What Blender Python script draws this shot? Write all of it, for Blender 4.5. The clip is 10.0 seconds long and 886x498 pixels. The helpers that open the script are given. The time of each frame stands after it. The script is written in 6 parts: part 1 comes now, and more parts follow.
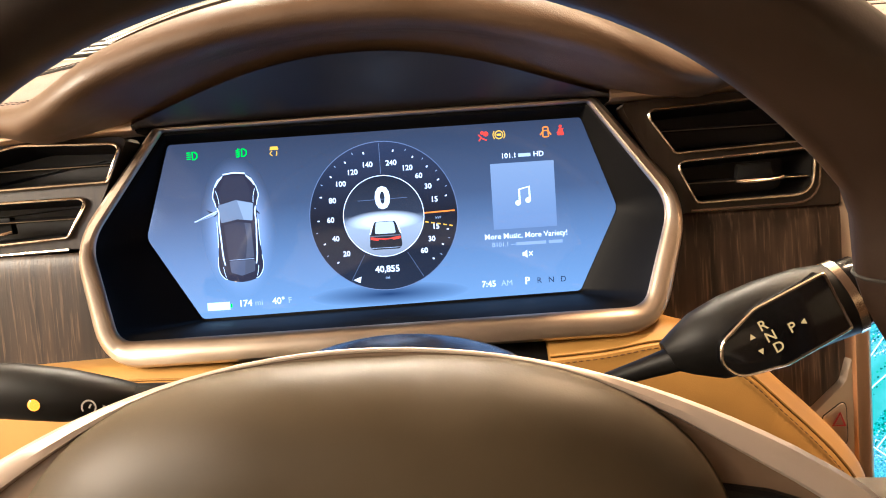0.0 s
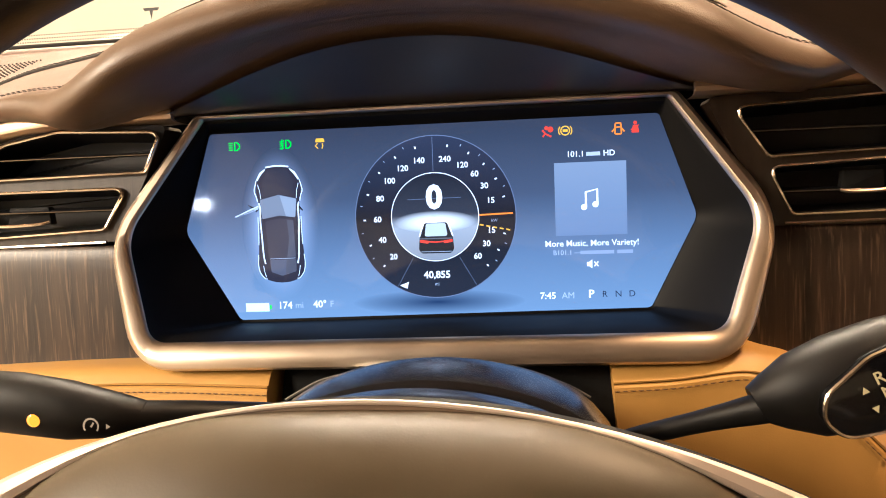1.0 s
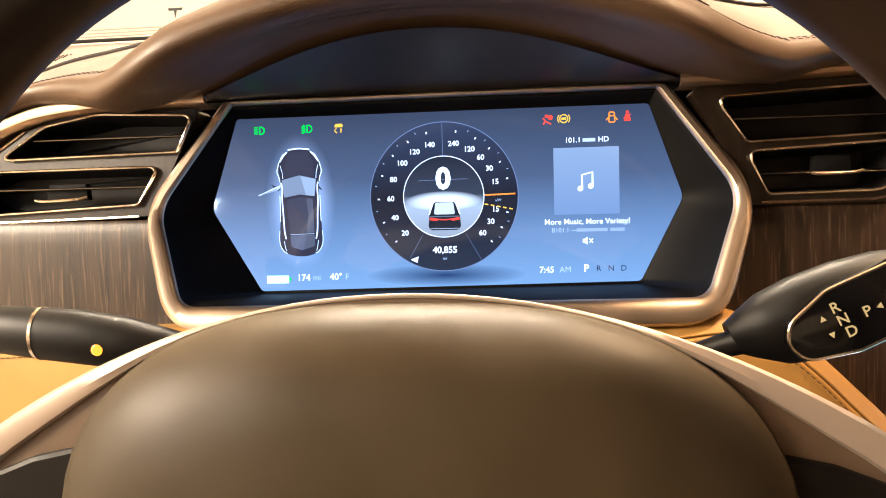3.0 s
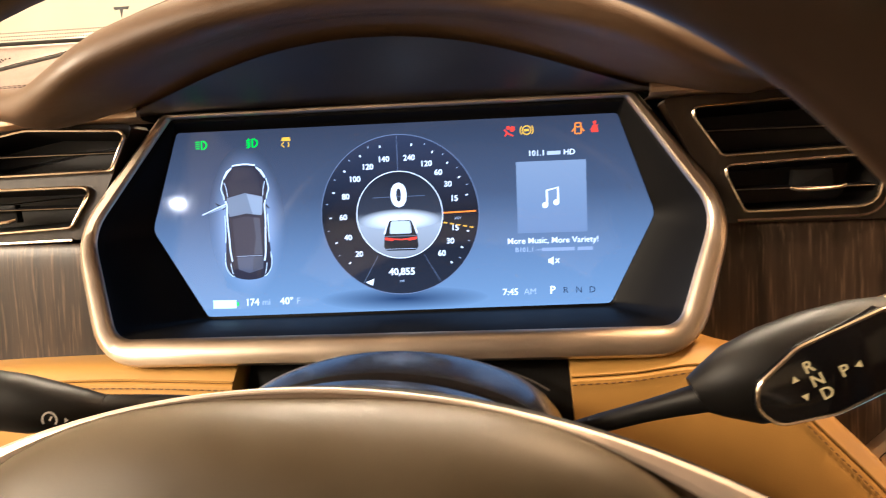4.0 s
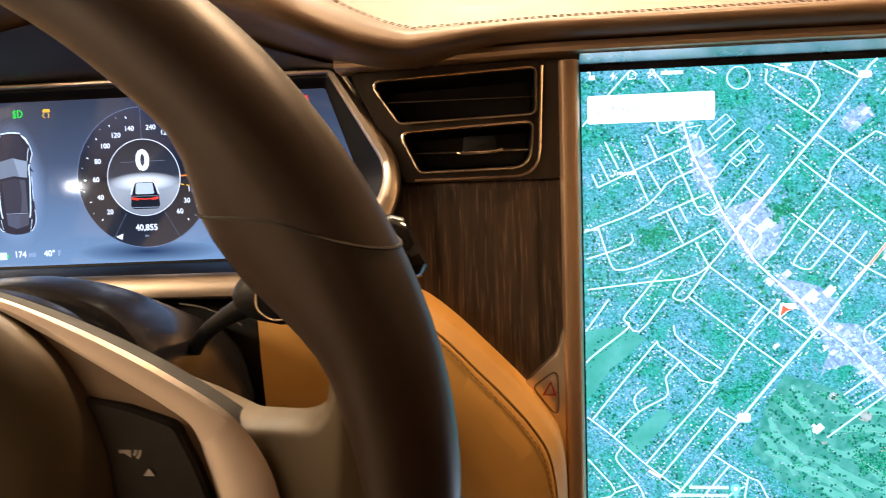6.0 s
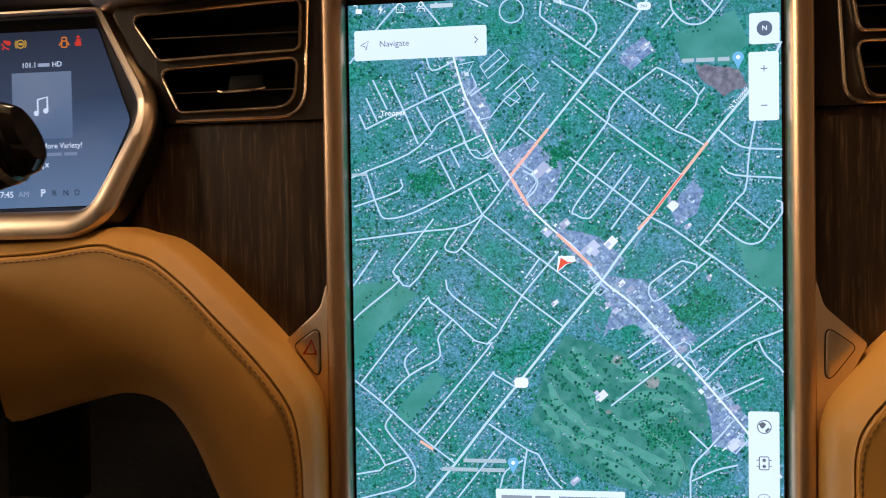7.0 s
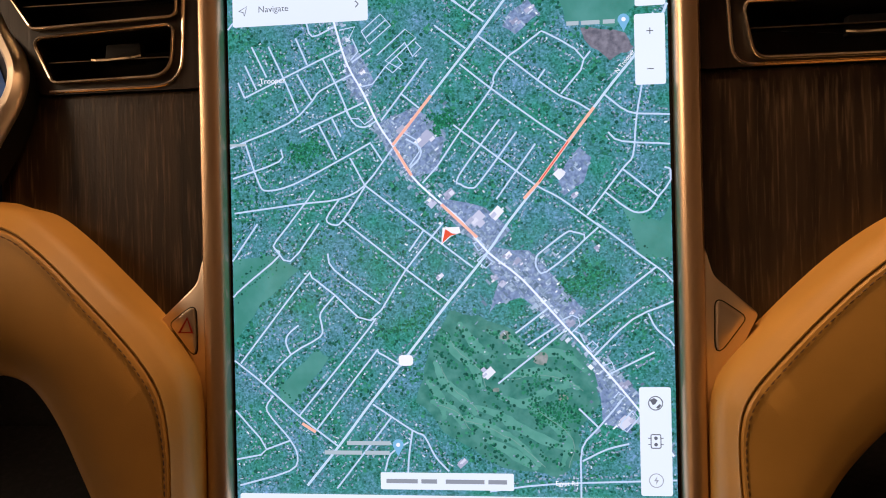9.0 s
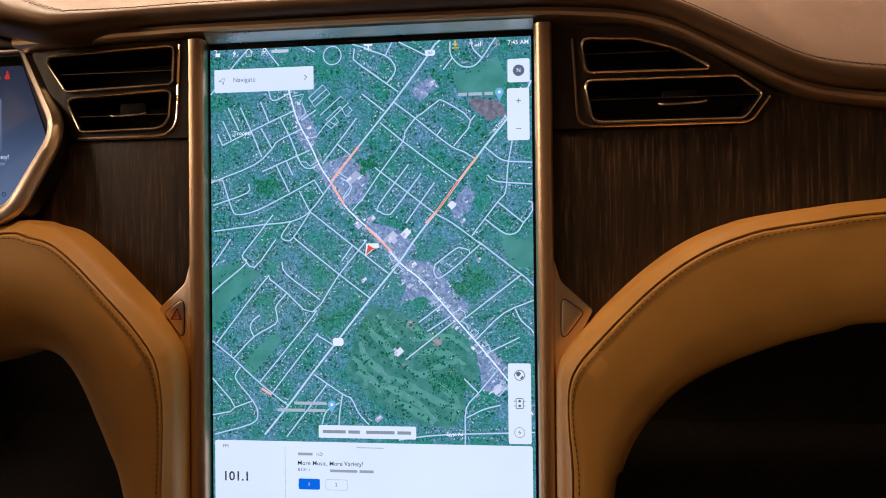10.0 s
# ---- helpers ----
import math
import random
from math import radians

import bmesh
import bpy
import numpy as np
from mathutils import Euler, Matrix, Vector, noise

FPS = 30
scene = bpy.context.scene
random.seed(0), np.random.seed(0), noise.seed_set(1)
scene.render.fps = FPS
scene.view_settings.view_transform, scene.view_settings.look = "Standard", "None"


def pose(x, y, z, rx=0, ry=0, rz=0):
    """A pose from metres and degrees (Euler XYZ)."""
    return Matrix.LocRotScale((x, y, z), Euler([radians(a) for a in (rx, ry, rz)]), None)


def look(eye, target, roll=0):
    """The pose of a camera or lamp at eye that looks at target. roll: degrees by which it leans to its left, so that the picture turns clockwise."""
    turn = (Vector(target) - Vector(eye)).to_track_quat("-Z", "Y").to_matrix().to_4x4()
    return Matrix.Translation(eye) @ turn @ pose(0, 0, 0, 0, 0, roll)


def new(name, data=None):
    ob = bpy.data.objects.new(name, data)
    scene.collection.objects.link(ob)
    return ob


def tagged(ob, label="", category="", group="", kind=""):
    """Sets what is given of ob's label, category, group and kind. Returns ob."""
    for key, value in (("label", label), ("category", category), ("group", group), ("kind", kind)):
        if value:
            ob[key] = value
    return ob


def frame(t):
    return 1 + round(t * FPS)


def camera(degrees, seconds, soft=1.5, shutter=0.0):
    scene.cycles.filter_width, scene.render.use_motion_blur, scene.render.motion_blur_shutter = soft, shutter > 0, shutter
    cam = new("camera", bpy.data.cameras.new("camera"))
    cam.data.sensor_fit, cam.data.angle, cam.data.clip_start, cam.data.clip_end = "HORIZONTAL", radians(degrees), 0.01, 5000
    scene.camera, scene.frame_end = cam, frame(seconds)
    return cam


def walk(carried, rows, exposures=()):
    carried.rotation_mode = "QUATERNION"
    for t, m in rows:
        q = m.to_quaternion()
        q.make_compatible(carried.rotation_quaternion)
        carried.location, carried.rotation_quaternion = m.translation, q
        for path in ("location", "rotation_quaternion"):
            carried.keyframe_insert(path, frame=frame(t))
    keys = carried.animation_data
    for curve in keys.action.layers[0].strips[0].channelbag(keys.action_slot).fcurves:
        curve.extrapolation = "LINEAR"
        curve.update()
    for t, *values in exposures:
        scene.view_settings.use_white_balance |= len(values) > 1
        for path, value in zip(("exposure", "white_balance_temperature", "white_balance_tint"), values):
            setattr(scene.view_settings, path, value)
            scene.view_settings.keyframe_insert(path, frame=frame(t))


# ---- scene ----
from functools import partial

# Everything is laid out in the frame of the instrument panel (x right, y ahead, z up along the panel),
# which leans back by LEAN in the car.
LEAN = 22.0
W = pose(0, 0, 0.9, -LEAN, 0, 0)

PATH = [
    (0, (0.0502, -0.4507, 0.0059), (-0.0063, 1.5448, -0.1152), -3.75),
    (0.5, (0.066, -0.425, 0.01), (-0.145, 1.557, -0.149), -2.2),
    (1, (0.057, -0.41, 0.012), (-0.19, 1.569, -0.128), -2.1),
    (1.5, (0.051, -0.426, 0.016), (-0.193, 1.553, -0.142), -2.1),
    (2, (0.044, -0.412, 0.014), (-0.194, 1.566, -0.162), -2.1),
    (2.5, (0.051, -0.441, 0.012), (-0.181, 1.54, -0.139), -2.0),
    (2.7, (0.052, -0.453, -0.009), (-0.174, 1.532, -0.105), -1.5),
    (3.8, (0.043, -0.419, -0.001), (-0.164, 1.568, -0.086), -1.7),
    (4, (0.069, -0.416, 0.011), (-0.134, 1.569, -0.133), -2.1),
    (4.5, (0.106, -0.476, 0.014), (-0.089, 1.509, -0.135), -2.0),
    (5, (0.102, -0.453, 0.009), (-0.087, 1.533, -0.136), -2.1),
    (5.5, (0.159, -0.458, -0.006), (-0.032, 1.528, -0.141), -2.0),
    (5.8, (0.215, -0.456, -0.007), (0.001, 1.527, -0.149), -1.9),
    (6, (0.247, -0.459, -0.018), (0.042, 1.525, -0.16), -1.8),
    (6.2, (0.279, -0.457, -0.025), (0.063, 1.526, -0.174), -1.4),
    (7.3, (0.3967, -0.3738, -0.071), (0.1567, 1.6117, -0.0768), -0.87),
    (7.5, (0.3753, -0.3474, -0.0528), (0.139, 1.6386, -0.0567), -0.88),
    (8, (0.3708, -0.3762, -0.0527), (0.1737, 1.614, -0.0497), -1.33),
    (8.5, (0.4073, -0.3973, -0.0774), (0.2242, 1.5943, -0.0735), -1.47),
    (9, (0.4395, -0.39, -0.0976), (0.2272, 1.5987, -0.0974), -1.26),
    (9.5, (0.4862, -0.4801, -0.0923), (0.2232, 1.5025, -0.0901), -0.59),
    (10, (0.5132, -0.5124, -0.0956), (0.2736, 1.4731, -0.0766), -0.60),
]
cam = camera(63.0, 10.0, soft=1.0, shutter=0.15)
walk(cam, [(t, W @ look(eye, target, roll)) for t, eye, target, roll in PATH],
     exposures=[(0, 1.5, 4850, 9), (1, 1.3, 4980, 9), (2, 1.53, 5020, 9), (2.6, 1.55, 5050, 9), (4, 1.34, 5080, 9), (5, 1.55, 5400, 14), (5.6, 1.4, 5400, 10), (6.2, 0.92, 5600, 12), (7.3, -0.05, 5600, 14), (8.2, 0.0, 6050, 20), (9.2, 0.0, 6050, 20), (10, -0.15, 5650, 19)])

# ---- light ----
world = bpy.data.worlds.new("garage_air")
world.use_nodes = True
world.node_tree.nodes["Background"].inputs[0].default_value = (1.0, 0.72, 0.42, 1)
world.node_tree.nodes["Background"].inputs[1].default_value = 0.015
scene.world = world


def area_lamp(name, eye, target, size, watts, color):
    data = bpy.data.lights.new(name, "AREA")
    data.shape, data.size, data.size_y, data.energy, data.color = "RECTANGLE", size[0], size[1], watts, color
    ob = new(name, data)
    ob.matrix_world = look(eye, target)
    return ob


WARM = (1.0, 0.7, 0.4)
area_lamp("ceiling_light_front", (-0.2, 1.75, 2.62), (-0.2, 1.75, 0), (1.8, 0.25), 60, WARM)
# unseen panel at 1.6 m, standing in for light through the open door
area_lamp("left_door_fill", (-1.1, -0.55, 1.6), (0.1, -0.1, 0.85), (0.9, 0.12), 15, WARM)
# unseen lamp added to wash the west wall, which throws warm light back
area_lamp("wall_bounce_fill", (-2.1, -1.3, 2.62), (-3.0, -1.35, 1.0), (1.6, 0.3), 115, WARM)
# orange fill added out of view over the dash, mainly for the knee pads
area_lamp("cabin_fill", (0.42, 0.06, 1.46), (0.45, -0.1, 0.6), (0.14, 0.06), 3.4, (1.0, 0.56, 0.24))


# ---- materials ----
def nodes_of(name):
    m = bpy.data.materials.new(name)
    m.use_nodes = True
    return m, m.node_tree.nodes, m.node_tree.links, m.node_tree.nodes["Principled BSDF"]


def ramp_of(nodes, links, fac, stops):
    r = nodes.new("ShaderNodeValToRGB")
    links.new(fac, r.inputs[0])
    els = r.color_ramp.elements
    while len(els) < len(stops):
        els.new(0.5)
    for e, (p, c) in zip(els, stops):
        e.position, e.color = p, (*c, 1)
    return r.outputs[0]


def surface(name, col, rough=0.5, metal=0.0, var=0.15, scale=60, bump=0.1, grain=900, stretch=(1, 1, 1), coat=0.0, cells=False, rvar=0.12, spec=0.5):
    """A worn surface: large and fine variation of colour and gloss, and fine relief."""
    m, nodes, links, b = nodes_of(name)
    co = nodes.new("ShaderNodeTexCoord")
    mp = nodes.new("ShaderNodeMapping")
    mp.inputs["Scale"].default_value = stretch
    links.new(co.outputs["Object"], mp.inputs[0])
    n = nodes.new("ShaderNodeTexNoise")
    n.inputs["Scale"].default_value, n.inputs["Detail"].default_value = scale, 5
    links.new(mp.outputs[0], n.inputs[0])
    lo, hi = tuple(c * (1 - var) for c in col), tuple(min(1, c * (1 + var)) for c in col)
    links.new(ramp_of(nodes, links, n.outputs[0], [(0.3, lo), (0.7, hi)]), b.inputs["Base Color"])
    mr = nodes.new("ShaderNodeMapRange")
    mr.inputs[1].default_value, mr.inputs[2].default_value = 0.3, 0.7
    mr.inputs[3].default_value, mr.inputs[4].default_value = max(0.02, rough - rvar), rough + rvar
    links.new(n.outputs[0], mr.inputs[0])
    links.new(mr.outputs[0], b.inputs["Roughness"])
    b.inputs["Metallic"].default_value = metal
    b.inputs["Coat Weight"].default_value = coat
    b.inputs["Specular IOR Level"].default_value = spec
    f = nodes.new("ShaderNodeTexVoronoi" if cells else "ShaderNodeTexNoise")
    f.inputs["Scale"].default_value = grain
    links.new(mp.outputs[0], f.inputs[0])
    bp = nodes.new("ShaderNodeBump")
    bp.inputs["Strength"].default_value, bp.inputs["Distance"].default_value = bump, 0.0006
    links.new(f.outputs[0], bp.inputs["Height"])
    links.new(bp.outputs[0], b.inputs["Normal"])
    return m


def glowing(name, col, strength=1.0, rough=0.07):
    """A lit piece of a display behind its glossy cover."""
    m, nodes, links, b = nodes_of(name)
    b.inputs["Base Color"].default_value = (0.004, 0.004, 0.005, 1)
    b.inputs["Roughness"].default_value = rough
    b.inputs["Emission Color"].default_value = (*col, 1)
    b.inputs["Emission Strength"].default_value = strength
    return m


LEATHER_TAN = surface("tan_leather", (0.466, 0.253, 0.048), 0.52, 0, 0.1, 25, 0.07, 1300, cells=True)
LEATHER_TAN_SEAM = surface("tan_thread", (0.12, 0.06, 0.018), 0.7, 0, 0.2, 400, 0.2)
LEATHER_CREAM = surface("cream_leather", (0.205, 0.142, 0.115), 0.48, 0, 0.1, 20, 0.35, 1300, cells=True)
LEATHER_DARK = surface("dark_brown_leather", (0.09, 0.052, 0.025), 0.44, 0, 0.12, 30, 0.2, 1500, cells=True)
LEATHER_RIM = surface("black_rim_leather", (0.019, 0.0098, 0.0046), 0.42, 0, 0.2, 25, 0.035, 1300, cells=True, rvar=0.04, spec=0.5)
HUB_TRIM = surface("brown_satin_trim", (0.17, 0.115, 0.07), 0.38, 0, 0.12, 40, 0.03, 1500, rvar=0.04, spec=0.6)
LEATHER_HUB = surface("dark_grey_hub_leather", (0.062, 0.045, 0.022), 0.5, 0, 0.16, 18, 0.02, 1500, cells=True, spec=0.35)
THREAD_DARK = surface("black_thread", (0.02, 0.016, 0.012), 0.8, 0, 0.2, 300, 0.1)
SATIN = surface("satin_nickel", (0.69, 0.58, 0.455), 0.36, 1.0, 0.03, 30, 0.03, 1500, rvar=0.03)
SLAT_METAL = surface("dim_slat_metal", (0.22, 0.17, 0.12), 0.4, 1.0, 0.1, 80, 0.0, 500, rvar=0.04)
VENT_WOOD = surface("dark_vent_veneer", (0.016, 0.0095, 0.0055), 0.34, 0, 0.35, 260, 0.15, 900, stretch=(1, 1, 0.04), rvar=0.05)
BAND = surface("satin_band_metal", (0.6, 0.5, 0.41), 0.42, 0.4, 0.03, 30, 0.02, 1500, rvar=0.02)
BRONZE = surface("brushed_bronze_trim", (0.6, 0.45, 0.31), 0.42, 1.0, 0.05, 40, 0.04, 900, stretch=(0.1, 4, 4), rvar=0.04)
RAIL = surface("satin_copper_rail", (0.56, 0.4, 0.26), 0.38, 1.0, 0.04, 30, 0.03, 1500, stretch=(4, 4, 0.1), rvar=0.04)
BRIGHT_RAIL = surface("polished_rail", (0.6, 0.6, 0.62), 0.3, 1.0, 0.04, 60, 0.0, 900, rvar=0.04)
CHROME = surface("dull_chrome", (0.86, 0.74, 0.58), 0.2, 1.0, 0.05, 80, 0.02, 500, rvar=0.05)
BLACK = surface("black_plastic", (0.0075, 0.0068, 0.006), 0.46, 0, 0.2, 80, 0.03, 1600, rvar=0.04, spec=0.3)
BLACK_GLOSS = surface("gloss_black", (0.006, 0.006, 0.007), 0.12, 0, 0.3, 60, 0.0, 900, rvar=0.04)
BLACK_SATIN = surface("satin_black_shroud", (0.011, 0.011, 0.013), 0.23, 0, 0.05, 60, 0.0, 1400, rvar=0.0, spec=1.0)
FUNNEL = surface("satin_black_funnel", (0.004, 0.004, 0.0045), 0.48, 0, 0.1, 60, 0.01, 900, rvar=0.02, spec=0.1)
HOOD_GLOSS = surface("black_hood_panel", (0.026, 0.022, 0.02), 0.36, 0, 0.2, 40, 0.05, 700, rvar=0.04)
RUBBER = surface("matte_black_rubber", (0.005, 0.0047, 0.0045), 0.75, 0, 0.2, 90, 0.1, 900, spec=0.2)
CARPET = surface("black_carpet", (0.0035, 0.0033, 0.003), 0.95, 0, 0.3, 120, 0.6, 700)
CONCRETE = surface("garage_concrete", (0.24, 0.22, 0.2), 0.7, 0, 0.2, 3, 0.3, 60)
PAINT = surface("garage_wall_paint", (0.72, 0.66, 0.56), 0.8, 0, 0.06, 4, 0.15, 90)


def veneer():
    """Dark wood veneer with fine upright grain and pale open pores."""
    m, nodes, links, b = nodes_of("striped_wood_veneer")
    co = nodes.new("ShaderNodeTexCoord")
    mp = nodes.new("ShaderNodeMapping")
    mp.inputs["Scale"].default_value = (1, 1, 0.03)
    links.new(co.outputs["Object"], mp.inputs[0])
    broad = nodes.new("ShaderNodeTexNoise")
    broad.inputs["Scale"].default_value, broad.inputs["Detail"].default_value = 160, 4
    fine = nodes.new("ShaderNodeTexNoise")
    fine.inputs["Scale"].default_value, fine.inputs["Detail"].default_value = 700, 4
    pores = nodes.new("ShaderNodeMapping")
    pores.inputs["Scale"].default_value = (1, 1, 0.05)
    links.new(co.outputs["Object"], pores.inputs[0])
    links.new(mp.outputs[0], broad.inputs[0])
    links.new(pores.outputs[0], fine.inputs[0])
    base = ramp_of(nodes, links, broad.outputs[0], [(0.36, (0.011, 0.0063, 0.0035)), (0.64, (0.038, 0.0225, 0.0125))])
    pore = ramp_of(nodes, links, fine.outputs[0], [(0.54, (0, 0, 0)), (0.76, (1, 1, 1))])
    mix = nodes.new("ShaderNodeMix")
    mix.data_type = "RGBA"
    links.new(pore, mix.inputs[0])
    links.new(base, mix.inputs[6])
    mix.inputs[7].default_value = (0.11, 0.07, 0.042, 1)
    links.new(mix.outputs[2], b.inputs["Base Color"])
    b.inputs["Roughness"].default_value = 0.38
    bp = nodes.new("ShaderNodeBump")
    bp.inputs["Strength"].default_value, bp.inputs["Distance"].default_value = 0.25, 0.0004
    links.new(fine.outputs[0], bp.inputs["Height"])
    links.new(bp.outputs[0], b.inputs["Normal"])
    return m


WOOD = veneer()

# ---- building ----
BASE = {}


def thing(name, base, label, category, group="", kind=""):
    ob = new(name)
    ob.empty_display_size = 0.02
    ob.matrix_world = W @ Matrix.Translation(base)
    BASE[ob] = Vector(base)
    return tagged(ob, label, category, group, kind)


def part(name, bm, material, parent, label="", smooth=True):
    """Links a bmesh, whose corners are in the panel's frame, as one mesh under a thing or a part."""
    base = BASE[parent]
    bmesh.ops.translate(bm, verts=bm.verts, vec=-base)
    bmesh.ops.recalc_face_normals(bm, faces=bm.faces)
    me = bpy.data.meshes.new(name)
    bm.to_mesh(me)
    bm.free()
    if smooth:
        me.shade_smooth()
        me.set_sharp_from_angle(angle=radians(38))
    me.materials.append(material)
    ob = new(name, me)
    ob.parent = parent
    BASE[ob] = base
    return tagged(ob, label)


def rounded(poly, radii, n=5):
    """A closed outline with its corners rounded; radii is one number or one for each corner."""
    out, k = [], len(poly)
    for i, p in enumerate(poly):
        r = radii[i] if isinstance(radii, (list, tuple)) else radii
        p, a, b = Vector(p), Vector(poly[i - 1]), Vector(poly[(i + 1) % k])
        da, db = (a - p), (b - p)
        half = da.angle(db) / 2
        cut = min(r / math.tan(half), 0.48 * da.length, 0.48 * db.length)
        s, e = p + da.normalized() * cut, p + db.normalized() * cut
        for j in range(n + 1):
            t = j / n
            out.append(tuple((1 - t) ** 2 * s + 2 * t * (1 - t) * p + t * t * e))
    return out


def curve(pts, n=8):
    """A smooth open line through the points (Catmull-Rom)."""
    ps = [Vector(p) for p in pts]
    ps = [2 * ps[0] - ps[1], *ps, 2 * ps[-1] - ps[-2]]
    out = []
    for a, b, c, d in zip(ps, ps[1:], ps[2:], ps[3:]):
        for j in range(n):
            t = j / n
            out.append(tuple(0.5 * (2 * b + (c - a) * t + (2 * a - 5 * b + 4 * c - d) * t**2 + (3 * b - a - 3 * c + d) * t**3)))
    return out + [tuple(ps[-2])]


def inset(poly, d):
    """The closed outline moved inwards by d (outwards if negative)."""
    k = len(poly)
    area = sum(poly[i - 1][0] * poly[i][1] - poly[i][0] * poly[i - 1][1] for i in range(k))
    sign = 1 if area > 0 else -1
    out = []
    for i in range(k):
        a, p, b = Vector(poly[i - 1]), Vector(poly[i]), Vector(poly[(i + 1) % k])
        u, v = (p - a), (b - p)
        if u.length < 1e-7 or v.length < 1e-7:
            u = v = b - a
        u, v = u.normalized(), v.normalized()
        n = Vector((-u.y - v.y, u.x + v.x)) * sign
        n = n.normalized() if n.length > 1e-6 else Vector((-u.y, u.x)) * sign
        c = max(0.5, n.dot(Vector((-u.y, u.x)) * sign))
        out.append(tuple(p + n * d / c))
    return out


def loft(loops, closed=True, cap=(False, False), bm=None):
    bm = bm or bmesh.new()
    rows = [[bm.verts.new(p) for p in loop] for loop in loops]
    for a, b in zip(rows, rows[1:]):
        k = len(a)
        for i in range(k if closed else k - 1):
            j = (i + 1) % k
            bm.faces.new((a[i], a[j], b[j], b[i]))
    if cap[0]:
        bm.faces.new(rows[0])
    if cap[1]:
        bm.faces.new(rows[-1][::-1])
    return bm


def at_y(poly, y):
    return [(p[0], y(p[1]) if callable(y) else y, p[1]) for p in poly]


def slab(poly, front, back, bev=0.001, bm=None):
    """A plate with a rounded front edge; front is the side towards the driver."""
    f = front if callable(front) else (lambda z: front)
    return loft([at_y(poly, back), at_y(poly, lambda z: f(z) + bev), at_y(inset(poly, bev * 0.3), lambda z: f(z) + bev * 0.3),
                 at_y(inset(poly, bev), front)], cap=(True, True), bm=bm)


def sheet(rows, back=0.004, bm=None):
    """A skin through rows of points (along x) with a back side, closed all round."""
    bm = bm or bmesh.new()
    k, n = len(rows), len(rows[0])
    loops = [[tuple(p) for p in r] for r in rows]
    front = [[bm.verts.new(p) for p in r] for r in loops]
    rear = [[bm.verts.new((p[0], p[1] + back, p[2])) for p in r] for r in loops]
    for g in (front, rear):
        for a, b in zip(g, g[1:]):
            for i in range(n - 1):
                bm.faces.new((a[i], a[i + 1], b[i + 1], b[i]))
    rim = [(0, i) for i in range(n)] + [(j, n - 1) for j in range(1, k)] + [(k - 1, i) for i in range(n - 2, -1, -1)] + [(j, 0) for j in range(k - 2, 0, -1)]
    for (a, b), (c, d) in zip(rim, rim[1:] + rim[:1]):
        bm.faces.new((front[a][b], front[c][d], rear[c][d], rear[a][b]))
    return bm


def tube(path, r, n=8, closed=False, bm=None, flat=1.0):
    """A rod along a line; r is one radius or one for each point; flat squeezes it along y."""
    ps = [Vector(p) for p in path]
    k = len(ps)
    loops = []
    side = None
    for i, p in enumerate(ps):
        t = (ps[(i + 1) % k] - ps[i - 1]) if closed or 0 < i < k - 1 else (ps[1] - ps[0] if i == 0 else ps[-1] - ps[-2])
        t.normalize()
        if side is None:
            side = t.orthogonal().normalized()
        side = (side - t * side.dot(t)).normalized()
        up = t.cross(side)
        rr = r[i] if isinstance(r, (list, tuple)) else r
        ring = []
        for j in range(n):
            a = 2 * math.pi * j / n
            d = (side * math.cos(a) + up * math.sin(a)) * rr
            d.y *= flat
            ring.append(tuple(p + d))
        loops.append(ring)
    if closed:
        loops.append(loops[0])
        bm = loft(loops, bm=bm)
        bmesh.ops.remove_doubles(bm, verts=bm.verts, dist=1e-7)
        return bm
    return loft(loops, cap=(True, True), bm=bm)


def blob(center, size, bm=None, seg=10):
    bm = bm or bmesh.new()
    bmesh.ops.create_uvsphere(bm, u_segments=seg * 2, v_segments=seg, radius=1,
                              matrix=Matrix.Translation(center) @ Matrix.Diagonal((*size, 1)))
    return bm


def flat_poly(poly, y, bm=None):
    bm = bm or bmesh.new()
    bm.faces.new([bm.verts.new(p) for p in at_y(poly, y)])
    return bm


def ribbon(pts, w, y, bm=None, closed=False):
    """A flat line of width w on a display."""
    bm = bm or bmesh.new()
    ps = [Vector(p) for p in pts]
    k = len(ps)
    rows = []
    for i, p in enumerate(ps):
        if closed:
            t = ps[(i + 1) % k] - ps[i - 1]
        else:
            t = ps[min(i + 1, k - 1)] - ps[max(i - 1, 0)]
        t.normalize()
        nrm = Vector((-t.y, t.x)) * w / 2
        rows.append((bm.verts.new((p.x + nrm.x, y, p.y + nrm.y)), bm.verts.new((p.x - nrm.x, y, p.y - nrm.y))))
    for a, b in list(zip(rows, rows[1:])) + ([(rows[-1], rows[0])] if closed else []):
        bm.faces.new((a[0], b[0], b[1], a[1]))
    return bm


def circle(cx, cz, r, n=48, a0=0.0, a1=360.0):
    full = abs(a1 - a0) >= 360
    m = n if full else n + 1
    return [(cx + r * math.cos(radians(a0 + (a1 - a0) * i / n)), cz + r * math.sin(radians(a0 + (a1 - a0) * i / n))) for i in range(m)]


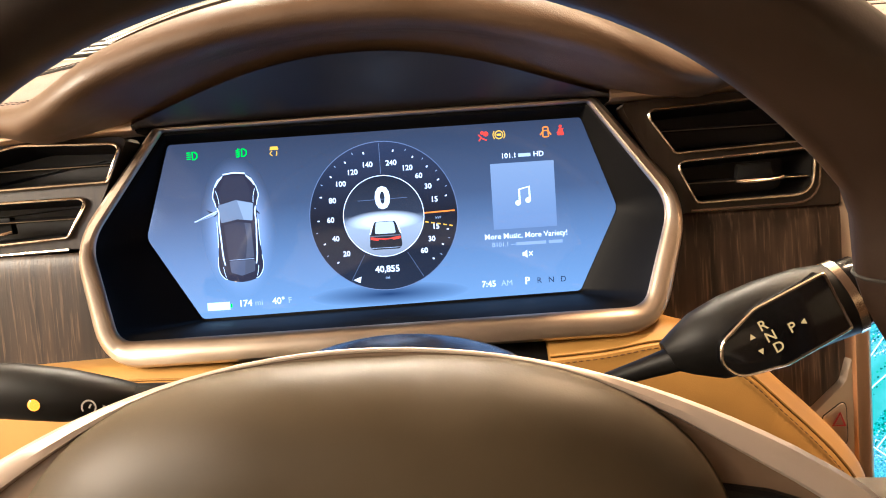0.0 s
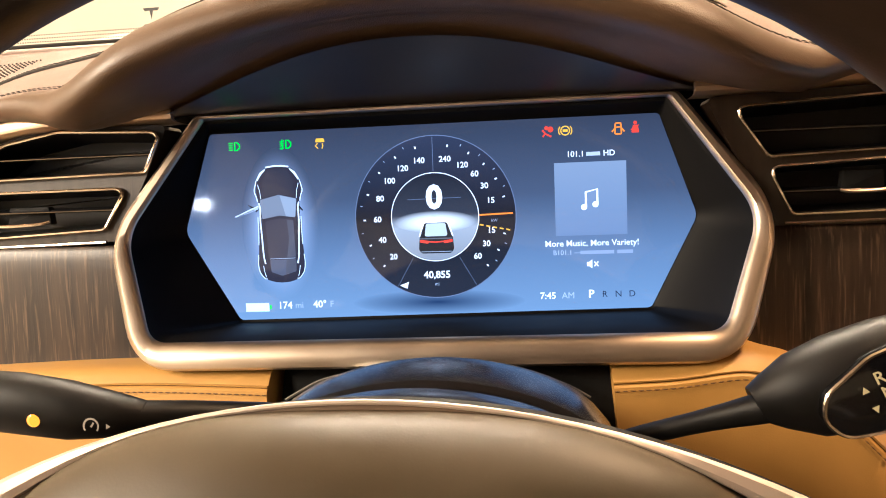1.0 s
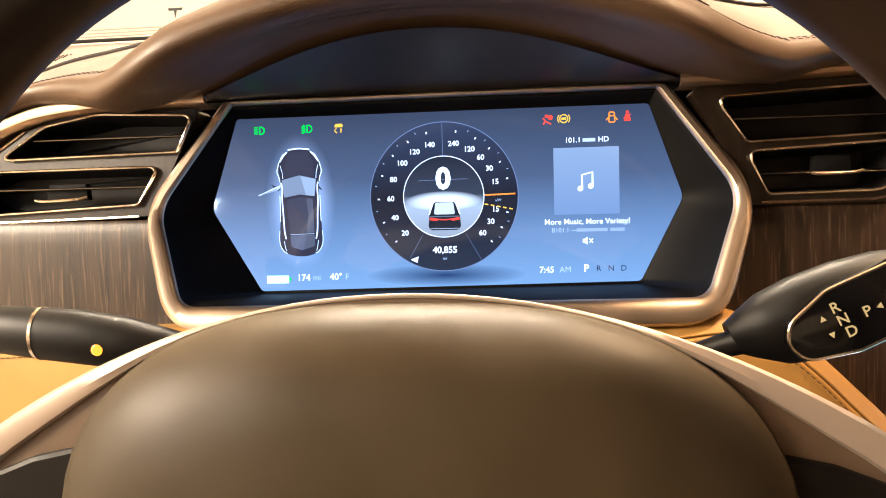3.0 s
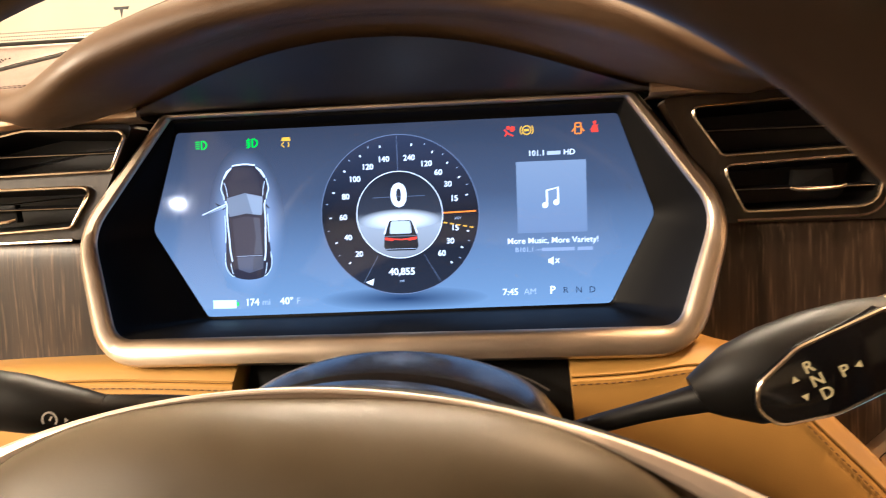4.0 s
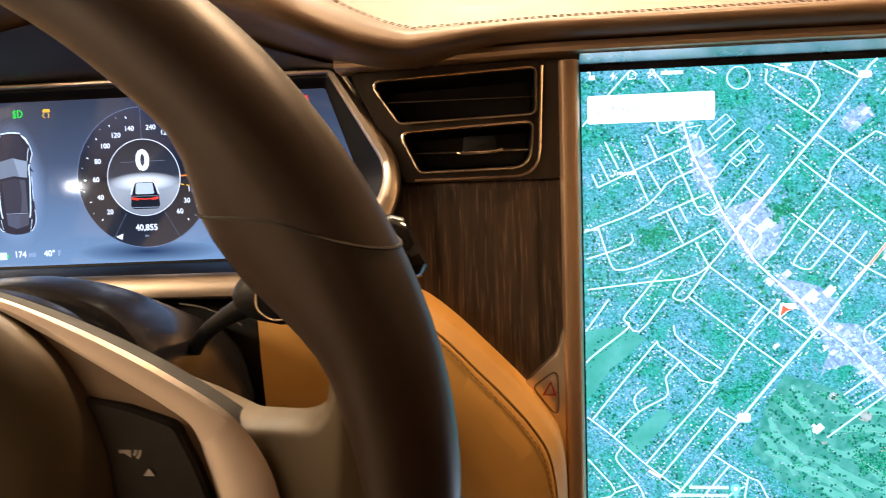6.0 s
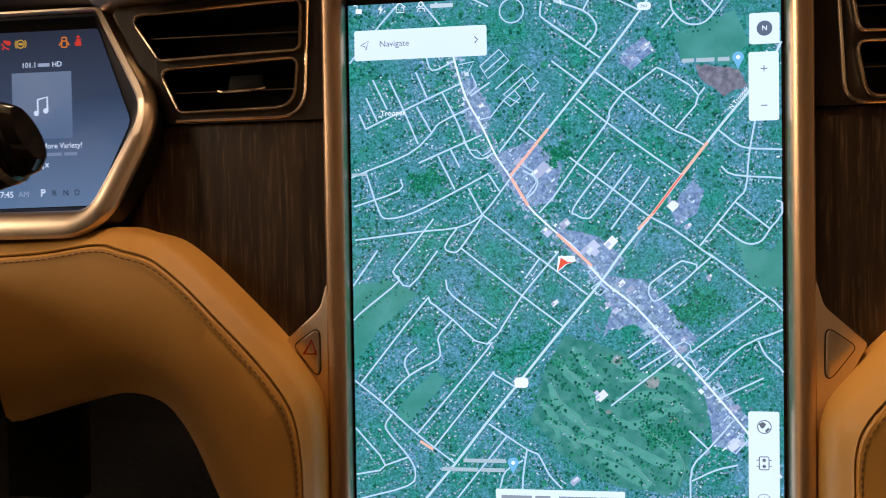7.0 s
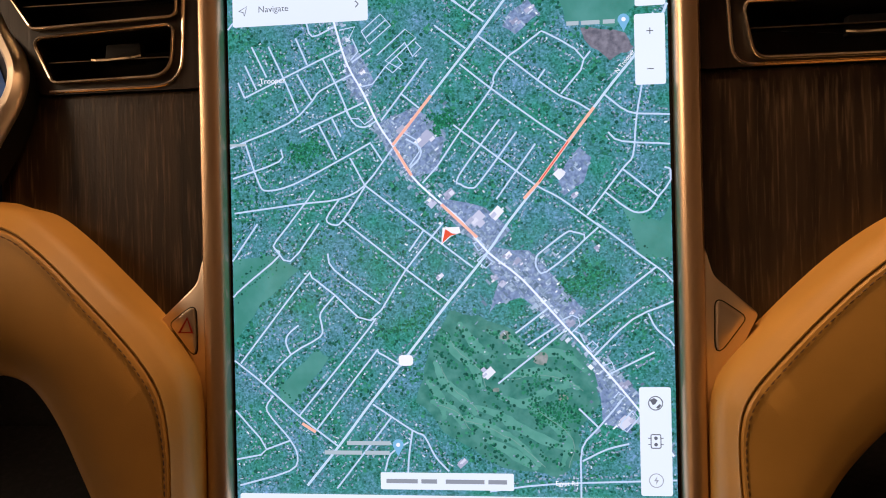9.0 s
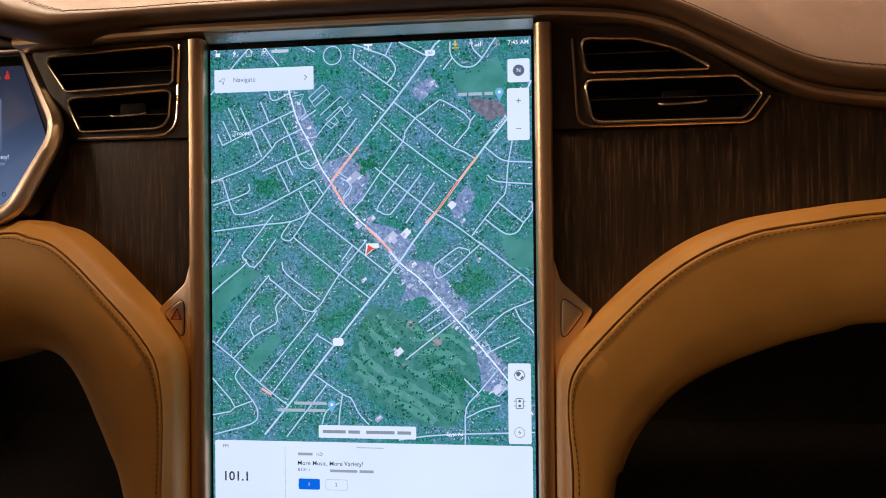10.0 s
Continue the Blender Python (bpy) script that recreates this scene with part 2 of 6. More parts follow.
def lettering(body, size, x, y, z, material, parent, align="CENTER", bold=0.0, turn=None, label=""):
    """Words in the built-in font, facing the driver; size is the height of a capital."""
    cu = bpy.data.curves.new("lettering", "FONT")
    cu.body, cu.size, cu.align_x, cu.align_y, cu.offset, cu.resolution_u = body, size / 0.72, align, "CENTER", bold * size, 3
    ob = bpy.data.objects.new("lettering_source", cu)
    scene.collection.objects.link(ob)
    bpy.context.view_layer.update()
    me = bpy.data.meshes.new_from_object(ob.evaluated_get(bpy.context.evaluated_depsgraph_get()))
    bpy.data.objects.remove(ob)
    bpy.data.curves.remove(cu)
    m = Matrix.Translation(Vector((x, y, z)) - BASE[parent]) @ (turn or Matrix()) @ Matrix.Rotation(radians(90), 4, "X")
    me.transform(m)
    me.name = "lettering"
    me.materials.clear()
    me.materials.append(material)
    out = new("lettering", me)
    out.parent = parent
    BASE[out] = BASE[parent]
    return tagged(out, label)


def smooth_step(a, b, x):
    t = min(1.0, max(0.0, (x - a) / (b - a)))
    return t * t * (3 - 2 * t)


def along(table, x):
    """A height read from a few (x, z) stations, eased between them."""
    if x <= table[0][0]:
        return table[0][1]
    for (a, za), (b, zb) in zip(table, table[1:]):
        if x <= b:
            return za + (zb - za) * (x - a) / (b - a)
    return table[-1][1]


def dashes(line, length, gap, r, bm=None):
    """Stitches: short proud threads along a line."""
    bm = bm or bmesh.new()
    ps = [Vector(p) for p in line]
    dist, nxt = 0.0, 0.0
    for a, b in zip(ps, ps[1:]):
        d = b - a
        if d.length < 1e-9:
            continue
        u = d.normalized()
        while nxt < dist + d.length:
            s = a + u * (nxt - dist)
            tube([tuple(s), tuple(s + u * length * 0.5 + Vector((0, -r * 0.6, 0))), tuple(s + u * length)], [r * 0.5, r, r * 0.5], 5, bm=bm)
            nxt += length + gap
        dist += d.length
    return bm

# ---- garage and car shell ----
CAR_PAINT = surface("pale_car_paint", (0.74, 0.7, 0.62), 0.3, 0, 0.03, 3, 0.0, 60, coat=0.4)


def box(lo, hi, bm=None):
    bm = bm or bmesh.new()
    x, y, z = [(a + b) / 2 for a, b in zip(lo, hi)]
    bmesh.ops.create_cube(bm, size=1, matrix=Matrix.Translation((x, y, z)) @ Matrix.Diagonal((hi[0] - lo[0], hi[1] - lo[1], hi[2] - lo[2], 1)))
    return bm


def structure(name, bm, material, label, category):
    me = bpy.data.meshes.new(name)
    bmesh.ops.recalc_face_normals(bm, faces=bm.faces)
    bm.to_mesh(me)
    bm.free()
    me.materials.append(material)
    return tagged(new(name, me), label, category, kind="structure")


structure("floor", box((-3, -4, -0.1), (3.5, 3, 0)), CONCRETE, "grey garage concrete floor under the car", "floor")
structure("ceiling", box((-3, -4, 2.7), (3.5, 3, 2.8)), PAINT, "plain pale painted garage ceiling", "ceiling")
structure("wall_north", box((-3, 2.2, 0), (3.5, 2.35, 2.7)), PAINT, "plain pale painted garage wall", "wall")
structure("wall_south", box((-3, -4.15, 0), (3.5, -4, 2.7)), PAINT, "plain pale painted garage wall", "wall")
structure("wall_west", box((-3.15, -4, 0), (-3, 3, 2.7)), PAINT, "plain pale painted garage wall", "wall")
structure("wall_east", box((3.5, -4, 0), (3.65, 3, 2.7)), PAINT, "plain pale painted garage wall", "wall")
structure("car_floor", box((-0.6, -1.6, 0.28), (1.25, 0.75, 0.34)), CARPET, "black carpet of the footwells", "car floor")
structure("firewall", box((-0.6, 0.45, 0.34), (1.25, 0.5, 0.86)), CARPET, "black felt panel closing the footwells", "panel")
# unseen panel added to stop the left lamp reaching the footwell carpet
structure("footwell_light_block", box((-0.6, -0.03, 0.34), (-0.55, 0.45, 0.93)), CARPET, "black unseen panel added to keep light out of the driver's footwell", "panel")
# never in view; blocks most of the overhead light from the cabin
structure("car_roof", box((-0.6, -1.6, 1.5), (1.25, -0.1, 1.56)), LEATHER_CREAM, "pale headliner over the front seats, out of view, blocking light from above", "headliner")
bonnet_rows = [[(-0.62 + 1.9 * i / 24, y, z - 0.05 * ((i - 12) / 12) ** 4) for i in range(25)]
               for y, z in ((0.235, 0.962), (0.4, 0.972), (0.7, 0.955), (1.0, 0.915), (1.3, 0.85), (1.45, 0.78), (1.5, 0.6))]
structure("car_bonnet", sheet(bonnet_rows, 0.02), CAR_PAINT, "pale car bonnet ahead of the windscreen", "bonnet")
structure("car_side", box((1.2, -1.6, 0.34), (1.25, 0.75, 1.0)), LEATHER_DARK, "dark door trim on the passenger side", "door trim")
structure("car_back", box((-0.6, -1.65, 0.34), (1.25, -1.6, 1.2)), LEATHER_DARK, "dark upholstery behind the front row", "upholstery")


# ---- the dashboard skin ----
def steps(a, b, n):
    return [a + (b - a) * i / n for i in range(n + 1)]


STRIP_UP = [(-0.45, 0.012), (-0.36, 0.016), (-0.32, 0.03), (-0.29, 0.048), (-0.26, 0.061), (-0.235, 0.0655), (-0.2, 0.0686), (-0.135, 0.0675),
            (0.15, 0.067), (0.27, 0.0705), (0.4, 0.071), (0.524, 0.0705), (0.577, 0.066), (0.607, 0.058), (0.65, 0.034), (0.686, 0.0135),
            (0.715, 0.0075), (0.746, 0.004), (0.85, -0.002), (0.98, -0.004)]


def eased(table, x, h=0.014):
    """The stations read with their corners rounded off."""
    return sum(along(table, x + h * k / 3) for k in range(-3, 4)) / 7


strip_up = partial(eased, STRIP_UP)


def strip_low(x):
    thick = 0.0075 + 0.001 * smooth_step(-0.1, -0.22, x)
    return strip_up(x) - thick


def hood_weight(x):
    return 1 - smooth_step(0.12, 0.25, abs(x + 0.004))


def lip(x):
    return 0.0957 - 1.48 * x * x


SIDE = [(0.0, -0.004), (-0.02, 0.0), (-0.031, 0.0012), (-0.0355, 0.004), (-0.0368, 0.0072), (-0.0358, 0.0102), (-0.0315, 0.0122)]
HOOD = [(-0.006, None), (-0.06, 0.0), (-0.084, 0.002), (-0.0935, 0.007), (-0.092, 0.016), (-0.082, 0.0245), (-0.062, 0.0315)]


def pad_point(x, k):
    w = hood_weight(x)
    droop = 0.003 * smooth_step(0.6, 0.68, x)
    ys, zs = SIDE[k][0], strip_up(x) + SIDE[k][1] * (1 + 60 * droop * (k > 3))
    yh, zh = HOOD[k][0], (0.0662 if HOOD[k][1] is None else lip(max(-0.19, min(0.19, x))) + HOOD[k][1])
    return Vector((x, ys + (yh - ys) * w, zs + (zh - zs) * w))


XS = [-0.45 + 1.43 * i / 190 for i in range(191)]
dash = thing("dashboard", (0.2, 0.1, -0.05), "car dashboard in dark brown and cream leather with wood veneer", "dashboard", kind="structure")


def fine(col):
    return curve(col, 4)


rows = list(zip(*[fine([pad_point(x, k) for k in range(7)]) for x in XS]))
part("leather_edge", sheet(rows, 0.006), LEATHER_DARK, dash, "dark brown grained leather front edge and hood")


def under_point(x, s):
    """The glossy panel under the hood, between the leather roll and the display's bezel."""
    return pad_point(x, 0).lerp(pad_point(x, 1), s) + Vector((0, 0, -0.0012 - 0.003 * s))


reach = [(x, 0.03 + 0.94 * (1 - (abs(x + 0.004) / 0.176) ** 2.4)) for x in steps(-0.178, 0.17, 70)]
part("hood_panel", sheet([[under_point(x, top * k / 4) for x, top in reach] for k in range(5)], 0.002), HOOD_GLOSS, dash, "smooth black panel under the hood")
stitch_line = [tuple(pad_point(x, 6) + Vector((0, -0.0016, 0.0004))) for x in XS]
for lift in (0.0, 0.0034):
    part("stitching", dashes([(x, y + lift, z + 0.45 * lift) for x, y, z in stitch_line], 0.0032, 0.0009, 0.00032), THREAD_DARK, dash, "dark double stitching")


def top_point(x, s):
    a = pad_point(x, 6)
    w = hood_weight(x)
    end = Vector((x, 0.15, 0.146 + 0.03 * w))
    p = a.lerp(end, s)
    p.z += 0.006 * math.sin(math.pi * min(1, s * 1.1)) - (0.0012 if s == 0 else 0)
    return p


rows = [[top_point(x, s) for x in XS] for s in (0, 0.02, 0.06, 0.15, 0.3, 0.5, 0.7, 0.85, 1.0)]
bm = sheet(rows, 0.004)
part("top_pad", bm, LEATHER_CREAM, dash, "cream leather dash top")

# dark brown sheet over the cream top, from x -0.15 to 0.15
mesh_rows = [[top_point(x, s) + Vector((0, -0.0012, 0.0018)) for x in steps(-0.15, 0.15, 40)] for s in (0.03, 0.1, 0.25, 0.5, 0.8, 0.99)]
part("hood_back", sheet(mesh_rows, 0.002), LEATHER_DARK, dash, "dark brown grained sheet over the cream top behind the hood")
joint = [top_point(x, 0.36 + 0.06 * smooth_step(-0.25, -0.4, x)) for x in steps(-0.44, -0.178, 30)]
part("groove", tube([tuple(p + Vector((0, -0.0006, 0.0002))) for p in joint], 0.0011, 6), THREAD_DARK, dash, "dark joint between two cream panels")
for back in (0.004, 0.0075):
    part("stitching", dashes([tuple(p + Vector((0, back - 0.001, 0.0012 + 0.4 * back))) for p in joint], 0.0028, 0.0014, 0.0004), THREAD_DARK, dash, "dark stitching along the joint")
# bronze strip under the leather edge, left and right of the cluster
for name, lo, hi in (("trim_strip", 0.1402, 0.98), ("trim_strip", -0.45, -0.139)):
    xs = [lo + (hi - lo) * i / 90 for i in range(91)]
    prof = [(-0.012, 0.0), (-0.0255, 0.0002), (-0.0285, 0.0015), (-0.0292, 0.5), (-0.028, 0.92), (-0.024, 1.0), (-0.012, 1.0)]
    rows = [[(x, y, strip_low(x) + (strip_up(x) - strip_low(x)) * (f if f > 0.01 else 0) + (f if f < 0.01 else 0)) for x in xs] for y, f in prof]
    part(name, sheet(rows, 0.004), BRONZE, dash, "brushed bronze-coloured trim strip")


part("backing", box((-0.3, 0.034, -0.13), (0.56, 0.04, 0.066)), RUBBER, dash, "black carrier behind the trim")


def panel(x0, x1, n, zs_top, zs_low, flat, parent, label):
    """Wood panel whose upper edge rolls back under the vents; x0 and x1 may change with the height."""
    prof = [(0.0, 0.0022), (0.0006, 0.0015), (0.003, 0.0008), (0.008, 0.0002), (0.015, 0.0)]
    rows = []
    for d, back in prof + [(f, None) for f in (0.25, 0.5, 0.75, 1.0)]:
        row = []
        for i in range(n + 1):
            z0 = zs_top(0)
            za = z0 - d if back is not None else z0 - 0.015 + (-0.11 - z0 + 0.015) * d
            x = x0(za) + (x1(za) - x0(za)) * i / n
            top, low = zs_top(x), zs_low(x)
            z = top - d if back is not None else (top - 0.015) + (low - top + 0.015) * d
            row.append((x, flat + (back or 0), z))
        rows.append(row)
    return part("wood_panel", sheet(rows, 0.006), WOOD, parent, label)


def beside_bezel(z):
    return 0.177 - 0.022 * smooth_step(0.0, -0.07, z)


MID_FOOT = [(0.14, -0.085), (0.184, -0.095), (0.211, -0.115), (0.237, -0.139), (0.258, -0.167), (0.29, -0.2)]
RIGHT_FOOT = [(0.51, -0.2), (0.531, -0.19), (0.553, -0.165), (0.572, -0.145), (0.609, -0.12), (0.646, -0.1), (0.681, -0.092), (0.74, -0.085), (0.98, -0.08)]
panel(lambda z: -0.45, lambda z: -beside_bezel(z), 40, lambda x: -0.0085, lambda x: -0.1, -0.021, dash, "striped dark wood veneer")
panel(beside_bezel, lambda z: 0.279, 30, lambda x: -0.0085, partial(along, MID_FOOT), -0.018, dash, "striped dark wood veneer")
panel(lambda z: 0.522, lambda z: 0.98, 60, lambda x: -0.011 + (strip_low(x) + 0.0102) * smooth_step(0.652, 0.68, x), partial(along, RIGHT_FOOT), -0.018, dash, "striped dark wood veneer")


# ---- air vents ----
def holed_plate(outer, holes, y, depth):
    bm = bmesh.new()
    edges = []
    for loop in (outer, *holes):
        vs = [bm.verts.new((p[0], y, p[1])) for p in loop]
        edges += [bm.edges.new((vs[i - 1], vs[i])) for i in range(len(vs))]
    bmesh.ops.triangle_fill(bm, use_beauty=True, edges=edges)
    for loop in (outer, *holes):
        loft([[(p[0], y, p[1]) for p in loop], [(p[0], y + depth, p[1]) for p in loop]], bm=bm)
    bmesh.ops.remove_doubles(bm, verts=bm.verts, dist=1e-6)
    return bm


def clip_x(poly, z):
    """Where the level z enters and leaves an outline."""
    hits = []
    for i in range(len(poly)):
        (xa, za), (xb, zb) = poly[i - 1], poly[i]
        if (za - z) * (zb - z) < 0:
            hits.append(xa + (xb - xa) * (z - za) / (zb - za))
    return (min(hits), max(hits)) if len(hits) >= 2 else None


def air_vent(outline, slats, tab, y=-0.021):
    base = (sum(p[0] for p in outline) / len(outline), 0.01, min(p[1] for p in outline))
    v = thing("air_vent", base, "black slatted dashboard air vent with a thin chrome frame", "air vent", "dashboard air vents")
    part("frame", tube(at_y(inset(outline, -0.0004), y), 0.0011, 8, True, flat=1.6), CHROME, v, "thin dull chrome frame")
    duct = loft([at_y(outline, y), at_y(inset(outline, 0.001), y + 0.012), at_y(inset(outline, 0.003), y + 0.034)], cap=(False, True))
    part("duct", duct, BLACK, v, "black duct behind the slats")
    for z in slats:
        span = clip_x(inset(outline, 0.0012), z)
        if span:
            a, b = span
            prof = [(y + 0.002, 0.0), (y + 0.004, 0.0008), (y + 0.014, 0.0022), (y + 0.014, 0.0012), (y + 0.004, -0.0008)]
            part("slat", loft([[(x, py, z + pz) for py, pz in prof] for x in (a, b)], cap=(True, True)), BLACK_SATIN, v)
            part("slat_edge", tube([(a, y + 0.0022, z), (b, y + 0.0022, z)], 0.00035, 6), SLAT_METAL, v, "fine metal slat edge")
    if tab:
        cx, cz, w = tab
        prof = rounded([(cx - w * 0.8, cz - 0.003), (cx + w * 0.8, cz - 0.003), (cx + w * 0.72, cz + 0.0075), (cx - w * 0.72, cz + 0.0075)], 0.0012, 3)
        t = part("tab", slab(prof, y + 0.006, y + 0.011, 0.001), RUBBER, v, "black slider on the slats")
        lip_line = [(cx - w, y - 0.0005, cz - 0.0024), (cx - w * 0.6, y - 0.0022, cz - 0.0034), (cx + w * 0.6, y - 0.0022, cz - 0.0028), (cx + w, y - 0.0005, cz - 0.0014)]
        part("tab_trim", tube(curve(lip_line, 4), 0.0009, 6), CHROME, t, "chrome lip")
    return v


VENTS = {
    "mid": ([rounded([(0.161, 0.0528), (0.2602, 0.057), (0.2592, 0.0302), (0.1775, 0.0276)], [0.004, 0.004, 0.004, 0.004]),
             rounded([(0.178, 0.0216), (0.2578, 0.0252), (0.2556, -0.0012), (0.189, -0.0022)], [0.004, 0.004, 0.012, 0.004])],
            [(0.0405,), (0.009,)], [None, (0.2258, 0.0112, 0.0137)],
            [(0.147, 0.0592), (0.2742, 0.0622), (0.2742, -0.0085), (0.18, -0.0085)], [(0.2638, 0.0585), (0.261, -0.0064), (0.1858, -0.007)]),
    "right": ([rounded([(0.549, 0.0486), (0.5845, 0.047), (0.608, 0.04), (0.6345, 0.0255), (0.5522, 0.0264)], [0.004, 0.04, 0.04, 0.002, 0.004]),
               rounded([(0.551, 0.0203), (0.6485, 0.0198), (0.664, 0.008), (0.653, -0.0072), (0.556, -0.0068)], [0.004, 0.006, 0.003, 0.008, 0.008])],
              [(0.039,), (0.008,)], [None, (0.6137, 0.006, 0.0153)],
              [(0.5435, 0.0585), (0.5855, 0.0565), (0.614, 0.0475), (0.678, 0.0055), (0.657, -0.0108), (0.5287, -0.0108), (0.5287, 0.0595)], [(0.6695, 0.0068), (0.6575, -0.0098), (0.5462, -0.0098), (0.543, 0.05)]),
    "left": ([rounded([(-0.15, 0.0545), (-0.2107, 0.0572), (-0.247, 0.0508), (-0.277, 0.0316), (-0.1608, 0.0333)], [0.004, 0.03, 0.025, 0.002, 0.004]),
              rounded([(-0.1728, 0.0238), (-0.29, 0.0235), (-0.315, 0.013), (-0.297, -0.0035), (-0.187, 0.0015)], [0.004, 0.008, 0.003, 0.008, 0.004])],
             [(0.043,), (0.0122,)], [None, (-0.238, 0.008, 0.0175)],
             [(-0.146, 0.0592), (-0.2, 0.0602), (-0.236, 0.057), (-0.262, 0.049), (-0.322, 0.011), (-0.3, -0.007), (-0.18, -0.006)], [(-0.262, 0.049), (-0.322, 0.011), (-0.3, -0.0085), (-0.188, -0.0062)]),
}
for side, (outlines, slats, tabs, border, line) in VENTS.items():
    part("vent_surround", holed_plate(rounded(border, 0.004, 3), outlines, -0.0188, 0.02), VENT_WOOD, dash, "dark veneer surround of the vents")
    bend = {"mid": 0.016, "right": 0.011, "left": 0.008}[side]
    path = [line[0]] + [p for a, b, c in zip(line, line[1:], line[2:]) for p in rounded([a, b, c], bend, 5)[6:12]] + [line[-1]]
    part("vent_trim", tube([(x, -0.0192, z) for x, z in path], 0.0009, 6), CHROME, dash, "thin chrome line under the vents")
    for o, s, t in zip(outlines, slats, tabs):
        air_vent(o, s, t)


# ---- knee pads ----
def knee_pad(outer, inner, label, rim=0.0105):
    """A padded panel: a sloping band of width rim inside its outer edge, a sewn crease, then a flat face."""
    o, i = curve(outer, 6), curve(inner, 6)

    def across(d, f=0.0):
        """The line d metres in from the outer edge, and a share f of the way on to the inner one."""
        out = []
        for a, b in zip(o, i):
            t = d / math.hypot(b[0] - a[0], b[1] - a[1])
            t += (1 - t) * f
            out.append((a[0] + (b[0] - a[0]) * t, a[1] + (b[1] - a[1]) * t))
        return out

    base = (sum(p[0] for p in outer) / len(outer), 0.0, min(p[1] for p in inner))
    k = thing("knee_pad", base, label, "knee pad", "leather knee pads")
    prof = [(0, 0, 0.02), (0, 0, -0.034), (0.0005, 0, -0.041), (0.0018, 0, -0.0448), (0.0042, 0, -0.0478), (0.0075, 0, -0.0504), (rim - 0.0012, 0, -0.0526),
            (rim - 0.0004, 0, -0.0524), (rim, 0, -0.0508), (rim + 0.0005, 0, -0.0522), (rim + 0.0016, 0, -0.0532), (rim, 0.3, -0.0545), (rim, 0.6, -0.0545), (rim, 0.84, -0.0532),
            (rim, 0.94, -0.0505), (rim, 0.985, -0.046), (rim, 1.0, -0.038), (rim, 1.0, 0.03)]
    rows = [[(x, y, z) for x, z in across(d, f)] for d, f, y in prof]
    part("cover", loft(rows, closed=False), LEATHER_TAN, k, "caramel leather cover")
    for e in (0, -1):
        ends = bmesh.new()
        ends.faces.new([ends.verts.new(r[e]) for r in rows])
        part("end_face", ends, LEATHER_TAN, k, smooth=False)
    part("stitching", dashes([(x, -0.0537, z) for x, z in across(rim + 0.0032)], 0.0027, 0.0011, 0.0004), LEATHER_TAN_SEAM, k, "tan thread")
    part("crease", tube([(x, -0.0511, z) for x, z in across(rim)], 0.0004, 5), LEATHER_TAN_SEAM, k, "sewn crease")
    return k


knee_pad([(0.094, -0.0722), (0.125, -0.0705), (0.158, -0.0668), (0.1735, -0.0703), (0.19, -0.0755), (0.208, -0.0892), (0.2275, -0.108), (0.2455, -0.1262), (0.2595, -0.1425), (0.269, -0.158), (0.2725, -0.176), (0.2732, -0.201), (0.273, -0.27), (0.273, -0.36)],
         [(0.1, -0.175), (0.118, -0.17), (0.135, -0.165), (0.15, -0.161), (0.165, -0.158), (0.179, -0.159), (0.19, -0.164), (0.199, -0.174), (0.207, -0.188), (0.215, -0.206), (0.224, -0.226), (0.233, -0.248), (0.241, -0.29), (0.245, -0.36)],
         "caramel leather knee pad arching down beside the touchscreen")
knee_pad([(0.98, -0.048), (0.86, -0.053), (0.7269, -0.0632), (0.6887, -0.0676), (0.6556, -0.0725), (0.6389, -0.0772), (0.6219, -0.0839), (0.6048, -0.0936), (0.5874, -0.1065), (0.5699, -0.1223), (0.5522, -0.1401), (0.5364, -0.158), (0.5305, -0.172), (0.5292, -0.195), (0.529, -0.256), (0.529, -0.36)],
         [(0.98, -0.134), (0.86, -0.136), (0.7244, -0.1396), (0.695, -0.145), (0.67, -0.1517), (0.652, -0.158), (0.6369, -0.164), (0.622, -0.171), (0.6098, -0.1781), (0.599, -0.187), (0.5892, -0.1976), (0.582, -0.207), (0.5752, -0.2189), (0.57, -0.232), (0.5645, -0.248), (0.555, -0.36)],
         "caramel leather passenger knee pad with a curved stitched edge", 0.0095)
knee_pad([(-0.45, -0.0865), (-0.36, -0.0815), (-0.255, -0.0768), (-0.2, -0.0745), (-0.154, -0.0735), (-0.11, -0.0745), (-0.083, -0.0755)],
         [(-0.45, -0.22), (-0.36, -0.22), (-0.255, -0.22), (-0.2, -0.22), (-0.154, -0.22), (-0.11, -0.215), (-0.083, -0.21)],
         "caramel leather knee pad under the driver's outer vent", 0.0085)


# ---- instrument cluster ----
def bez_y(z):
    return -0.03 + 0.34 * z


OUT6 = [(-0.136, 0.0655), (0.1365, 0.0655), (0.1825, -0.001), (0.158, -0.0728), (-0.157, -0.0748), (-0.181, -0.003)]
IN6 = [(-0.13, 0.0618), (0.1303, 0.0618), (0.1705, -0.0015), (0.149, -0.0577), (-0.1485, -0.06), (-0.1693, -0.003)]
SCR6 = [(-0.1302, 0.0544), (0.127, 0.0542), (0.1468, -0.0024), (0.1215, -0.0528), (-0.1172, -0.0562), (-0.1486, -0.003)]
RADO, RADI, RADS = [0.006, 0.006, 0.045, 0.034, 0.034, 0.045], [0.003, 0.003, 0.026, 0.013, 0.013, 0.026], [0.003, 0.003, 0.01, 0.004, 0.004, 0.01]
o6, i6, s6 = rounded(OUT6, RADO, 8), rounded(IN6, RADI, 8), rounded(SCR6, RADS, 8)


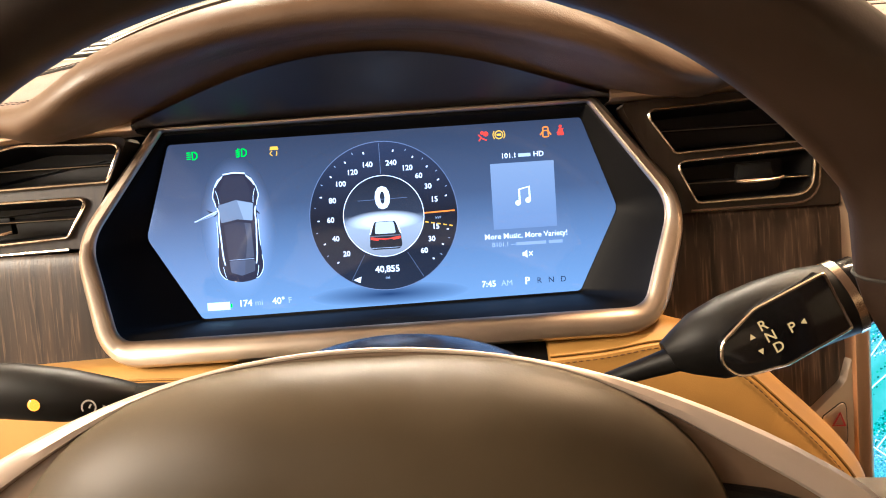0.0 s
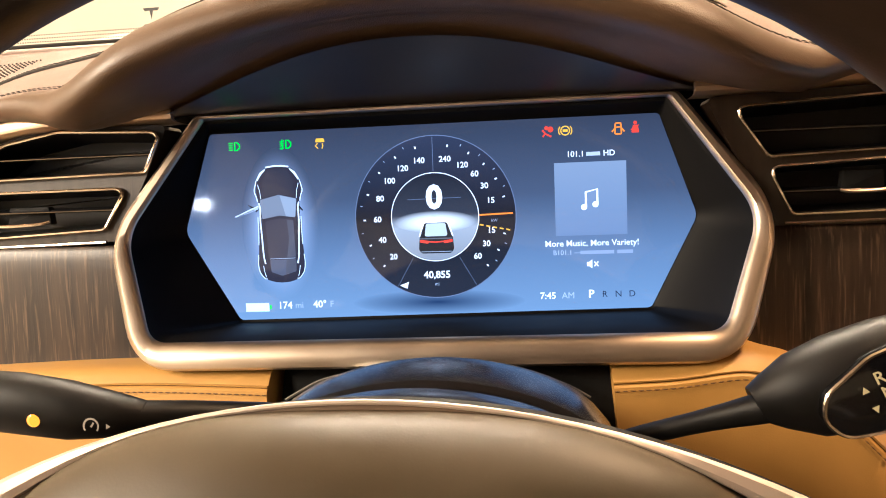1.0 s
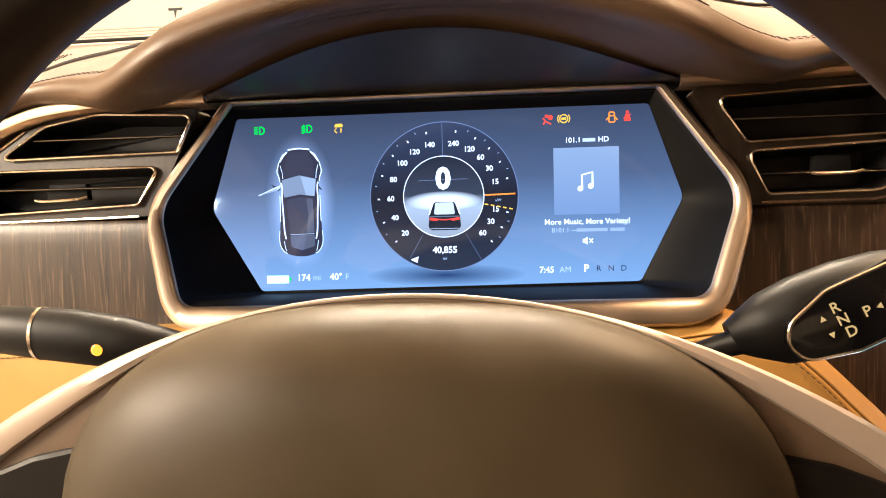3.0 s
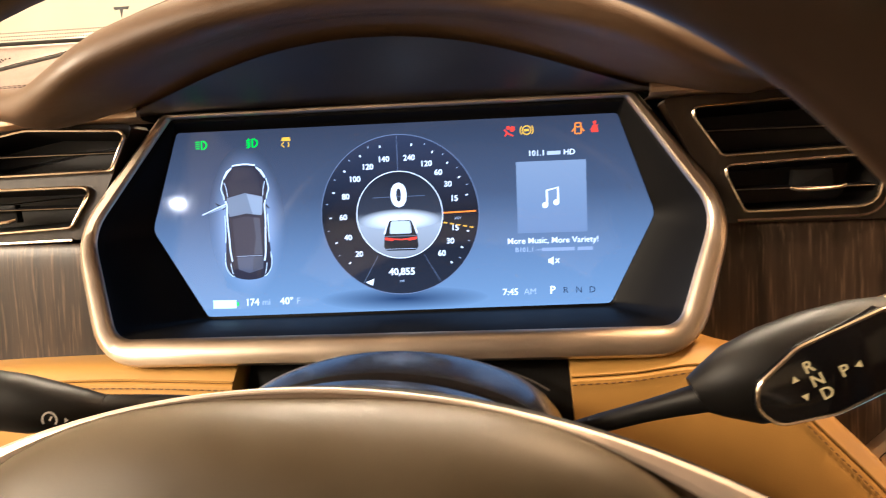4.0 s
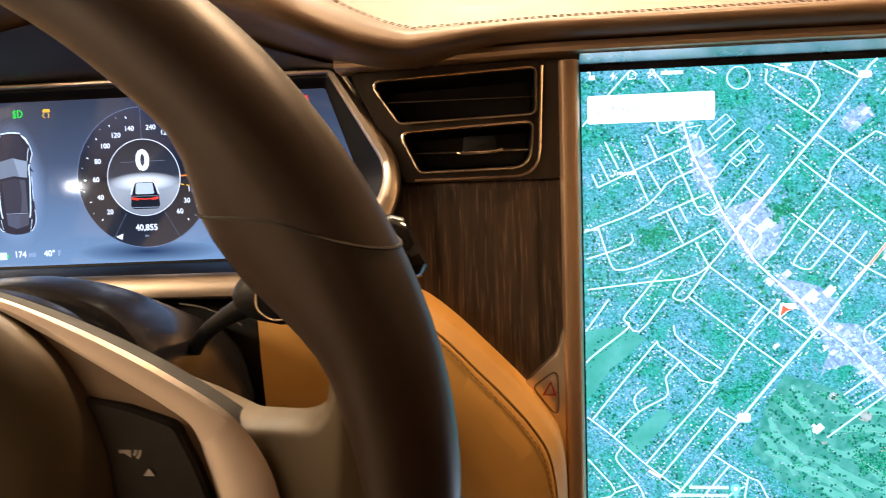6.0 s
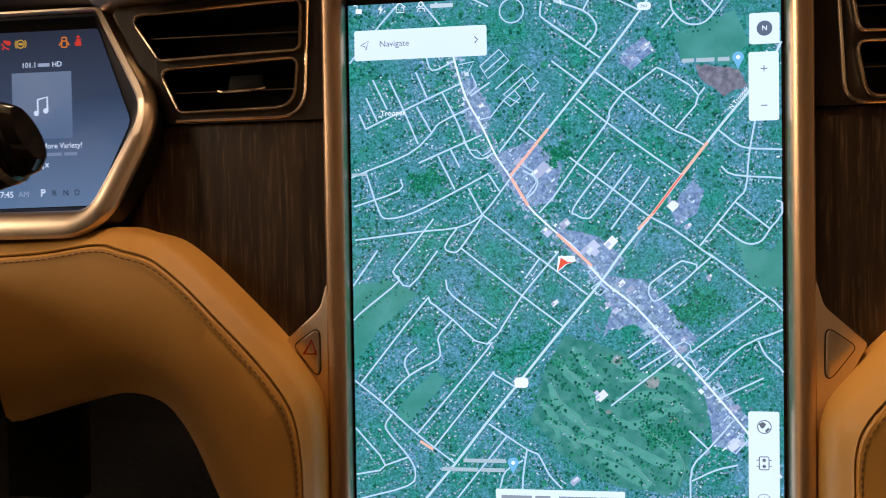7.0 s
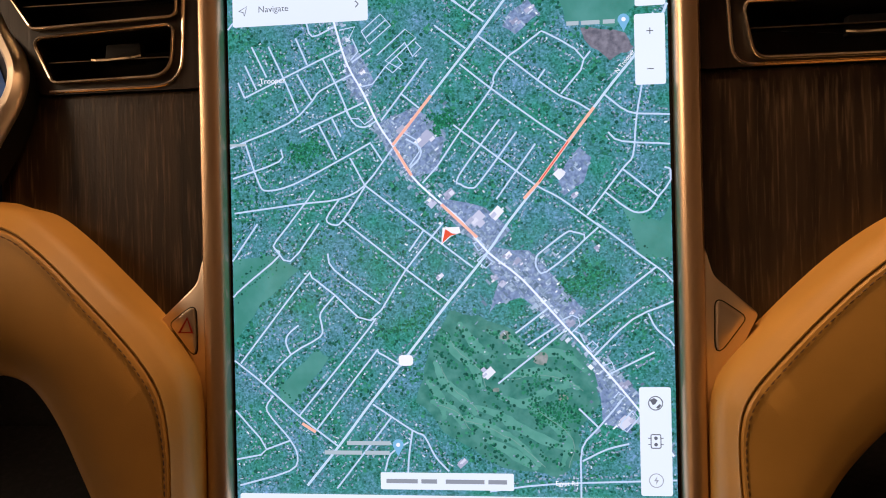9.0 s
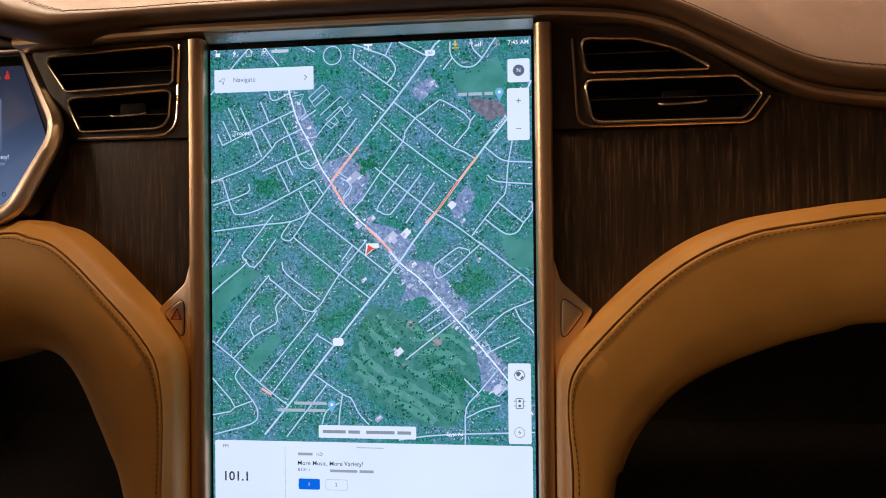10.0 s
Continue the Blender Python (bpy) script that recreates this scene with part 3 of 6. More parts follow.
def mixed(a, b, s):
    return [(p[0] + (q[0] - p[0]) * s, p[1] + (q[1] - p[1]) * s) for p, q in zip(a, b)]


cluster = thing("instrument_cluster", (0, 0, -0.07), "lit hexagonal instrument display in a satin metal bezel", "instrument cluster")
part("bezel_side", loft([at_y(o6, lambda z: bez_y(z) + 0.022), at_y(o6, lambda z: bez_y(z) + 0.0062)]), BLACK, cluster, "black flank of the bezel")
part("bezel", loft([at_y(o6, lambda z: bez_y(z) + 0.0062), at_y(o6, lambda z: bez_y(z) + 0.004), at_y(mixed(o6, i6, 0.12), lambda z: bez_y(z) + 0.001),
                    at_y(mixed(o6, i6, 0.4), lambda z: bez_y(z) - 0.0012), at_y(mixed(o6, i6, 0.75), lambda z: bez_y(z) - 0.0008),
                    at_y(mixed(o6, i6, 0.94), lambda z: bez_y(z) + 0.001), at_y(i6, lambda z: bez_y(z) + 0.003)]), SATIN, cluster, "satin nickel bezel")
part("funnel", loft([at_y(i6, lambda z: bez_y(z) + 0.003), at_y(inset(i6, 0.002), lambda z: (bez_y(z) + 0.003) * 0.86),
                     at_y(inset(s6, -0.0015), 0.0), at_y(inset(s6, -0.0002), 0.0006)]), FUNNEL, cluster, "black recessed surround")


def display_back(name, stops, low, high):
    """A display's background shading from its foot to its top, with faint noise."""
    m, nodes, links, b = nodes_of(name)
    co = nodes.new("ShaderNodeTexCoord")
    sep = nodes.new("ShaderNodeSeparateXYZ")
    links.new(co.outputs["Object"], sep.inputs[0])
    mr = nodes.new("ShaderNodeMapRange")
    mr.inputs[1].default_value, mr.inputs[2].default_value = low, high
    links.new(sep.outputs[2], mr.inputs[0])
    b.inputs["Base Color"].default_value = (0.004, 0.004, 0.005, 1)
    b.inputs["Roughness"].default_value = 0.07
    links.new(ramp_of(nodes, links, mr.outputs[0], stops), b.inputs["Emission Color"])
    b.inputs["Emission Strength"].default_value = 1.0
    return m


SKY = display_back("cluster_background", [(0.0, (0.112, 0.172, 0.262)), (0.3, (0.081, 0.12, 0.191)), (0.62, (0.038, 0.051, 0.082)), (1.0, (0.021, 0.026, 0.041))], 0.0165, 0.1245)
display = part("display", flat_poly(s6, 0.0002), SKY, cluster, "blue-grey lit driving display", smooth=False)


def soft_glow(name, col, strength, cx, cz, rx, rz, sharp=2.0):
    """Light of a display that fades outwards from its middle."""
    m = bpy.data.materials.new(name)
    m.use_nodes = True
    nodes, links = m.node_tree.nodes, m.node_tree.links
    nodes.remove(nodes["Principled BSDF"])
    co = nodes.new("ShaderNodeTexCoord")
    mp = nodes.new("ShaderNodeMapping")
    mp.inputs["Location"].default_value = (-cx / rx, 0, -cz / rz)
    mp.inputs["Scale"].default_value = (1 / rx, 0, 1 / rz)
    links.new(co.outputs["Object"], mp.inputs[0])
    ln = nodes.new("ShaderNodeVectorMath")
    ln.operation = "LENGTH"
    links.new(mp.outputs[0], ln.inputs[0])
    mr = nodes.new("ShaderNodeMapRange")
    mr.inputs[1].default_value, mr.inputs[2].default_value, mr.inputs[3].default_value, mr.inputs[4].default_value = 0, 1, 1, 0
    links.new(ln.outputs["Value"], mr.inputs[0])
    pw = nodes.new("ShaderNodeMath")
    pw.operation = "POWER"
    pw.inputs[1].default_value = sharp
    links.new(mr.outputs[0], pw.inputs[0])
    em, tr, mix = nodes.new("ShaderNodeEmission"), nodes.new("ShaderNodeBsdfTransparent"), nodes.new("ShaderNodeMixShader")
    em.inputs[0].default_value, em.inputs[1].default_value = (*col, 1), strength
    for i, s in enumerate((pw.outputs[0], tr.outputs[0], em.outputs[0])):
        links.new(s, mix.inputs[i])
    links.new(mix.outputs[0], nodes["Material Output"].inputs[0])
    return m


def lay(k):
    return 0.0002 - 0.00015 * k


def lit(name, poly, k, material, parent=None, label=""):
    return part(name, flat_poly(poly, lay(k)), material, parent or display, label, smooth=False)


def glow_patch(name, cx, cz, rx, rz, col, strength, k, sharp=2.0):
    ell = [(cx + rx * math.cos(a), cz + rz * math.sin(a)) for a in [2 * math.pi * i / 40 for i in range(40)]]
    return lit("glow", ell, k, soft_glow(name, col, strength, cx, cz + 0.07, rx, rz, sharp))


WH, GR, DK = glowing("cluster_white", (0.85, 0.9, 1.0), 0.75), glowing("cluster_grey", (0.4, 0.47, 0.6), 0.7), glowing("cluster_dark", (0.006, 0.008, 0.012))
GREEN, AMBER, RED, ORANGE = glowing("tell_green", (0.03, 0.5, 0.02)), glowing("tell_amber", (0.55, 0.3, 0.025)), glowing("tell_red", (0.55, 0.035, 0.02)), glowing("tell_orange", (0.62, 0.16, 0.015))
DIM = glowing("cluster_dim_line", (0.13, 0.16, 0.25), 0.7)
GX, GZ = 0.0018, 0.0015
# power and speed dial
lit("dial", circle(GX, GZ, 0.0465, 72), 2, display_back("dial_shade", [(0.0, (0.012, 0.015, 0.024)), (0.5, (0.006, 0.007, 0.011)), (1.0, (0.02, 0.025, 0.045))], 0.022, 0.12), label="dark round dial")
glow_patch("dial_shadow", 0.002, -0.0475, 0.05, 0.007, (0.02, 0.04, 0.1), 0.6, 1, 0.8)
part("dial_ring", ribbon(circle(GX, GZ, 0.0463, 72), 0.0005, lay(3), closed=True), DIM, display, smooth=False)
part("dial_ring", ribbon(circle(GX, GZ, 0.0252, 64), 0.00045, lay(3), closed=True), WH, display, smooth=False)
lit("dial_centre", circle(GX, GZ, 0.0249, 64), 3, display_back("centre_shade", [(0.0, (0.16, 0.17, 0.19)), (0.38, (0.22, 0.24, 0.27)), (0.52, (0.02, 0.024, 0.035)), (1.0, (0.008, 0.01, 0.016))], 0.0465, 0.0965))
part("dial_line", ribbon([(GX, GZ + 0.026), (GX, GZ + 0.0455)], 0.0003, lay(3)), DIM, display, smooth=False)
for deg in (240, 300):
    c, s = math.cos(radians(deg)), math.sin(radians(deg))
    part("dial_line", ribbon([(GX + 0.027 * c, GZ + 0.027 * s), (GX + 0.0455 * c, GZ + 0.0455 * s)], 0.00025, lay(3)), DIM, display, smooth=False)
for text, deg in (("20", 222), ("40", 202), ("60", 181), ("80", 160), ("100", 140), ("120", 122), ("140", 104), ("240", 78), ("120", 60), ("60", 45), ("30", 30), ("15", 14.5), ("15", -15), ("30", -29), ("60", -44)):
    c, s = math.cos(radians(deg)), math.sin(radians(deg))
    lettering(text, 0.0033, GX + 0.0333 * c, lay(4), GZ + 0.0333 * s, WH, display, bold=0.025)
    part("dial_tick", ribbon([(GX + 0.0402 * c, GZ + 0.0402 * s), (GX + 0.0416 * c, GZ + 0.0416 * s)], 0.0008, lay(4)), WH, display, smooth=False)
for deg in (212, 191, 170, 150, 131, 113, 68, 52, 37, 22, -22, -37):
    c, s = math.cos(radians(deg)), math.sin(radians(deg))
    part("dial_tick", ribbon([(GX + 0.0425 * c, GZ + 0.0425 * s), (GX + 0.0437 * c, GZ + 0.0437 * s)], 0.0004, lay(4)), GR, display, smooth=False)
lit("dial_pointer", [(GX + 0.0445 * math.cos(radians(a)), GZ + 0.0445 * math.sin(radians(a))) for a in (241, 244, 247)] + [(GX - 0.0165, GZ - 0.037)], 4, WH, label="white speed pointer")
part("power_line", ribbon([(GX + 0.0255, GZ + 0.0003), (GX + 0.0445, GZ + 0.0008)], 0.0009, lay(5)), ORANGE, display, "orange power line", smooth=False)
for i in range(5):
    r0 = 0.0258 + i * 0.0038
    part("power_line", ribbon([(GX + r0 * 0.99, GZ - r0 * 0.2), (GX + (r0 + 0.0024) * 0.985, GZ - (r0 + 0.0024) * 0.2)], 0.0008, lay(5)), AMBER, display, smooth=False)
lettering("0", 0.0132, GX, lay(5), 0.0122, WH, display, bold=0.055)
lettering("mph", 0.0018, GX, lay(5), 0.0026, GR, display)
lettering("kW", 0.0017, GX + 0.034, lay(4), -0.0016, GR, display)
lettering("40,855", 0.0041, 0.002, lay(4), -0.0318, WH, display, bold=0.03)
lettering("mi", 0.002, 0.0018, lay(4), -0.037, GR, display)
# small car from behind with its beams
ROOF_LINE = glowing("boot_line", (0.1, 0.11, 0.13), 0.8)
part("horizon_line", ribbon([(GX - 0.0155, 0.0118), (GX + 0.0155, 0.0122)], 0.0003, lay(4)), DIM, display, smooth=False)
glow_patch("beam_light", GX, -0.0012, 0.024, 0.0062, (0.95, 0.97, 1.0), 0.8, 4, 0.9)
CARX, CARZ = 0.0022, -0.0085
lit("car_picture", rounded([(CARX - 0.0064, CARZ + 0.0068), (CARX + 0.0064, CARZ + 0.0068), (CARX + 0.0096, CARZ - 0.0016), (CARX + 0.0102, CARZ - 0.0085), (CARX + 0.0085, CARZ - 0.0108), (CARX - 0.0085, CARZ - 0.0108), (CARX - 0.0102, CARZ - 0.0085), (CARX - 0.0096, CARZ - 0.0016)], 0.002, 4), 5, DK, label="small dark car seen from behind")
lit("car_glass", rounded([(CARX - 0.0056, CARZ + 0.0064), (CARX + 0.0056, CARZ + 0.0064), (CARX + 0.0066, CARZ - 0.001), (CARX - 0.0066, CARZ - 0.001)], 0.0012, 4), 6, glowing("car_glass_light", (0.5, 0.55, 0.62), 0.7))
for s in (-1, 1):
    part("car_edge", ribbon([(CARX + s * 0.0072, CARZ + 0.0064), (CARX + s * 0.0096, CARZ - 0.001)], 0.0008, lay(6)), WH, display, smooth=False)
    lit("car_tail_lamp", rounded([(CARX + s * 0.0095, CARZ - 0.0028), (CARX + s * 0.0042, CARZ - 0.0036), (CARX + s * 0.0045, CARZ - 0.0052), (CARX + s * 0.0094, CARZ - 0.0044)], 0.0006, 3), 6, RED)
lit("car_picture", rounded([(CARX - 0.0096, CARZ - 0.002), (CARX + 0.0096, CARZ - 0.002), (CARX + 0.0092, CARZ - 0.0026), (CARX - 0.0092, CARZ - 0.0026)], 0.0002, 2), 6, ROOF_LINE)
part("car_tail_lamp", ribbon([(CARX - 0.0094, CARZ - 0.0036), (CARX, CARZ - 0.0044), (CARX + 0.0094, CARZ - 0.0036)], 0.0007, lay(6)), RED, display, smooth=False)
part("car_edge", ribbon([(CARX - 0.0088, CARZ - 0.0098), (CARX + 0.0088, CARZ - 0.0098)], 0.0003, lay(6)), GR, display, smooth=False)
# car from above, driver's door open
TX, TZ = -0.09, 0.0
glow_patch("car_halo", TX, TZ, 0.0235, 0.045, (0.5, 0.6, 0.85), 0.8, 2, 1.5)
PX = 0.000117


def tp(u, v):
    """A place on the car's picture."""
    return (TX + u * PX, TZ - v * PX)


SIDE_LINE = [(0, -290), (45, -288), (80, -274), (102, -245), (114, -205), (117, -170), (107, -115), (106, -60), (110, 40), (116, 120), (120, 195), (112, 240), (85, 272), (40, 288), (0, 292)]
half = curve(SIDE_LINE, 4)
top_car = [tp(u, v) for u, v in half] + [tp(-u, v) for u, v in half[-2:0:-1]]
lit("car_picture", top_car, 3, glowing("car_body_dark", (0.016, 0.015, 0.024), 1.0), label="dark car seen from above with one door open")
EDGE = glowing("car_edge_light", (0.62, 0.72, 0.85), 0.8)
BODY_GREY, ROOF_GREY, ROOF_SHEEN = glowing("car_bonnet_dark", (0.02, 0.02, 0.03), 1.0), glowing("roof_light", (0.026, 0.026, 0.038), 1.0), glowing("roof_sheen", (0.048, 0.05, 0.066), 1.0)
lit("car_bonnet", [tp(*p) for p in rounded([(-52, -276), (52, -276), (78, -210), (84, -142), (0, -152), (-88, -138), (-82, -210)], 12, 3)], 4, BODY_GREY)
lit("car_glass", [tp(*p) for p in rounded([(-100, -126), (0, -150), (92, -128), (82, -34), (0, -46), (-90, -30)], 8, 3)], 4, glowing("windscreen_light", (0.13, 0.15, 0.19), 0.9))
lit("car_glass", [tp(*p) for p in ((6, -146), (90, -127), (81, -36), (34, -41))], 5, glowing("windscreen_sheen", (0.2, 0.235, 0.29), 0.9))
lit("car_roof", [tp(*p) for p in rounded([(-76, -18), (0, -32), (72, -22), (76, 165), (-66, 168)], 10, 3)], 4, ROOF_GREY)
lit("car_roof", [tp(*p) for p in ((36, -26), (70, -20), (74, 162), (30, 164), (44, 70))], 5, ROOF_SHEEN)
lit("car_glass", [tp(*p) for p in rounded([(-62, 176), (76, 174), (74, 236), (0, 258), (-56, 238)], 10, 3)], 4, glowing("rear_glass_light", (0.055, 0.06, 0.085), 1.0))
lit("car_glass", [tp(*p) for p in ((26, 175), (74, 174), (72, 234), (18, 250))], 5, ROOF_SHEEN)
part("car_edge", ribbon([tp(-60, 171), tp(74, 169)], 0.0003, lay(6)), GR, display, smooth=False)
part("car_edge", ribbon([tp(u, v) for u, v in curve([(-60, -288), (0, -294), (60, -288)], 5)], 0.0009, lay(6)), EDGE, display, smooth=False)
for s in (-1, 1):
    # lamps, wheel arches, sills and shoulder lines
    lit("car_edge", [tp(s * u, v) for u, v in ((62, -282), (92, -262), (112, -225), (104, -222), (84, -252), (64, -272))], 6, EDGE)
    for pts, wide in (([(112, -222), (121, -188), (124, -168), (114, -140), (110, -118)], 0.0008), ([(106, -205), (96, -170), (92, -132)], 0.0005),
                   ([(104, -112), (98, -84), (100, -20), (96, 60), (92, 150), (84, 196)], 0.0013), ([(112, -40), (112, 40), (114, 100)], 0.0006),
                   ([(118, 150), (122, 196), (114, 238), (92, 268), (78, 272)], 0.0006), ([(96, 205), (90, 240), (84, 262)], 0.0005)):
        part("car_edge", ribbon([tp(s * u, v) for u, v in curve(pts, 4)], wide * 0.68, lay(6)), EDGE, display, smooth=False)
    lit("car_mirror", [tp(s * u, v) for u, v in ((102, -98), (124, -70), (120, -66), (104, -80))], 5, DK)
lit("car_door", [tp(*p) for p in ((-104, -96), (-168, -72), (-226, -50), (-230, -42), (-176, -58), (-108, -80))], 5, GR, label="open car door")
part("car_edge", ribbon([tp(u, v) for u, v in ((-106, -97), (-160, -76), (-200, -58), (-232, -46))], 0.0004, lay(6)), EDGE, display, smooth=False)
part("car_edge", ribbon([tp(u, v) for u, v in ((-128, -78), (-176, -62), (-210, -50))], 0.0003, lay(7)), DK, display, smooth=False)
lit("car_door", [tp(*p) for p in ((-142, -86), (-164, -106), (-136, -94), (-128, -90))], 6, DK)
# battery, range and temperature
lit("battery", [(-0.1136, -0.0462), (-0.0992, -0.0462), (-0.0992, -0.0512), (-0.1136, -0.0512)], 3, glowing("battery_pale", (0.6, 0.85, 0.95), 0.8), label="pale battery bar")
lit("battery", [(-0.0988, -0.0475), (-0.0978, -0.0475), (-0.0978, -0.0499), (-0.0988, -0.0499)], 3, GREEN)
lettering("174", 0.0042, -0.0937, lay(3), -0.0479, WH, display, "LEFT", 0.02)
lettering("mi", 0.0038, -0.0833, lay(3), -0.0479, GR, display, "LEFT")
lettering("40\u00b0", 0.0042, -0.0722, lay(3), -0.0476, WH, display, "LEFT", 0.02)
lettering("F", 0.0038, -0.0622, lay(3), -0.0476, GR, display, "LEFT")
# radio corner
lit("music_tile", [(0.0699, 0.0292), (0.1092, 0.0292), (0.1092, -0.0115), (0.0699, -0.0115)], 2, display_back("tile_shade", [(0.0, (0.1, 0.138, 0.215)), (1.0, (0.145, 0.178, 0.24))], 0.058, 0.1), label="grey music tile")
note = ribbon([(0.0869, 0.0042), (0.0869, 0.0125), (0.0932, 0.014), (0.0932, 0.0058)], 0.0012, lay(4))
for cx, cz in ((0.0858, 0.0042), (0.0921, 0.0056)):
    flat_poly(circle(cx, cz, 0.0017, 14), lay(4), bm=note)
part("music_note", note, WH, display, "white music note", smooth=False)
lettering("101.1", 0.0032, 0.0768, lay(3), 0.0336, WH, display, "LEFT", 0.01)
WORD = glowing("cluster_words", (0.42, 0.46, 0.56), 0.75)
lit("writing_bar", [(0.0876, 0.0346), (0.0952, 0.0346), (0.0952, 0.0325), (0.0876, 0.0325)], 3, WORD)
lettering("HD", 0.0032, 0.0968, lay(3), 0.0336, WH, display, "LEFT", 0.01)
lettering("More Music, More Variety!", 0.0034, 0.0896, lay(3), -0.016, WH, display, bold=0.01)
lettering("B101.1 \u2014", 0.0028, 0.0681, lay(3), -0.0211, GR, display, "LEFT")
for x0, x1 in ((0.0832, 0.1018), (0.1034, 0.112)):
    lit("writing_bar", [(x0, -0.0201), (x1, -0.0201), (x1, -0.0221), (x0, -0.0221)], 3, glowing("cluster_small_words", (0.22, 0.27, 0.38), 0.8))
mute = flat_poly([(0.0868, -0.0265), (0.088, -0.0265), (0.0897, -0.0252), (0.0897, -0.0302), (0.088, -0.0289), (0.0868, -0.0289)], lay(3))
ribbon([(0.0908, -0.0264), (0.093, -0.029)], 0.0006, lay(3), bm=mute)
ribbon([(0.0908, -0.029), (0.093, -0.0264)], 0.0006, lay(3), bm=mute)
part("mute_sign", mute, WH, display, "white muted loudspeaker sign", smooth=False)
lettering("7:45", 0.0038, 0.0602, lay(3), -0.0453, WH, display, "LEFT", 0.02)
lettering("AM", 0.0036, 0.0724, lay(3), -0.0453, GR, display, "LEFT")
lettering("P", 0.0045, 0.0888, lay(3), -0.0447, WH, display, bold=0.03)
for ch, x in (("R", 0.0962), ("N", 0.1037), ("D", 0.1112)):
    lettering(ch, 0.0036, x, lay(3), -0.0449, glowing("gear_dark", (0.008, 0.012, 0.03)), display)
# warning lamps


def tell(draw, material, label):
    bm = bmesh.new()
    draw(bm)
    return part("warning_lamp", bm, material, display, label, smooth=False)


def beam_icon(bm, x, z, fog):
    ribbon([(x + 0.0003, z + 0.0024), (x + 0.0018, z + 0.0022), (x + 0.0032, z + 0.001), (x + 0.0032, z - 0.001), (x + 0.0018, z - 0.0022), (x + 0.0003, z - 0.0024)], 0.0008, lay(3), bm=bm, closed=True)
    for i in range(4):
        zz = z + 0.002 - i * 0.0013
        ribbon([(x - 0.0008, zz), (x - 0.0034, zz - (0.0006 if fog else 0))], 0.0006, lay(3), bm=bm)
    if fog:
        ribbon([(x - 0.0018, z + 0.0028), (x - 0.0024, z + 0.001), (x - 0.0016, z - 0.001), (x - 0.0022, z - 0.003)], 0.0005, lay(4), bm=bm)


tell(lambda bm: beam_icon(bm, -0.1154, 0.0466, False), GREEN, "green headlamp sign")
tell(lambda bm: beam_icon(bm, -0.0843, 0.0466, True), GREEN, "green fog lamp sign")


def skid_icon(bm, x=-0.0636, z=0.0463):
    flat_poly(rounded([(x - 0.0022, z + 0.0028), (x + 0.0022, z + 0.0028), (x + 0.003, z + 0.0006), (x - 0.003, z + 0.0006)], 0.0006, 3), lay(3), bm=bm)
    for s in (-1, 1):
        ribbon([(x + s * 0.0014, z), (x + s * 0.0022 - 0.0006, z - 0.0014), (x + s * 0.0012, z - 0.003)], 0.0007, lay(3), bm=bm)


tell(skid_icon, AMBER, "amber skid sign")


def bag_icon(bm, x=0.0667, z=0.0467):
    flat_poly(circle(x - 0.0006, z + 0.002, 0.0011, 12), lay(3), bm=bm)
    flat_poly(circle(x + 0.0017, z + 0.0012, 0.0016, 12), lay(3), bm=bm)
    ribbon([(x - 0.0028, z + 0.001), (x - 0.001, z - 0.0012), (x + 0.0022, z - 0.0028)], 0.0009, lay(3), bm=bm)
    ribbon([(x - 0.0012, z - 0.001), (x - 0.0026, z - 0.0028)], 0.0009, lay(3), bm=bm)


tell(bag_icon, RED, "red airbag sign")


def abs_icon(bm, x=0.0765, z=0.0469):
    ribbon(circle(x, z, 0.0024, 20), 0.0007, lay(3), bm=bm, closed=True)
    ribbon(circle(x, z, 0.0036, 12, 140, 220), 0.0006, lay(3), bm=bm)
    ribbon(circle(x, z, 0.0036, 12, -40, 40), 0.0006, lay(3), bm=bm)
    flat_poly([(x - 0.0014, z + 0.0007), (x + 0.0014, z + 0.0007), (x + 0.0014, z - 0.0007), (x - 0.0014, z - 0.0007)], lay(3), bm=bm)


tell(abs_icon, AMBER, "amber brake sign")


def doors_icon(bm, x=0.1052, z=0.0467):
    ribbon(rounded([(x - 0.0015, z + 0.003), (x + 0.0015, z + 0.003), (x + 0.0018, z - 0.003), (x - 0.0018, z - 0.003)], 0.0008, 3), 0.0008, lay(3), bm=bm, closed=True)
    for s in (-1, 1):
        ribbon([(x + s * 0.0016, z + 0.0004), (x + s * 0.0034, z - 0.0018)], 0.0008, lay(3), bm=bm)
    ribbon([(x - 0.0014, z + 0.0008), (x + 0.0014, z + 0.0008)], 0.0007, lay(3), bm=bm)


tell(doors_icon, ORANGE, "orange open doors sign")


def belt_icon(bm, x=0.1144, z=0.0469):
    flat_poly(circle(x, z + 0.0026, 0.001, 12), lay(3), bm=bm)
    flat_poly(rounded([(x - 0.0012, z + 0.0014), (x + 0.0012, z + 0.0014), (x + 0.0022, z - 0.0028), (x - 0.0022, z - 0.0028)], 0.0006, 3), lay(3), bm=bm)
    ribbon([(x - 0.0024, z - 0.0012), (x + 0.002, z + 0.0014)], 0.0005, lay(4), bm=bm)


tell(belt_icon, RED, "red seat belt sign")



# ---- touchscreen ----
screen = thing("touchscreen", (0.401, -0.018, -0.33), "tall lit centre touchscreen showing a satellite map", "touchscreen")
SX, SZ, SY = 0.2867, 0.0535, -0.018
part("glass", slab(rounded([(0.284, 0.0578), (0.5185, 0.0578), (0.5185, -0.322), (0.284, -0.322)], 0.002, 3), SY + 0.0006, SY + 0.012, 0.0005), BLACK_GLOSS, screen, "black glass border")


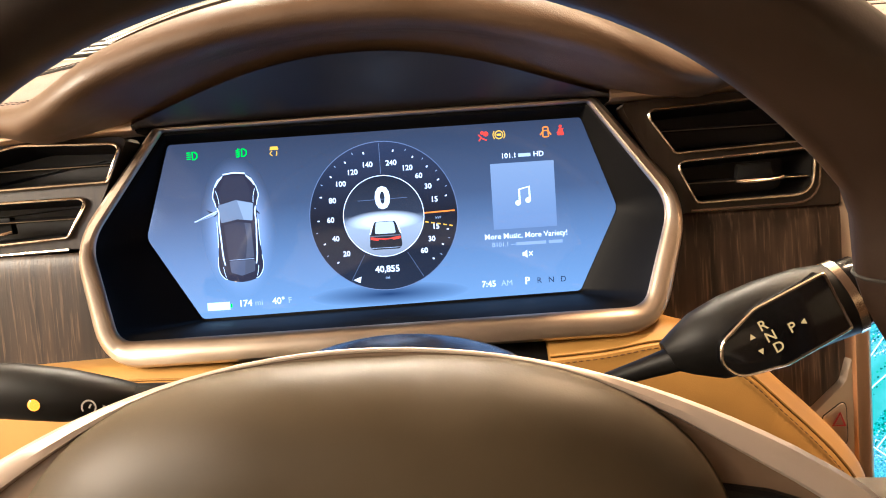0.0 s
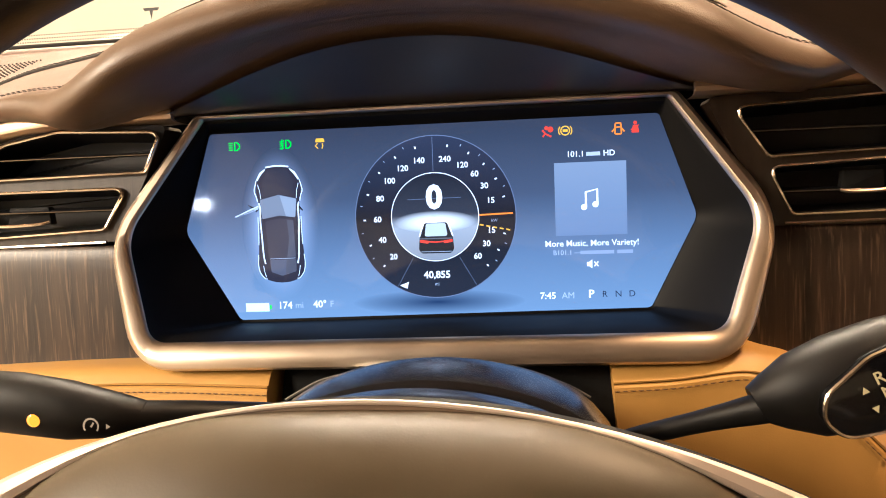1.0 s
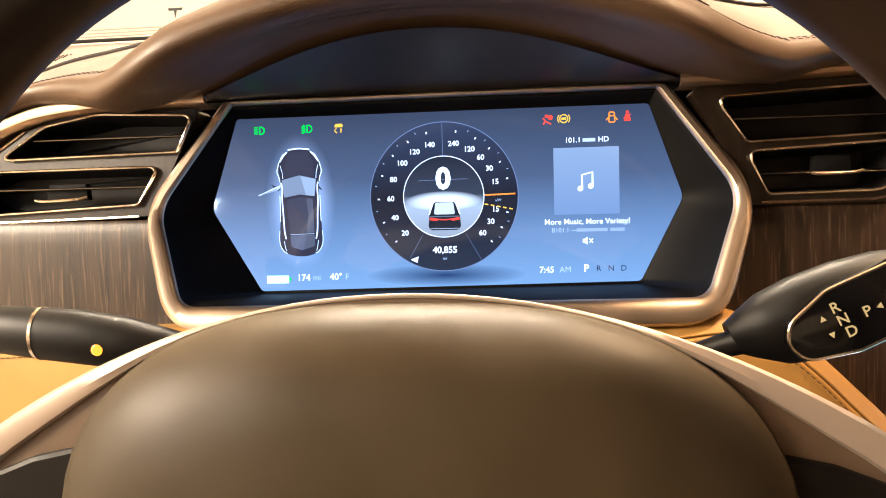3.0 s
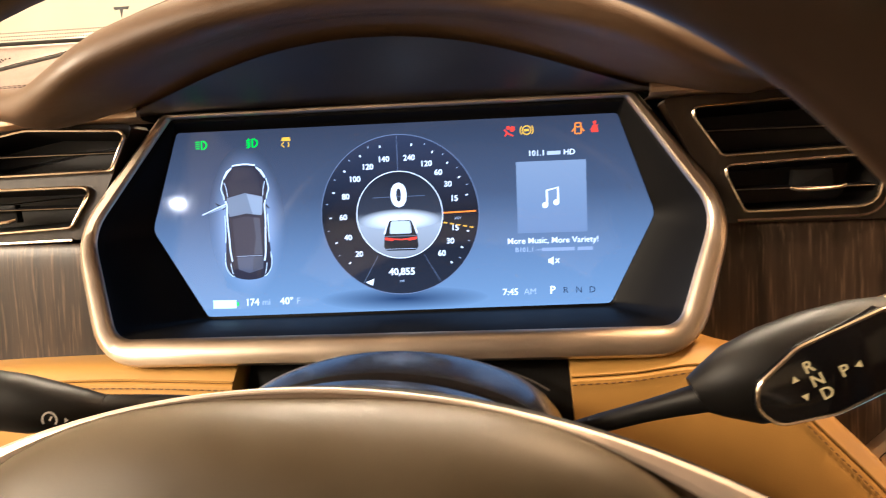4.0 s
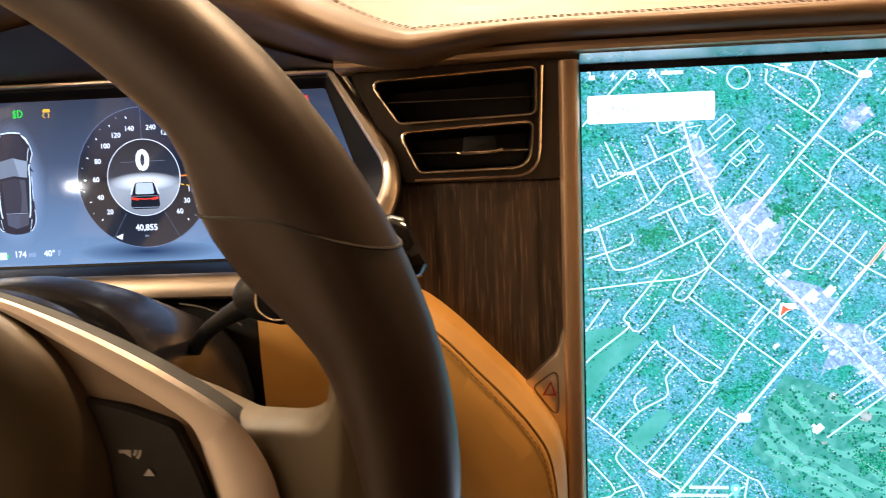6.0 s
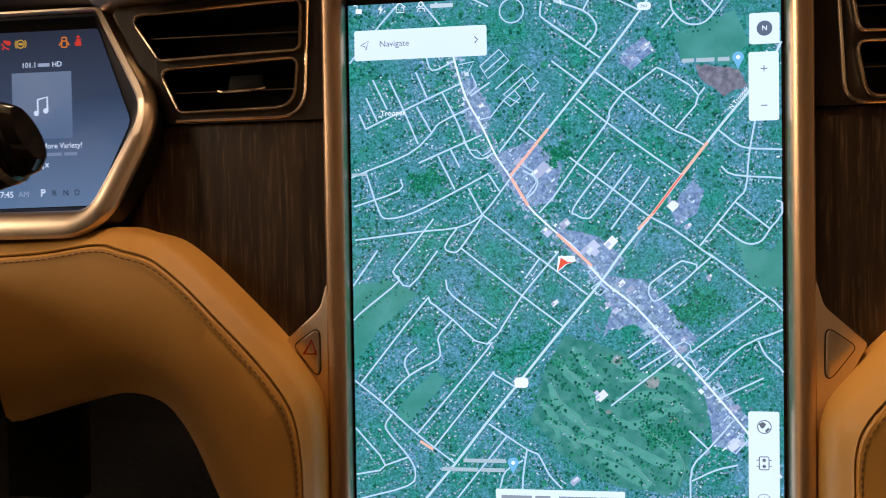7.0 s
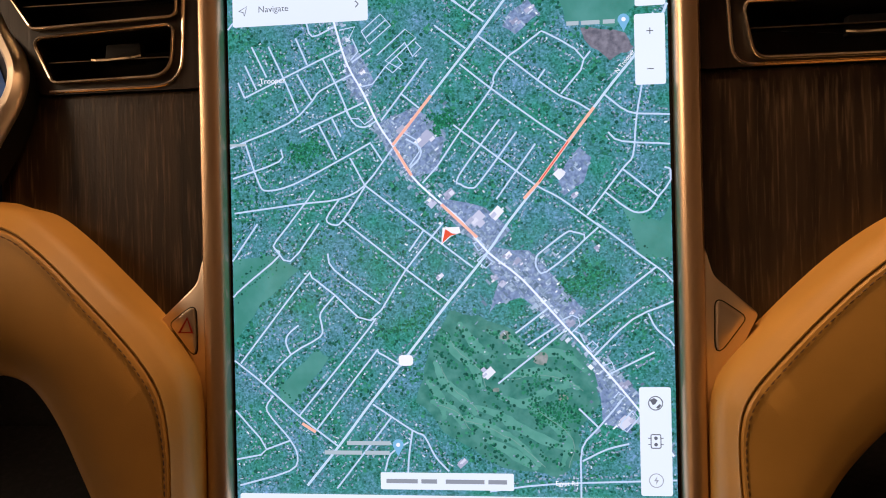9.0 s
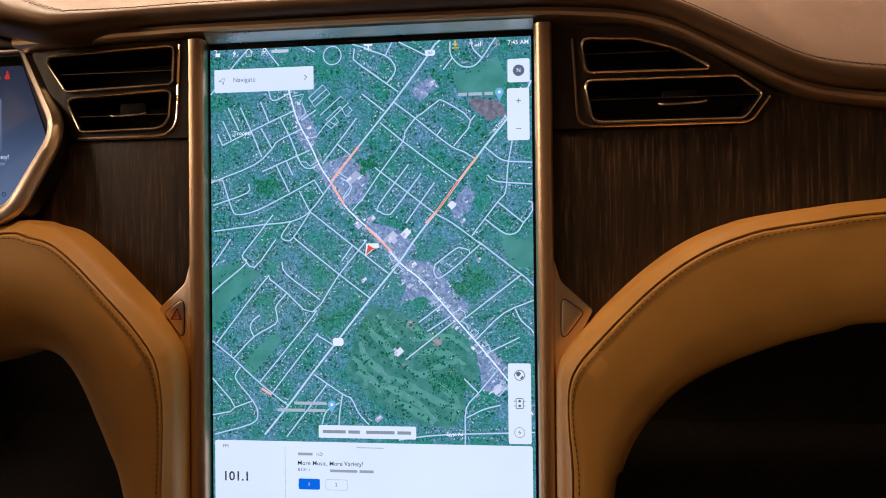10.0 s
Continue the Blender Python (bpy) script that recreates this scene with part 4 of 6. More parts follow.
def rail(x0, x1, y):
    """One upright side of the screen's frame, rounded towards the driver."""
    prof = [(0, 0.02), (0, 0.003), (0.12, 0.0008), (0.35, 0), (0.7, 0.0004), (0.9, 0.002), (1, 0.005), (1, 0.02)]
    return loft([[(x0 + (x1 - x0) * f, y + b, z) for f, b in prof] for z in (0.0595, -0.324)], cap=(True, True))


part("side_rail", rail(0.2735, 0.2852, -0.0285), RAIL, screen, "satin copper-toned side rail")
part("side_rail", rail(0.529, 0.5172, -0.0285), RAIL, screen, "satin copper-toned side rail")
top_prof = [(-0.0172, 0.0579), (-0.0188, 0.0581), (-0.0262, 0.0628), (-0.0262, 0.0638), (-0.012, 0.0642), (-0.012, 0.0579)]
part("top_rail", loft([[(x, y, z) for y, z in top_prof] for x in (0.2856, 0.5168)], cap=(True, True)), BRIGHT_RAIL, screen, "polished strip along the top edge", smooth=False)
part("bottom_rail", box((0.2735, -0.0285, -0.332), (0.529, -0.008, -0.3245)), RAIL, screen)


def sx(u):
    return SX + u / 1000


def sz(v):
    return SZ - v / 1000


def on_screen(pts):
    return [(sx(u), sz(v)) for u, v in pts]


def satellite():
    """Lit aerial picture of a green suburb: lawns, woods, and patches of gardens, trees and sheds."""
    m, nodes, links, b = nodes_of("satellite_ground")
    co = nodes.new("ShaderNodeTexCoord")
    big, mid, small = [nodes.new("ShaderNodeTexNoise") for _ in range(3)]
    mid.inputs["Roughness"].default_value = 0.72
    for n, s, d in ((big, 45, 4), (mid, 330, 8), (small, 900, 3)):
        n.inputs["Scale"].default_value, n.inputs["Detail"].default_value = s, d
        links.new(co.outputs["Object"], n.inputs[0])
    plots = nodes.new("ShaderNodeTexVoronoi")
    plots.inputs["Scale"].default_value = 1150
    links.new(co.outputs["Object"], plots.inputs[0])
    base = ramp_of(nodes, links, big.outputs[0], [(0.36, (0.026, 0.185, 0.13)), (0.5, (0.048, 0.185, 0.185)), (0.66, (0.078, 0.2, 0.25))])
    tree = ramp_of(nodes, links, mid.outputs[0], [(0.36, (0.45, 0.62, 0.55)), (0.5, (0.98, 1.0, 1.0)), (0.6, (1.3, 1.12, 1.25)), (0.7, (1.9, 1.4, 1.9))])
    speck = ramp_of(nodes, links, small.outputs[0], [(0.32, (0.7, 0.82, 0.78)), (0.55, (1.02, 1.02, 1.02)), (0.72, (1.35, 1.18, 1.32))])
    plot = ramp_of(nodes, links, plots.outputs["Color"], [(0.15, (0.45, 0.62, 0.55)), (0.4, (0.85, 0.95, 0.9)), (0.62, (1.05, 1.05, 1.1)), (0.85, (1.6, 1.25, 1.45))])
    out = base
    for extra in (tree, speck, plot):
        mix = nodes.new("ShaderNodeMix")
        mix.data_type, mix.blend_type = "RGBA", "MULTIPLY"
        mix.inputs[0].default_value = 1.0
        links.new(out, mix.inputs[6])
        links.new(extra, mix.inputs[7])
        out = mix.outputs[2]
    b.inputs["Base Color"].default_value = (0.004, 0.004, 0.005, 1)
    b.inputs["Roughness"].default_value = 0.07
    links.new(out, b.inputs["Emission Color"])
    b.inputs["Emission Strength"].default_value = 1.5
    return m


def island_glow(name, stops, strength=1.0):
    """Lit specks, each with its own shade."""
    m, nodes, links, b = nodes_of(name)
    g = nodes.new("ShaderNodeNewGeometry")
    b.inputs["Base Color"].default_value = (0.004, 0.004, 0.005, 1)
    b.inputs["Roughness"].default_value = 0.07
    links.new(ramp_of(nodes, links, g.outputs["Random Per Island"], stops), b.inputs["Emission Color"])
    b.inputs["Emission Strength"].default_value = strength
    return m


def mottled(name, lo, hi, scale, strength=1.0, stretch=(1, 1, 1)):
    m, nodes, links, b = nodes_of(name)
    co = nodes.new("ShaderNodeTexCoord")
    mp = nodes.new("ShaderNodeMapping")
    mp.inputs["Scale"].default_value = stretch
    links.new(co.outputs["Object"], mp.inputs[0])
    n = nodes.new("ShaderNodeTexNoise")
    n.inputs["Scale"].default_value, n.inputs["Detail"].default_value = scale, 5
    links.new(mp.outputs[0], n.inputs[0])
    b.inputs["Base Color"].default_value = (0.004, 0.004, 0.005, 1)
    b.inputs["Roughness"].default_value = 0.07
    links.new(ramp_of(nodes, links, n.outputs[0], [(0.35, lo), (0.65, hi)]), b.inputs["Emission Color"])
    b.inputs["Emission Strength"].default_value = strength
    return m


mapped = part("map", flat_poly(on_screen([(0, 0), (228.6, 0), (228.6, 365.8), (0, 365.8)]), SY), satellite(), screen, "lit satellite map of a suburb", smooth=False)
MAIN_ROAD = [(58.0, 30.1), (64.4, 52.4), (73.1, 68.9), (80.6, 85.2), (87.9, 96.6), (97.6, 112.7), (110.4, 125.6), (123.1, 136.8), (136.4, 153.3), (153.5, 167.4), (174.9, 192.0), (188.4, 207.2), (209.2, 232.6), (227.0, 257.2)]
CROSS_ROAD = [(38.7, 274.1), (55.9, 253.5), (73.0, 231.3), (90.2, 209.9), (115.3, 178.6), (135.6, 154.1), (146.6, 138.7), (163.1, 118.0), (191.3, 81.2), (202.3, 67.4), (213.3, 54.3), (231.0, 30.5)]
NORTH_ROAD = [(88.7, 96.6), (95.9, 87.2), (108.7, 71.6), (123.0, 54.4), (133.4, 41.9), (154.2, 15.3), (166.2, -2.0)]
STREETS = []
STREETS.append([(1.5, 111.3), (26.9, 103.0), (28.1, 96.6)])
STREETS.append([(1.9, 129.8), (38.0, 125.7), (59.1, 123.7), (72.8, 116.9), (87.9, 98.1)])
STREETS.append([(-0.6, 95.1), (32.4, 83.0), (45.4, 72.0), (50.2, 66.5), (67.3, 58.6)])
STREETS.append([(8.5, 92.1), (15.6, 114.0), (20.6, 118.2), (34.5, 115.3), (57.2, 104.6), (76.6, 94.7)])
STREETS.append([(38.2, 88.0), (73.2, 73.7)])
STREETS.append([(8.9, 68.5), (43.4, 53.3), (63.1, 45.0)])
STREETS.append([(5.4, 60.2), (8.9, 68.5)])
STREETS.append([(9.4, 51.3), (15.5, 64.6)])
STREETS.append([(13.3, 41.6), (21.2, 58.2)])
STREETS.append([(22.5, 41.9), (31.2, 61.0), (38.0, 77.5)])
STREETS.append([(37.4, 38.3), (43.4, 52.5)])
STREETS.append([(37.7, 57.2), (45.3, 71.2)])
STREETS.append([(51.6, 49.5), (60.0, 66.8), (66.8, 83.2), (73.3, 86.6), (79.7, 83.5)])
STREETS.append([(48.8, 84.3), (58.0, 103.0)])
STREETS.append([(56.1, 81.3), (60.7, 91.0)])
STREETS.append([(65.3, 102.4), (72.8, 116.9)])
STREETS.append([(76.6, 95.5), (82.3, 104.4)])
STREETS.append([(43.1, 29.5), (46.5, 37.8), (58.0, 33.4)])
STREETS.append([(67.2, 52.5), (77.8, 45.5)])
STREETS.append([(82.2, 83.6), (93.4, 69.5), (107.0, 52.2)])
STREETS.append([(93.4, 70.3), (102.3, 77.8)])
STREETS.append([(60.8, 134.9), (66.5, 139.7), (94.7, 162.1), (115.3, 177.8)])
STREETS.append([(72.8, 116.9), (103.3, 141.1), (128.6, 160.9)])
STREETS.append([(59.1, 123.7), (51.9, 133.9), (56.0, 137.2), (60.8, 134.9), (72.8, 117.7)])
STREETS.append([(41.0, -2.0), (51.2, 13.3)])
STREETS.append([(69.2, -2.4), (77.4, 4.6)])
STREETS.append([(106.0, 3.4), (105.2, 9.9), (107.7, 13.3), (123.0, 24.5)])
STREETS.append([(104.4, -2.4), (118.1, 4.7)])
STREETS.append([(110.9, 15.9), (136.6, 34.8)])
STREETS.append([(112.5, 3.7), (127.8, 9.3), (134.2, 16.0), (134.2, 21.7), (128.6, 28.8)])
STREETS.append([(127.8, 9.3), (132.6, -2.0)])
STREETS.append([(137.5, -2.6), (156.6, 10.5)])
STREETS.append([(111.0, 35.4), (127.0, 48.1)])
STREETS.append([(133.4, 41.9), (148.5, 53.7), (163.4, 66.1), (174.3, 74.4), (182.0, 77.8), (189.7, 82.7)])
STREETS.append([(111.2, 108.2), (123.8, 90.3), (139.7, 69.3), (141.3, 63.0), (148.5, 53.7), (154.0, 49.9), (163.5, 43.0), (168.3, 42.4), (186.9, 56.6), (175.1, 73.6)])
STREETS.append([(123.8, 56.0), (139.7, 69.3), (163.2, 87.5), (178.0, 98.1)])
STREETS.append([(119.9, 87.1), (123.8, 90.3), (142.8, 105.0), (161.5, 119.6), (173.9, 126.8), (193.7, 141.9)])
STREETS.append([(143.6, 85.3), (122.3, 113.2), (123.1, 118.0), (128.6, 120.0), (133.3, 116.6), (152.3, 91.9)])
STREETS.append([(161.6, 98.4), (141.2, 126.2)])
STREETS.append([(190.1, 52.7), (186.9, 56.6)])
STREETS.append([(163.4, 66.1), (167.3, 60.7)])
STREETS.append([(196.8, 75.1), (208.2, 84.0), (220.5, 85.6), (232.7, 86.3)])
STREETS.append([(198.1, 93.9), (205.0, 98.8), (232.4, 101.0)])
STREETS.append([(215.3, 70.2), (212.0, 88.8), (210.2, 105.9), (204.8, 112.7), (186.9, 135.6)])
STREETS.append([(204.8, 112.7), (222.1, 127.0)])
STREETS.append([(196.2, 124.2), (206.0, 132.1), (212.1, 134.9), (218.2, 133.1), (222.8, 126.3), (231.4, 115.7), (225.4, 112.4)])
STREETS.append([(173.3, 1.5), (173.2, 8.0), (174.8, 12.9), (181.0, 18.8), (188.9, 19.2), (195.2, 13.8), (204.7, -0.2)])
STREETS.append([(174.8, 12.9), (168.4, 20.7)])
STREETS.append([(187.5, 0.6), (189.0, 7.1), (195.2, 13.8)])
STREETS.append([(-0.5, 174.4), (10.0, 165.8), (26.2, 152.5), (22.8, 147.7), (30.8, 137.5)])
STREETS.append([(22.8, 147.7), (31.9, 155.8), (47.9, 136.2)])
STREETS.append([(-0.9, 155.3), (14.4, 135.7)])
STREETS.append([(3.6, 209.7), (39.4, 165.3), (43.4, 164.6), (55.7, 174.1), (74.2, 187.5), (93.1, 162.0), (113.6, 137.4)])
STREETS.append([(52.2, 152.1), (55.5, 160.8), (79.7, 179.0)])
STREETS.append([(74.2, 187.5), (74.3, 190.6), (34.9, 237.5)])
STREETS.append([(16.0, 220.6), (31.1, 205.1), (47.1, 195.9), (48.2, 189.7), (47.7, 183.4), (55.7, 174.1)])
STREETS.append([(31.1, 205.1), (28.6, 198.9), (30.1, 194.2), (35.7, 189.6)])
STREETS.append([(0.3, 208.1), (16.0, 220.6), (34.9, 237.5), (55.9, 253.5)])
STREETS.append([(44.6, 244.4), (75.2, 206.0), (78.3, 204.5), (90.3, 211.5)])
STREETS.append([(21.0, 226.8), (17.1, 233.0), (20.4, 239.1), (29.5, 249.8), (33.6, 259.0), (29.0, 266.6), (1.8, 274.5)])
STREETS.append([(0.1, 234.6), (16.7, 255.3), (-0.1, 260.7)])
STREETS.append([(16.7, 255.3), (29.5, 250.6)])
STREETS.append([(74.6, 231.3), (95.2, 244.9), (101.4, 247.9), (106.9, 258.4), (113.9, 265.9)])
STREETS.append([(84.2, 238.2), (54.6, 275.5)])
STREETS.append([(95.2, 244.9), (92.9, 260.0), (92.2, 275.0)])
STREETS.append([(92.9, 251.0), (83.5, 257.1), (80.4, 266.2)])
STREETS.append([(161.3, 155.2), (175.3, 144.6), (179.9, 143.9), (185.2, 147.9), (165.9, 163.7), (161.2, 162.1), (160.5, 158.3), (161.3, 155.2)])
STREETS.append([(185.2, 147.9), (192.2, 141.8)])
STREETS.append([(191.4, 139.5), (210.3, 154.4), (230.4, 169.8)])
STREETS.append([(220.7, 162.1), (181.7, 192.0)])
STREETS.append([(188.4, 207.2), (208.3, 188.4), (229.5, 179.6)])
STREETS.append([(215.9, 185.5), (220.2, 193.8), (229.8, 202.1)])
STREETS.append([(194.3, 216.9), (218.6, 205.0)])
STREETS.append([(149.5, 194.9), (166.5, 182.1)])
STREETS.append([(155.6, 201.0), (171.8, 190.5)])
STREETS.append([(140.2, 220.6), (174.8, 193.5)])
STREETS.append([(201.7, 229.6), (190.3, 243.0), (181.9, 253.4), (181.0, 271.2), (180.9, 278.5)])
STREETS.append([(181.8, 260.1), (193.9, 254.1), (205.2, 251.1)])
STREETS.append([(180.6, 233.4), (190.3, 243.0)])
STREETS.append([(134.7, 276.1), (165.1, 272.0), (229.3, 269.2)])
STREETS.append([(103.3, 141.1), (95.4, 151.9)])
STREETS.append([(30.8, 137.5), (46.0, 118.7)])
STREETS.append([(95.1, 93.5), (102.4, 98.5), (101.6, 104.0), (96.8, 108.7)])
STREETS.append([(111.2, 108.2), (103.2, 116.7)])
LANES = []
LANES.append([(72.7, 36.5), (83.0, 28.0), (88.3, 34.1), (76.8, 43.4), (72.7, 36.5)])
LANES.append([(75.0, 39.9), (85.7, 31.1)])
LANES.append([(80.7, 49.4), (95.8, 36.6), (101.4, 41.3), (85.1, 55.5), (78.1, 64.2), (72.0, 65.5)])
LANES.append([(95.8, 43.3), (85.1, 52.5), (93.4, 57.2)])
LANES.append([(101.1, 43.5), (104.0, 46.5), (99.5, 50.8), (95.8, 44.0)])
LANES.append([(85.1, 55.5), (88.8, 58.9), (94.2, 54.3), (91.2, 50.5)])
LANES.append([(62.7, 76.3), (65.8, 81.6), (70.4, 82.0), (73.4, 85.1), (78.0, 82.2)])
LANES.append([(93.1, 89.7), (100.6, 94.3), (102.0, 100.2), (96.7, 107.5)])
LANES.append([(60.8, 35.3), (69.3, 33.9), (66.1, 40.0)])
LANES.append([(67.7, 40.1), (70.7, 46.9), (66.8, 51.2)])
LANES.append([(173.4, 188.3), (178.2, 186.0), (181.3, 187.5), (182.0, 190.7), (178.1, 194.6)])
LANES.append([(178.9, 193.8), (182.0, 195.4), (184.3, 200.1)])
LANES.append([(185.1, 201.6), (188.2, 199.3), (190.9, 201.9), (187.7, 204.8), (185.1, 201.6)])
LANES.append([(192.8, 211.8), (197.5, 210.2), (199.0, 214.1)])
LANES.append([(198.1, 228.1), (200.5, 225.0), (203.6, 227.3), (199.6, 231.2)])
LANES.append([(201.9, 239.8), (207.4, 234.3), (210.1, 238.1), (204.1, 245.2), (201.1, 242.1), (201.9, 239.8)])
LANES.append([(129.0, 148.5), (132.3, 147.0), (134.7, 150.2), (131.4, 152.5), (129.0, 148.5)])
LANES.append([(130.6, 157.3), (134.6, 154.2), (138.6, 158.2), (135.0, 161.3), (130.6, 157.3)])
STREETS.append([(0.4, 32.0), (18.3, 11.2), (28.6, 0.4)])
JAMS = [[(87.9, 96.6), (95.9, 87.2), (108.7, 71.6)], [(155.2, 126.4), (163.1, 118.0), (178.0, 98.1), (191.3, 81.2)], [(88.7, 97.4), (97.6, 112.7)], [(36.6, 241.4), (43.8, 245.9)], [(112.8, 128.0), (130.9, 145.5)]]
PAVED = []
PAVED.append([(77.3, 85.9), (99.8, 76.9), (115.9, 90.9), (111.2, 110.6), (96.8, 114.2), (85.1, 99.3)])
PAVED.append([(130.9, 150.1), (157.4, 152.8), (185.6, 184.5), (173.3, 194.3), (153.4, 176.6), (139.5, 180.3), (135.6, 186.0), (141.1, 168.8)])
PAVED.append([(172.4, 115.1), (183.4, 100.6), (189.5, 106.2), (185.5, 118.5), (175.4, 125.3)])
PAVED.append([(62.2, 44.1), (68.8, 42.8), (79.6, 63.4), (70.7, 73.6), (64.1, 64.5)])
PAVED.append([(187.6, 207.2), (203.4, 218.4), (210.7, 225.9), (206.7, 245.9), (192.6, 240.8), (191.9, 229.6)])
PAVED.append([(149.3, 31.2), (158.9, 24.4), (165.2, 31.8), (152.5, 41.8), (146.1, 37.5)])
PAVED.append([(111.2, 123.6), (134.9, 130.0), (148.5, 141.9), (135.6, 154.1), (119.1, 137.5)])
DIRT = [(184.7, 39.8), (207.2, 43.8), (211.8, 52.7), (200.1, 57.0), (188.6, 48.7)]
GOLF = [(115.3, 182.4), (130.9, 186.0), (146.4, 191.8), (157.9, 203.3), (174.1, 195.0), (187.6, 210.9), (191.9, 229.6), (180.5, 244.5), (181.1, 259.4), (168.9, 268.3), (142.4, 264.1), (111.5, 244.9), (98.2, 229.8), (103.6, 206.9)]
FIELDS = []
FIELDS.append([(-0.1, 155.3), (22.9, 152.5), (36.1, 159.8), (15.2, 179.2), (0.1, 198.7)])
FIELDS.append([(24.2, 222.2), (44.0, 202.8), (52.1, 206.7), (32.4, 229.9), (26.0, 233.0)])
FIELDS.append([(204.5, 131.3), (223.4, 139.3), (230.5, 124.1), (230.6, 158.4), (211.8, 156.7)])
FIELDS.append([(174.7, 24.2), (206.1, 13.5), (213.6, 29.8), (201.9, 41.3), (178.5, 36.4)])
WOODS = []
WOODS.append([(173.5, 169.2), (185.1, 161.7), (197.2, 164.1), (200.2, 169.5), (188.7, 176.9), (175.7, 176.8)])
WOODS.append([(34.2, 96.0), (46.5, 91.5), (51.4, 98.0), (42.5, 104.2), (34.3, 102.4)])
WOODS.append([(107.9, 82.7), (118.3, 80.6), (120.7, 86.3), (111.1, 90.0)])
WOODS.append([(157.8, 233.4), (173.0, 228.2), (180.5, 237.1), (172.9, 244.6), (161.5, 240.9)])
WOODS.append([(79.9, 195.3), (103.5, 191.6), (111.3, 176.2), (99.6, 183.8)])
HALLS = [(131.0, 135.7, 10.3, 6.7), (141.1, 133.2, 8.7, 6.3), (117.1, 122.6, 7.1, 5.5), (146.5, 155.0, 5.1, 3.6), (151.2, 158.1, 5.1, 3.6), (139.5, 166.5, 4.3, 3.6), (143.4, 169.6, 4.3, 3.6), (104.7, 93.8, 11.9, 6.7), (152.5, 35.4, 5.5, 2.8), (159.7, 29.6, 6.3, 3.2), (173.2, 114.4, 5.5, 6.3), (108.0, 127.5, 5.5, 4.7), (178.7, 184.4, 3.6, 2.4), (204.1, 221.4, 7.1, 3.6), (203.8, 240.7, 9.5, 5.5), (135.5, 215.3, 7.9, 5.5), (120.9, 261.7, 7.1, 4.0), (180.8, 125.4, 4.0, 3.2), (177.9, 190.5, 5.5, 3.2), (92.7, 88.7, 6.3, 4.7), (72.6, 57.5, 4.0, 3.2), (111.3, 165.4, 5.5, 2.8), (191.3, 152.2, 3.2, 3.2)]
rnd = random.Random(7)
LAY = partial(lambda k: SY - 0.00012 * k)


def in_poly(p, poly):
    c = False
    for i in range(len(poly)):
        (xa, ya), (xb, yb) = poly[i - 1], poly[i]
        if (ya > p[1]) != (yb > p[1]) and p[0] < (xb - xa) * (p[1] - ya) / (yb - ya) + xa:
            c = not c
    return c


def seen_uv(p):
    return 0.4 < p[0] < 228.2 and 0.4 < p[1] < 276


def clipped(pts):
    return [(min(228.3, max(0.3, u)), max(0.3, v)) for u, v in pts]


def soft_shape(pts, wob=0.8, n=4):
    """A patch outline with a ragged natural edge."""
    out = []
    for i, a in enumerate(pts):
        b = pts[(i + 1) % len(pts)]
        for j in range(n):
            t = j / n
            out.append((a[0] + (b[0] - a[0]) * t + rnd.uniform(-wob, wob), a[1] + (b[1] - a[1]) * t + rnd.uniform(-wob, wob)))
    return clipped(out)


for g in FIELDS:
    part("lawn_patch", flat_poly(on_screen(soft_shape(g)), LAY(1)), mottled("lawn", (0.055, 0.26, 0.2), (0.095, 0.33, 0.28), 60), mapped, smooth=False)
WOOD_CROWNS = island_glow("wood_crowns", [(0.0, (0.006, 0.085, 0.045)), (0.5, (0.012, 0.17, 0.08)), (1.0, (0.035, 0.3, 0.14))])
FAIRWAY = mottled("fairway", (0.085, 0.32, 0.24), (0.13, 0.39, 0.31), 130)
GREEN_MIX = mottled("golf_green", (0.035, 0.2, 0.15), (0.09, 0.3, 0.245), 160)
part("golf_course", flat_poly(on_screen(soft_shape(GOLF, 1.2)), LAY(1)), GREEN_MIX, mapped, smooth=False)
FAIRWAYS = [[(112, 196), (118, 204), (127, 211), (131, 222)], [(121, 190), (128, 200), (134, 205)], [(108, 210), (112, 220), (122, 228), (128, 236)],
            [(146, 207), (160, 205), (174, 206), (184, 214)], [(144, 217), (158, 215), (170, 217), (180, 223)], [(142, 228), (154, 231), (166, 224), (176, 222)],
            [(118, 238), (128, 240), (140, 246), (150, 252), (160, 262)], [(125, 232), (138, 236), (150, 243), (164, 250), (176, 254)], [(106, 230), (116, 234), (122, 243)],
            [(134, 250), (146, 256), (158, 264)], [(158, 234), (168, 241), (175, 250), (172, 262)], [(104, 220), (110, 228), (112, 238)], [(136, 194), (146, 198), (153, 206)]]
for line in FAIRWAYS:
    path = curve(line, 5)
    left, right = [], []
    for i, p in enumerate(path):
        d = (Vector(path[min(i + 1, len(path) - 1)]) - Vector(path[max(i - 1, 0)])).normalized()
        w = (1.5 + rnd.uniform(0.6, 1.6)) * math.sin(math.pi * (0.12 + 0.76 * i / (len(path) - 1)))
        left.append((p[0] - d.y * w, p[1] + d.x * w))
        right.append((p[0] + d.y * w, p[1] - d.x * w))
    part("fairway", flat_poly(on_screen(left + right[::-1]), LAY(1.5) - rnd.random() * 0.00003), FAIRWAY, mapped, smooth=False)
    for s in (0, -1):
        part("putting_green", flat_poly(on_screen([(path[s][0] + 1.5 * math.cos(a) * rnd.uniform(0.8, 1.2), path[s][1] + 1.3 * math.sin(a)) for a in [math.pi * i / 6 for i in range(12)]]), LAY(2)), FAIRWAY, mapped, smooth=False)
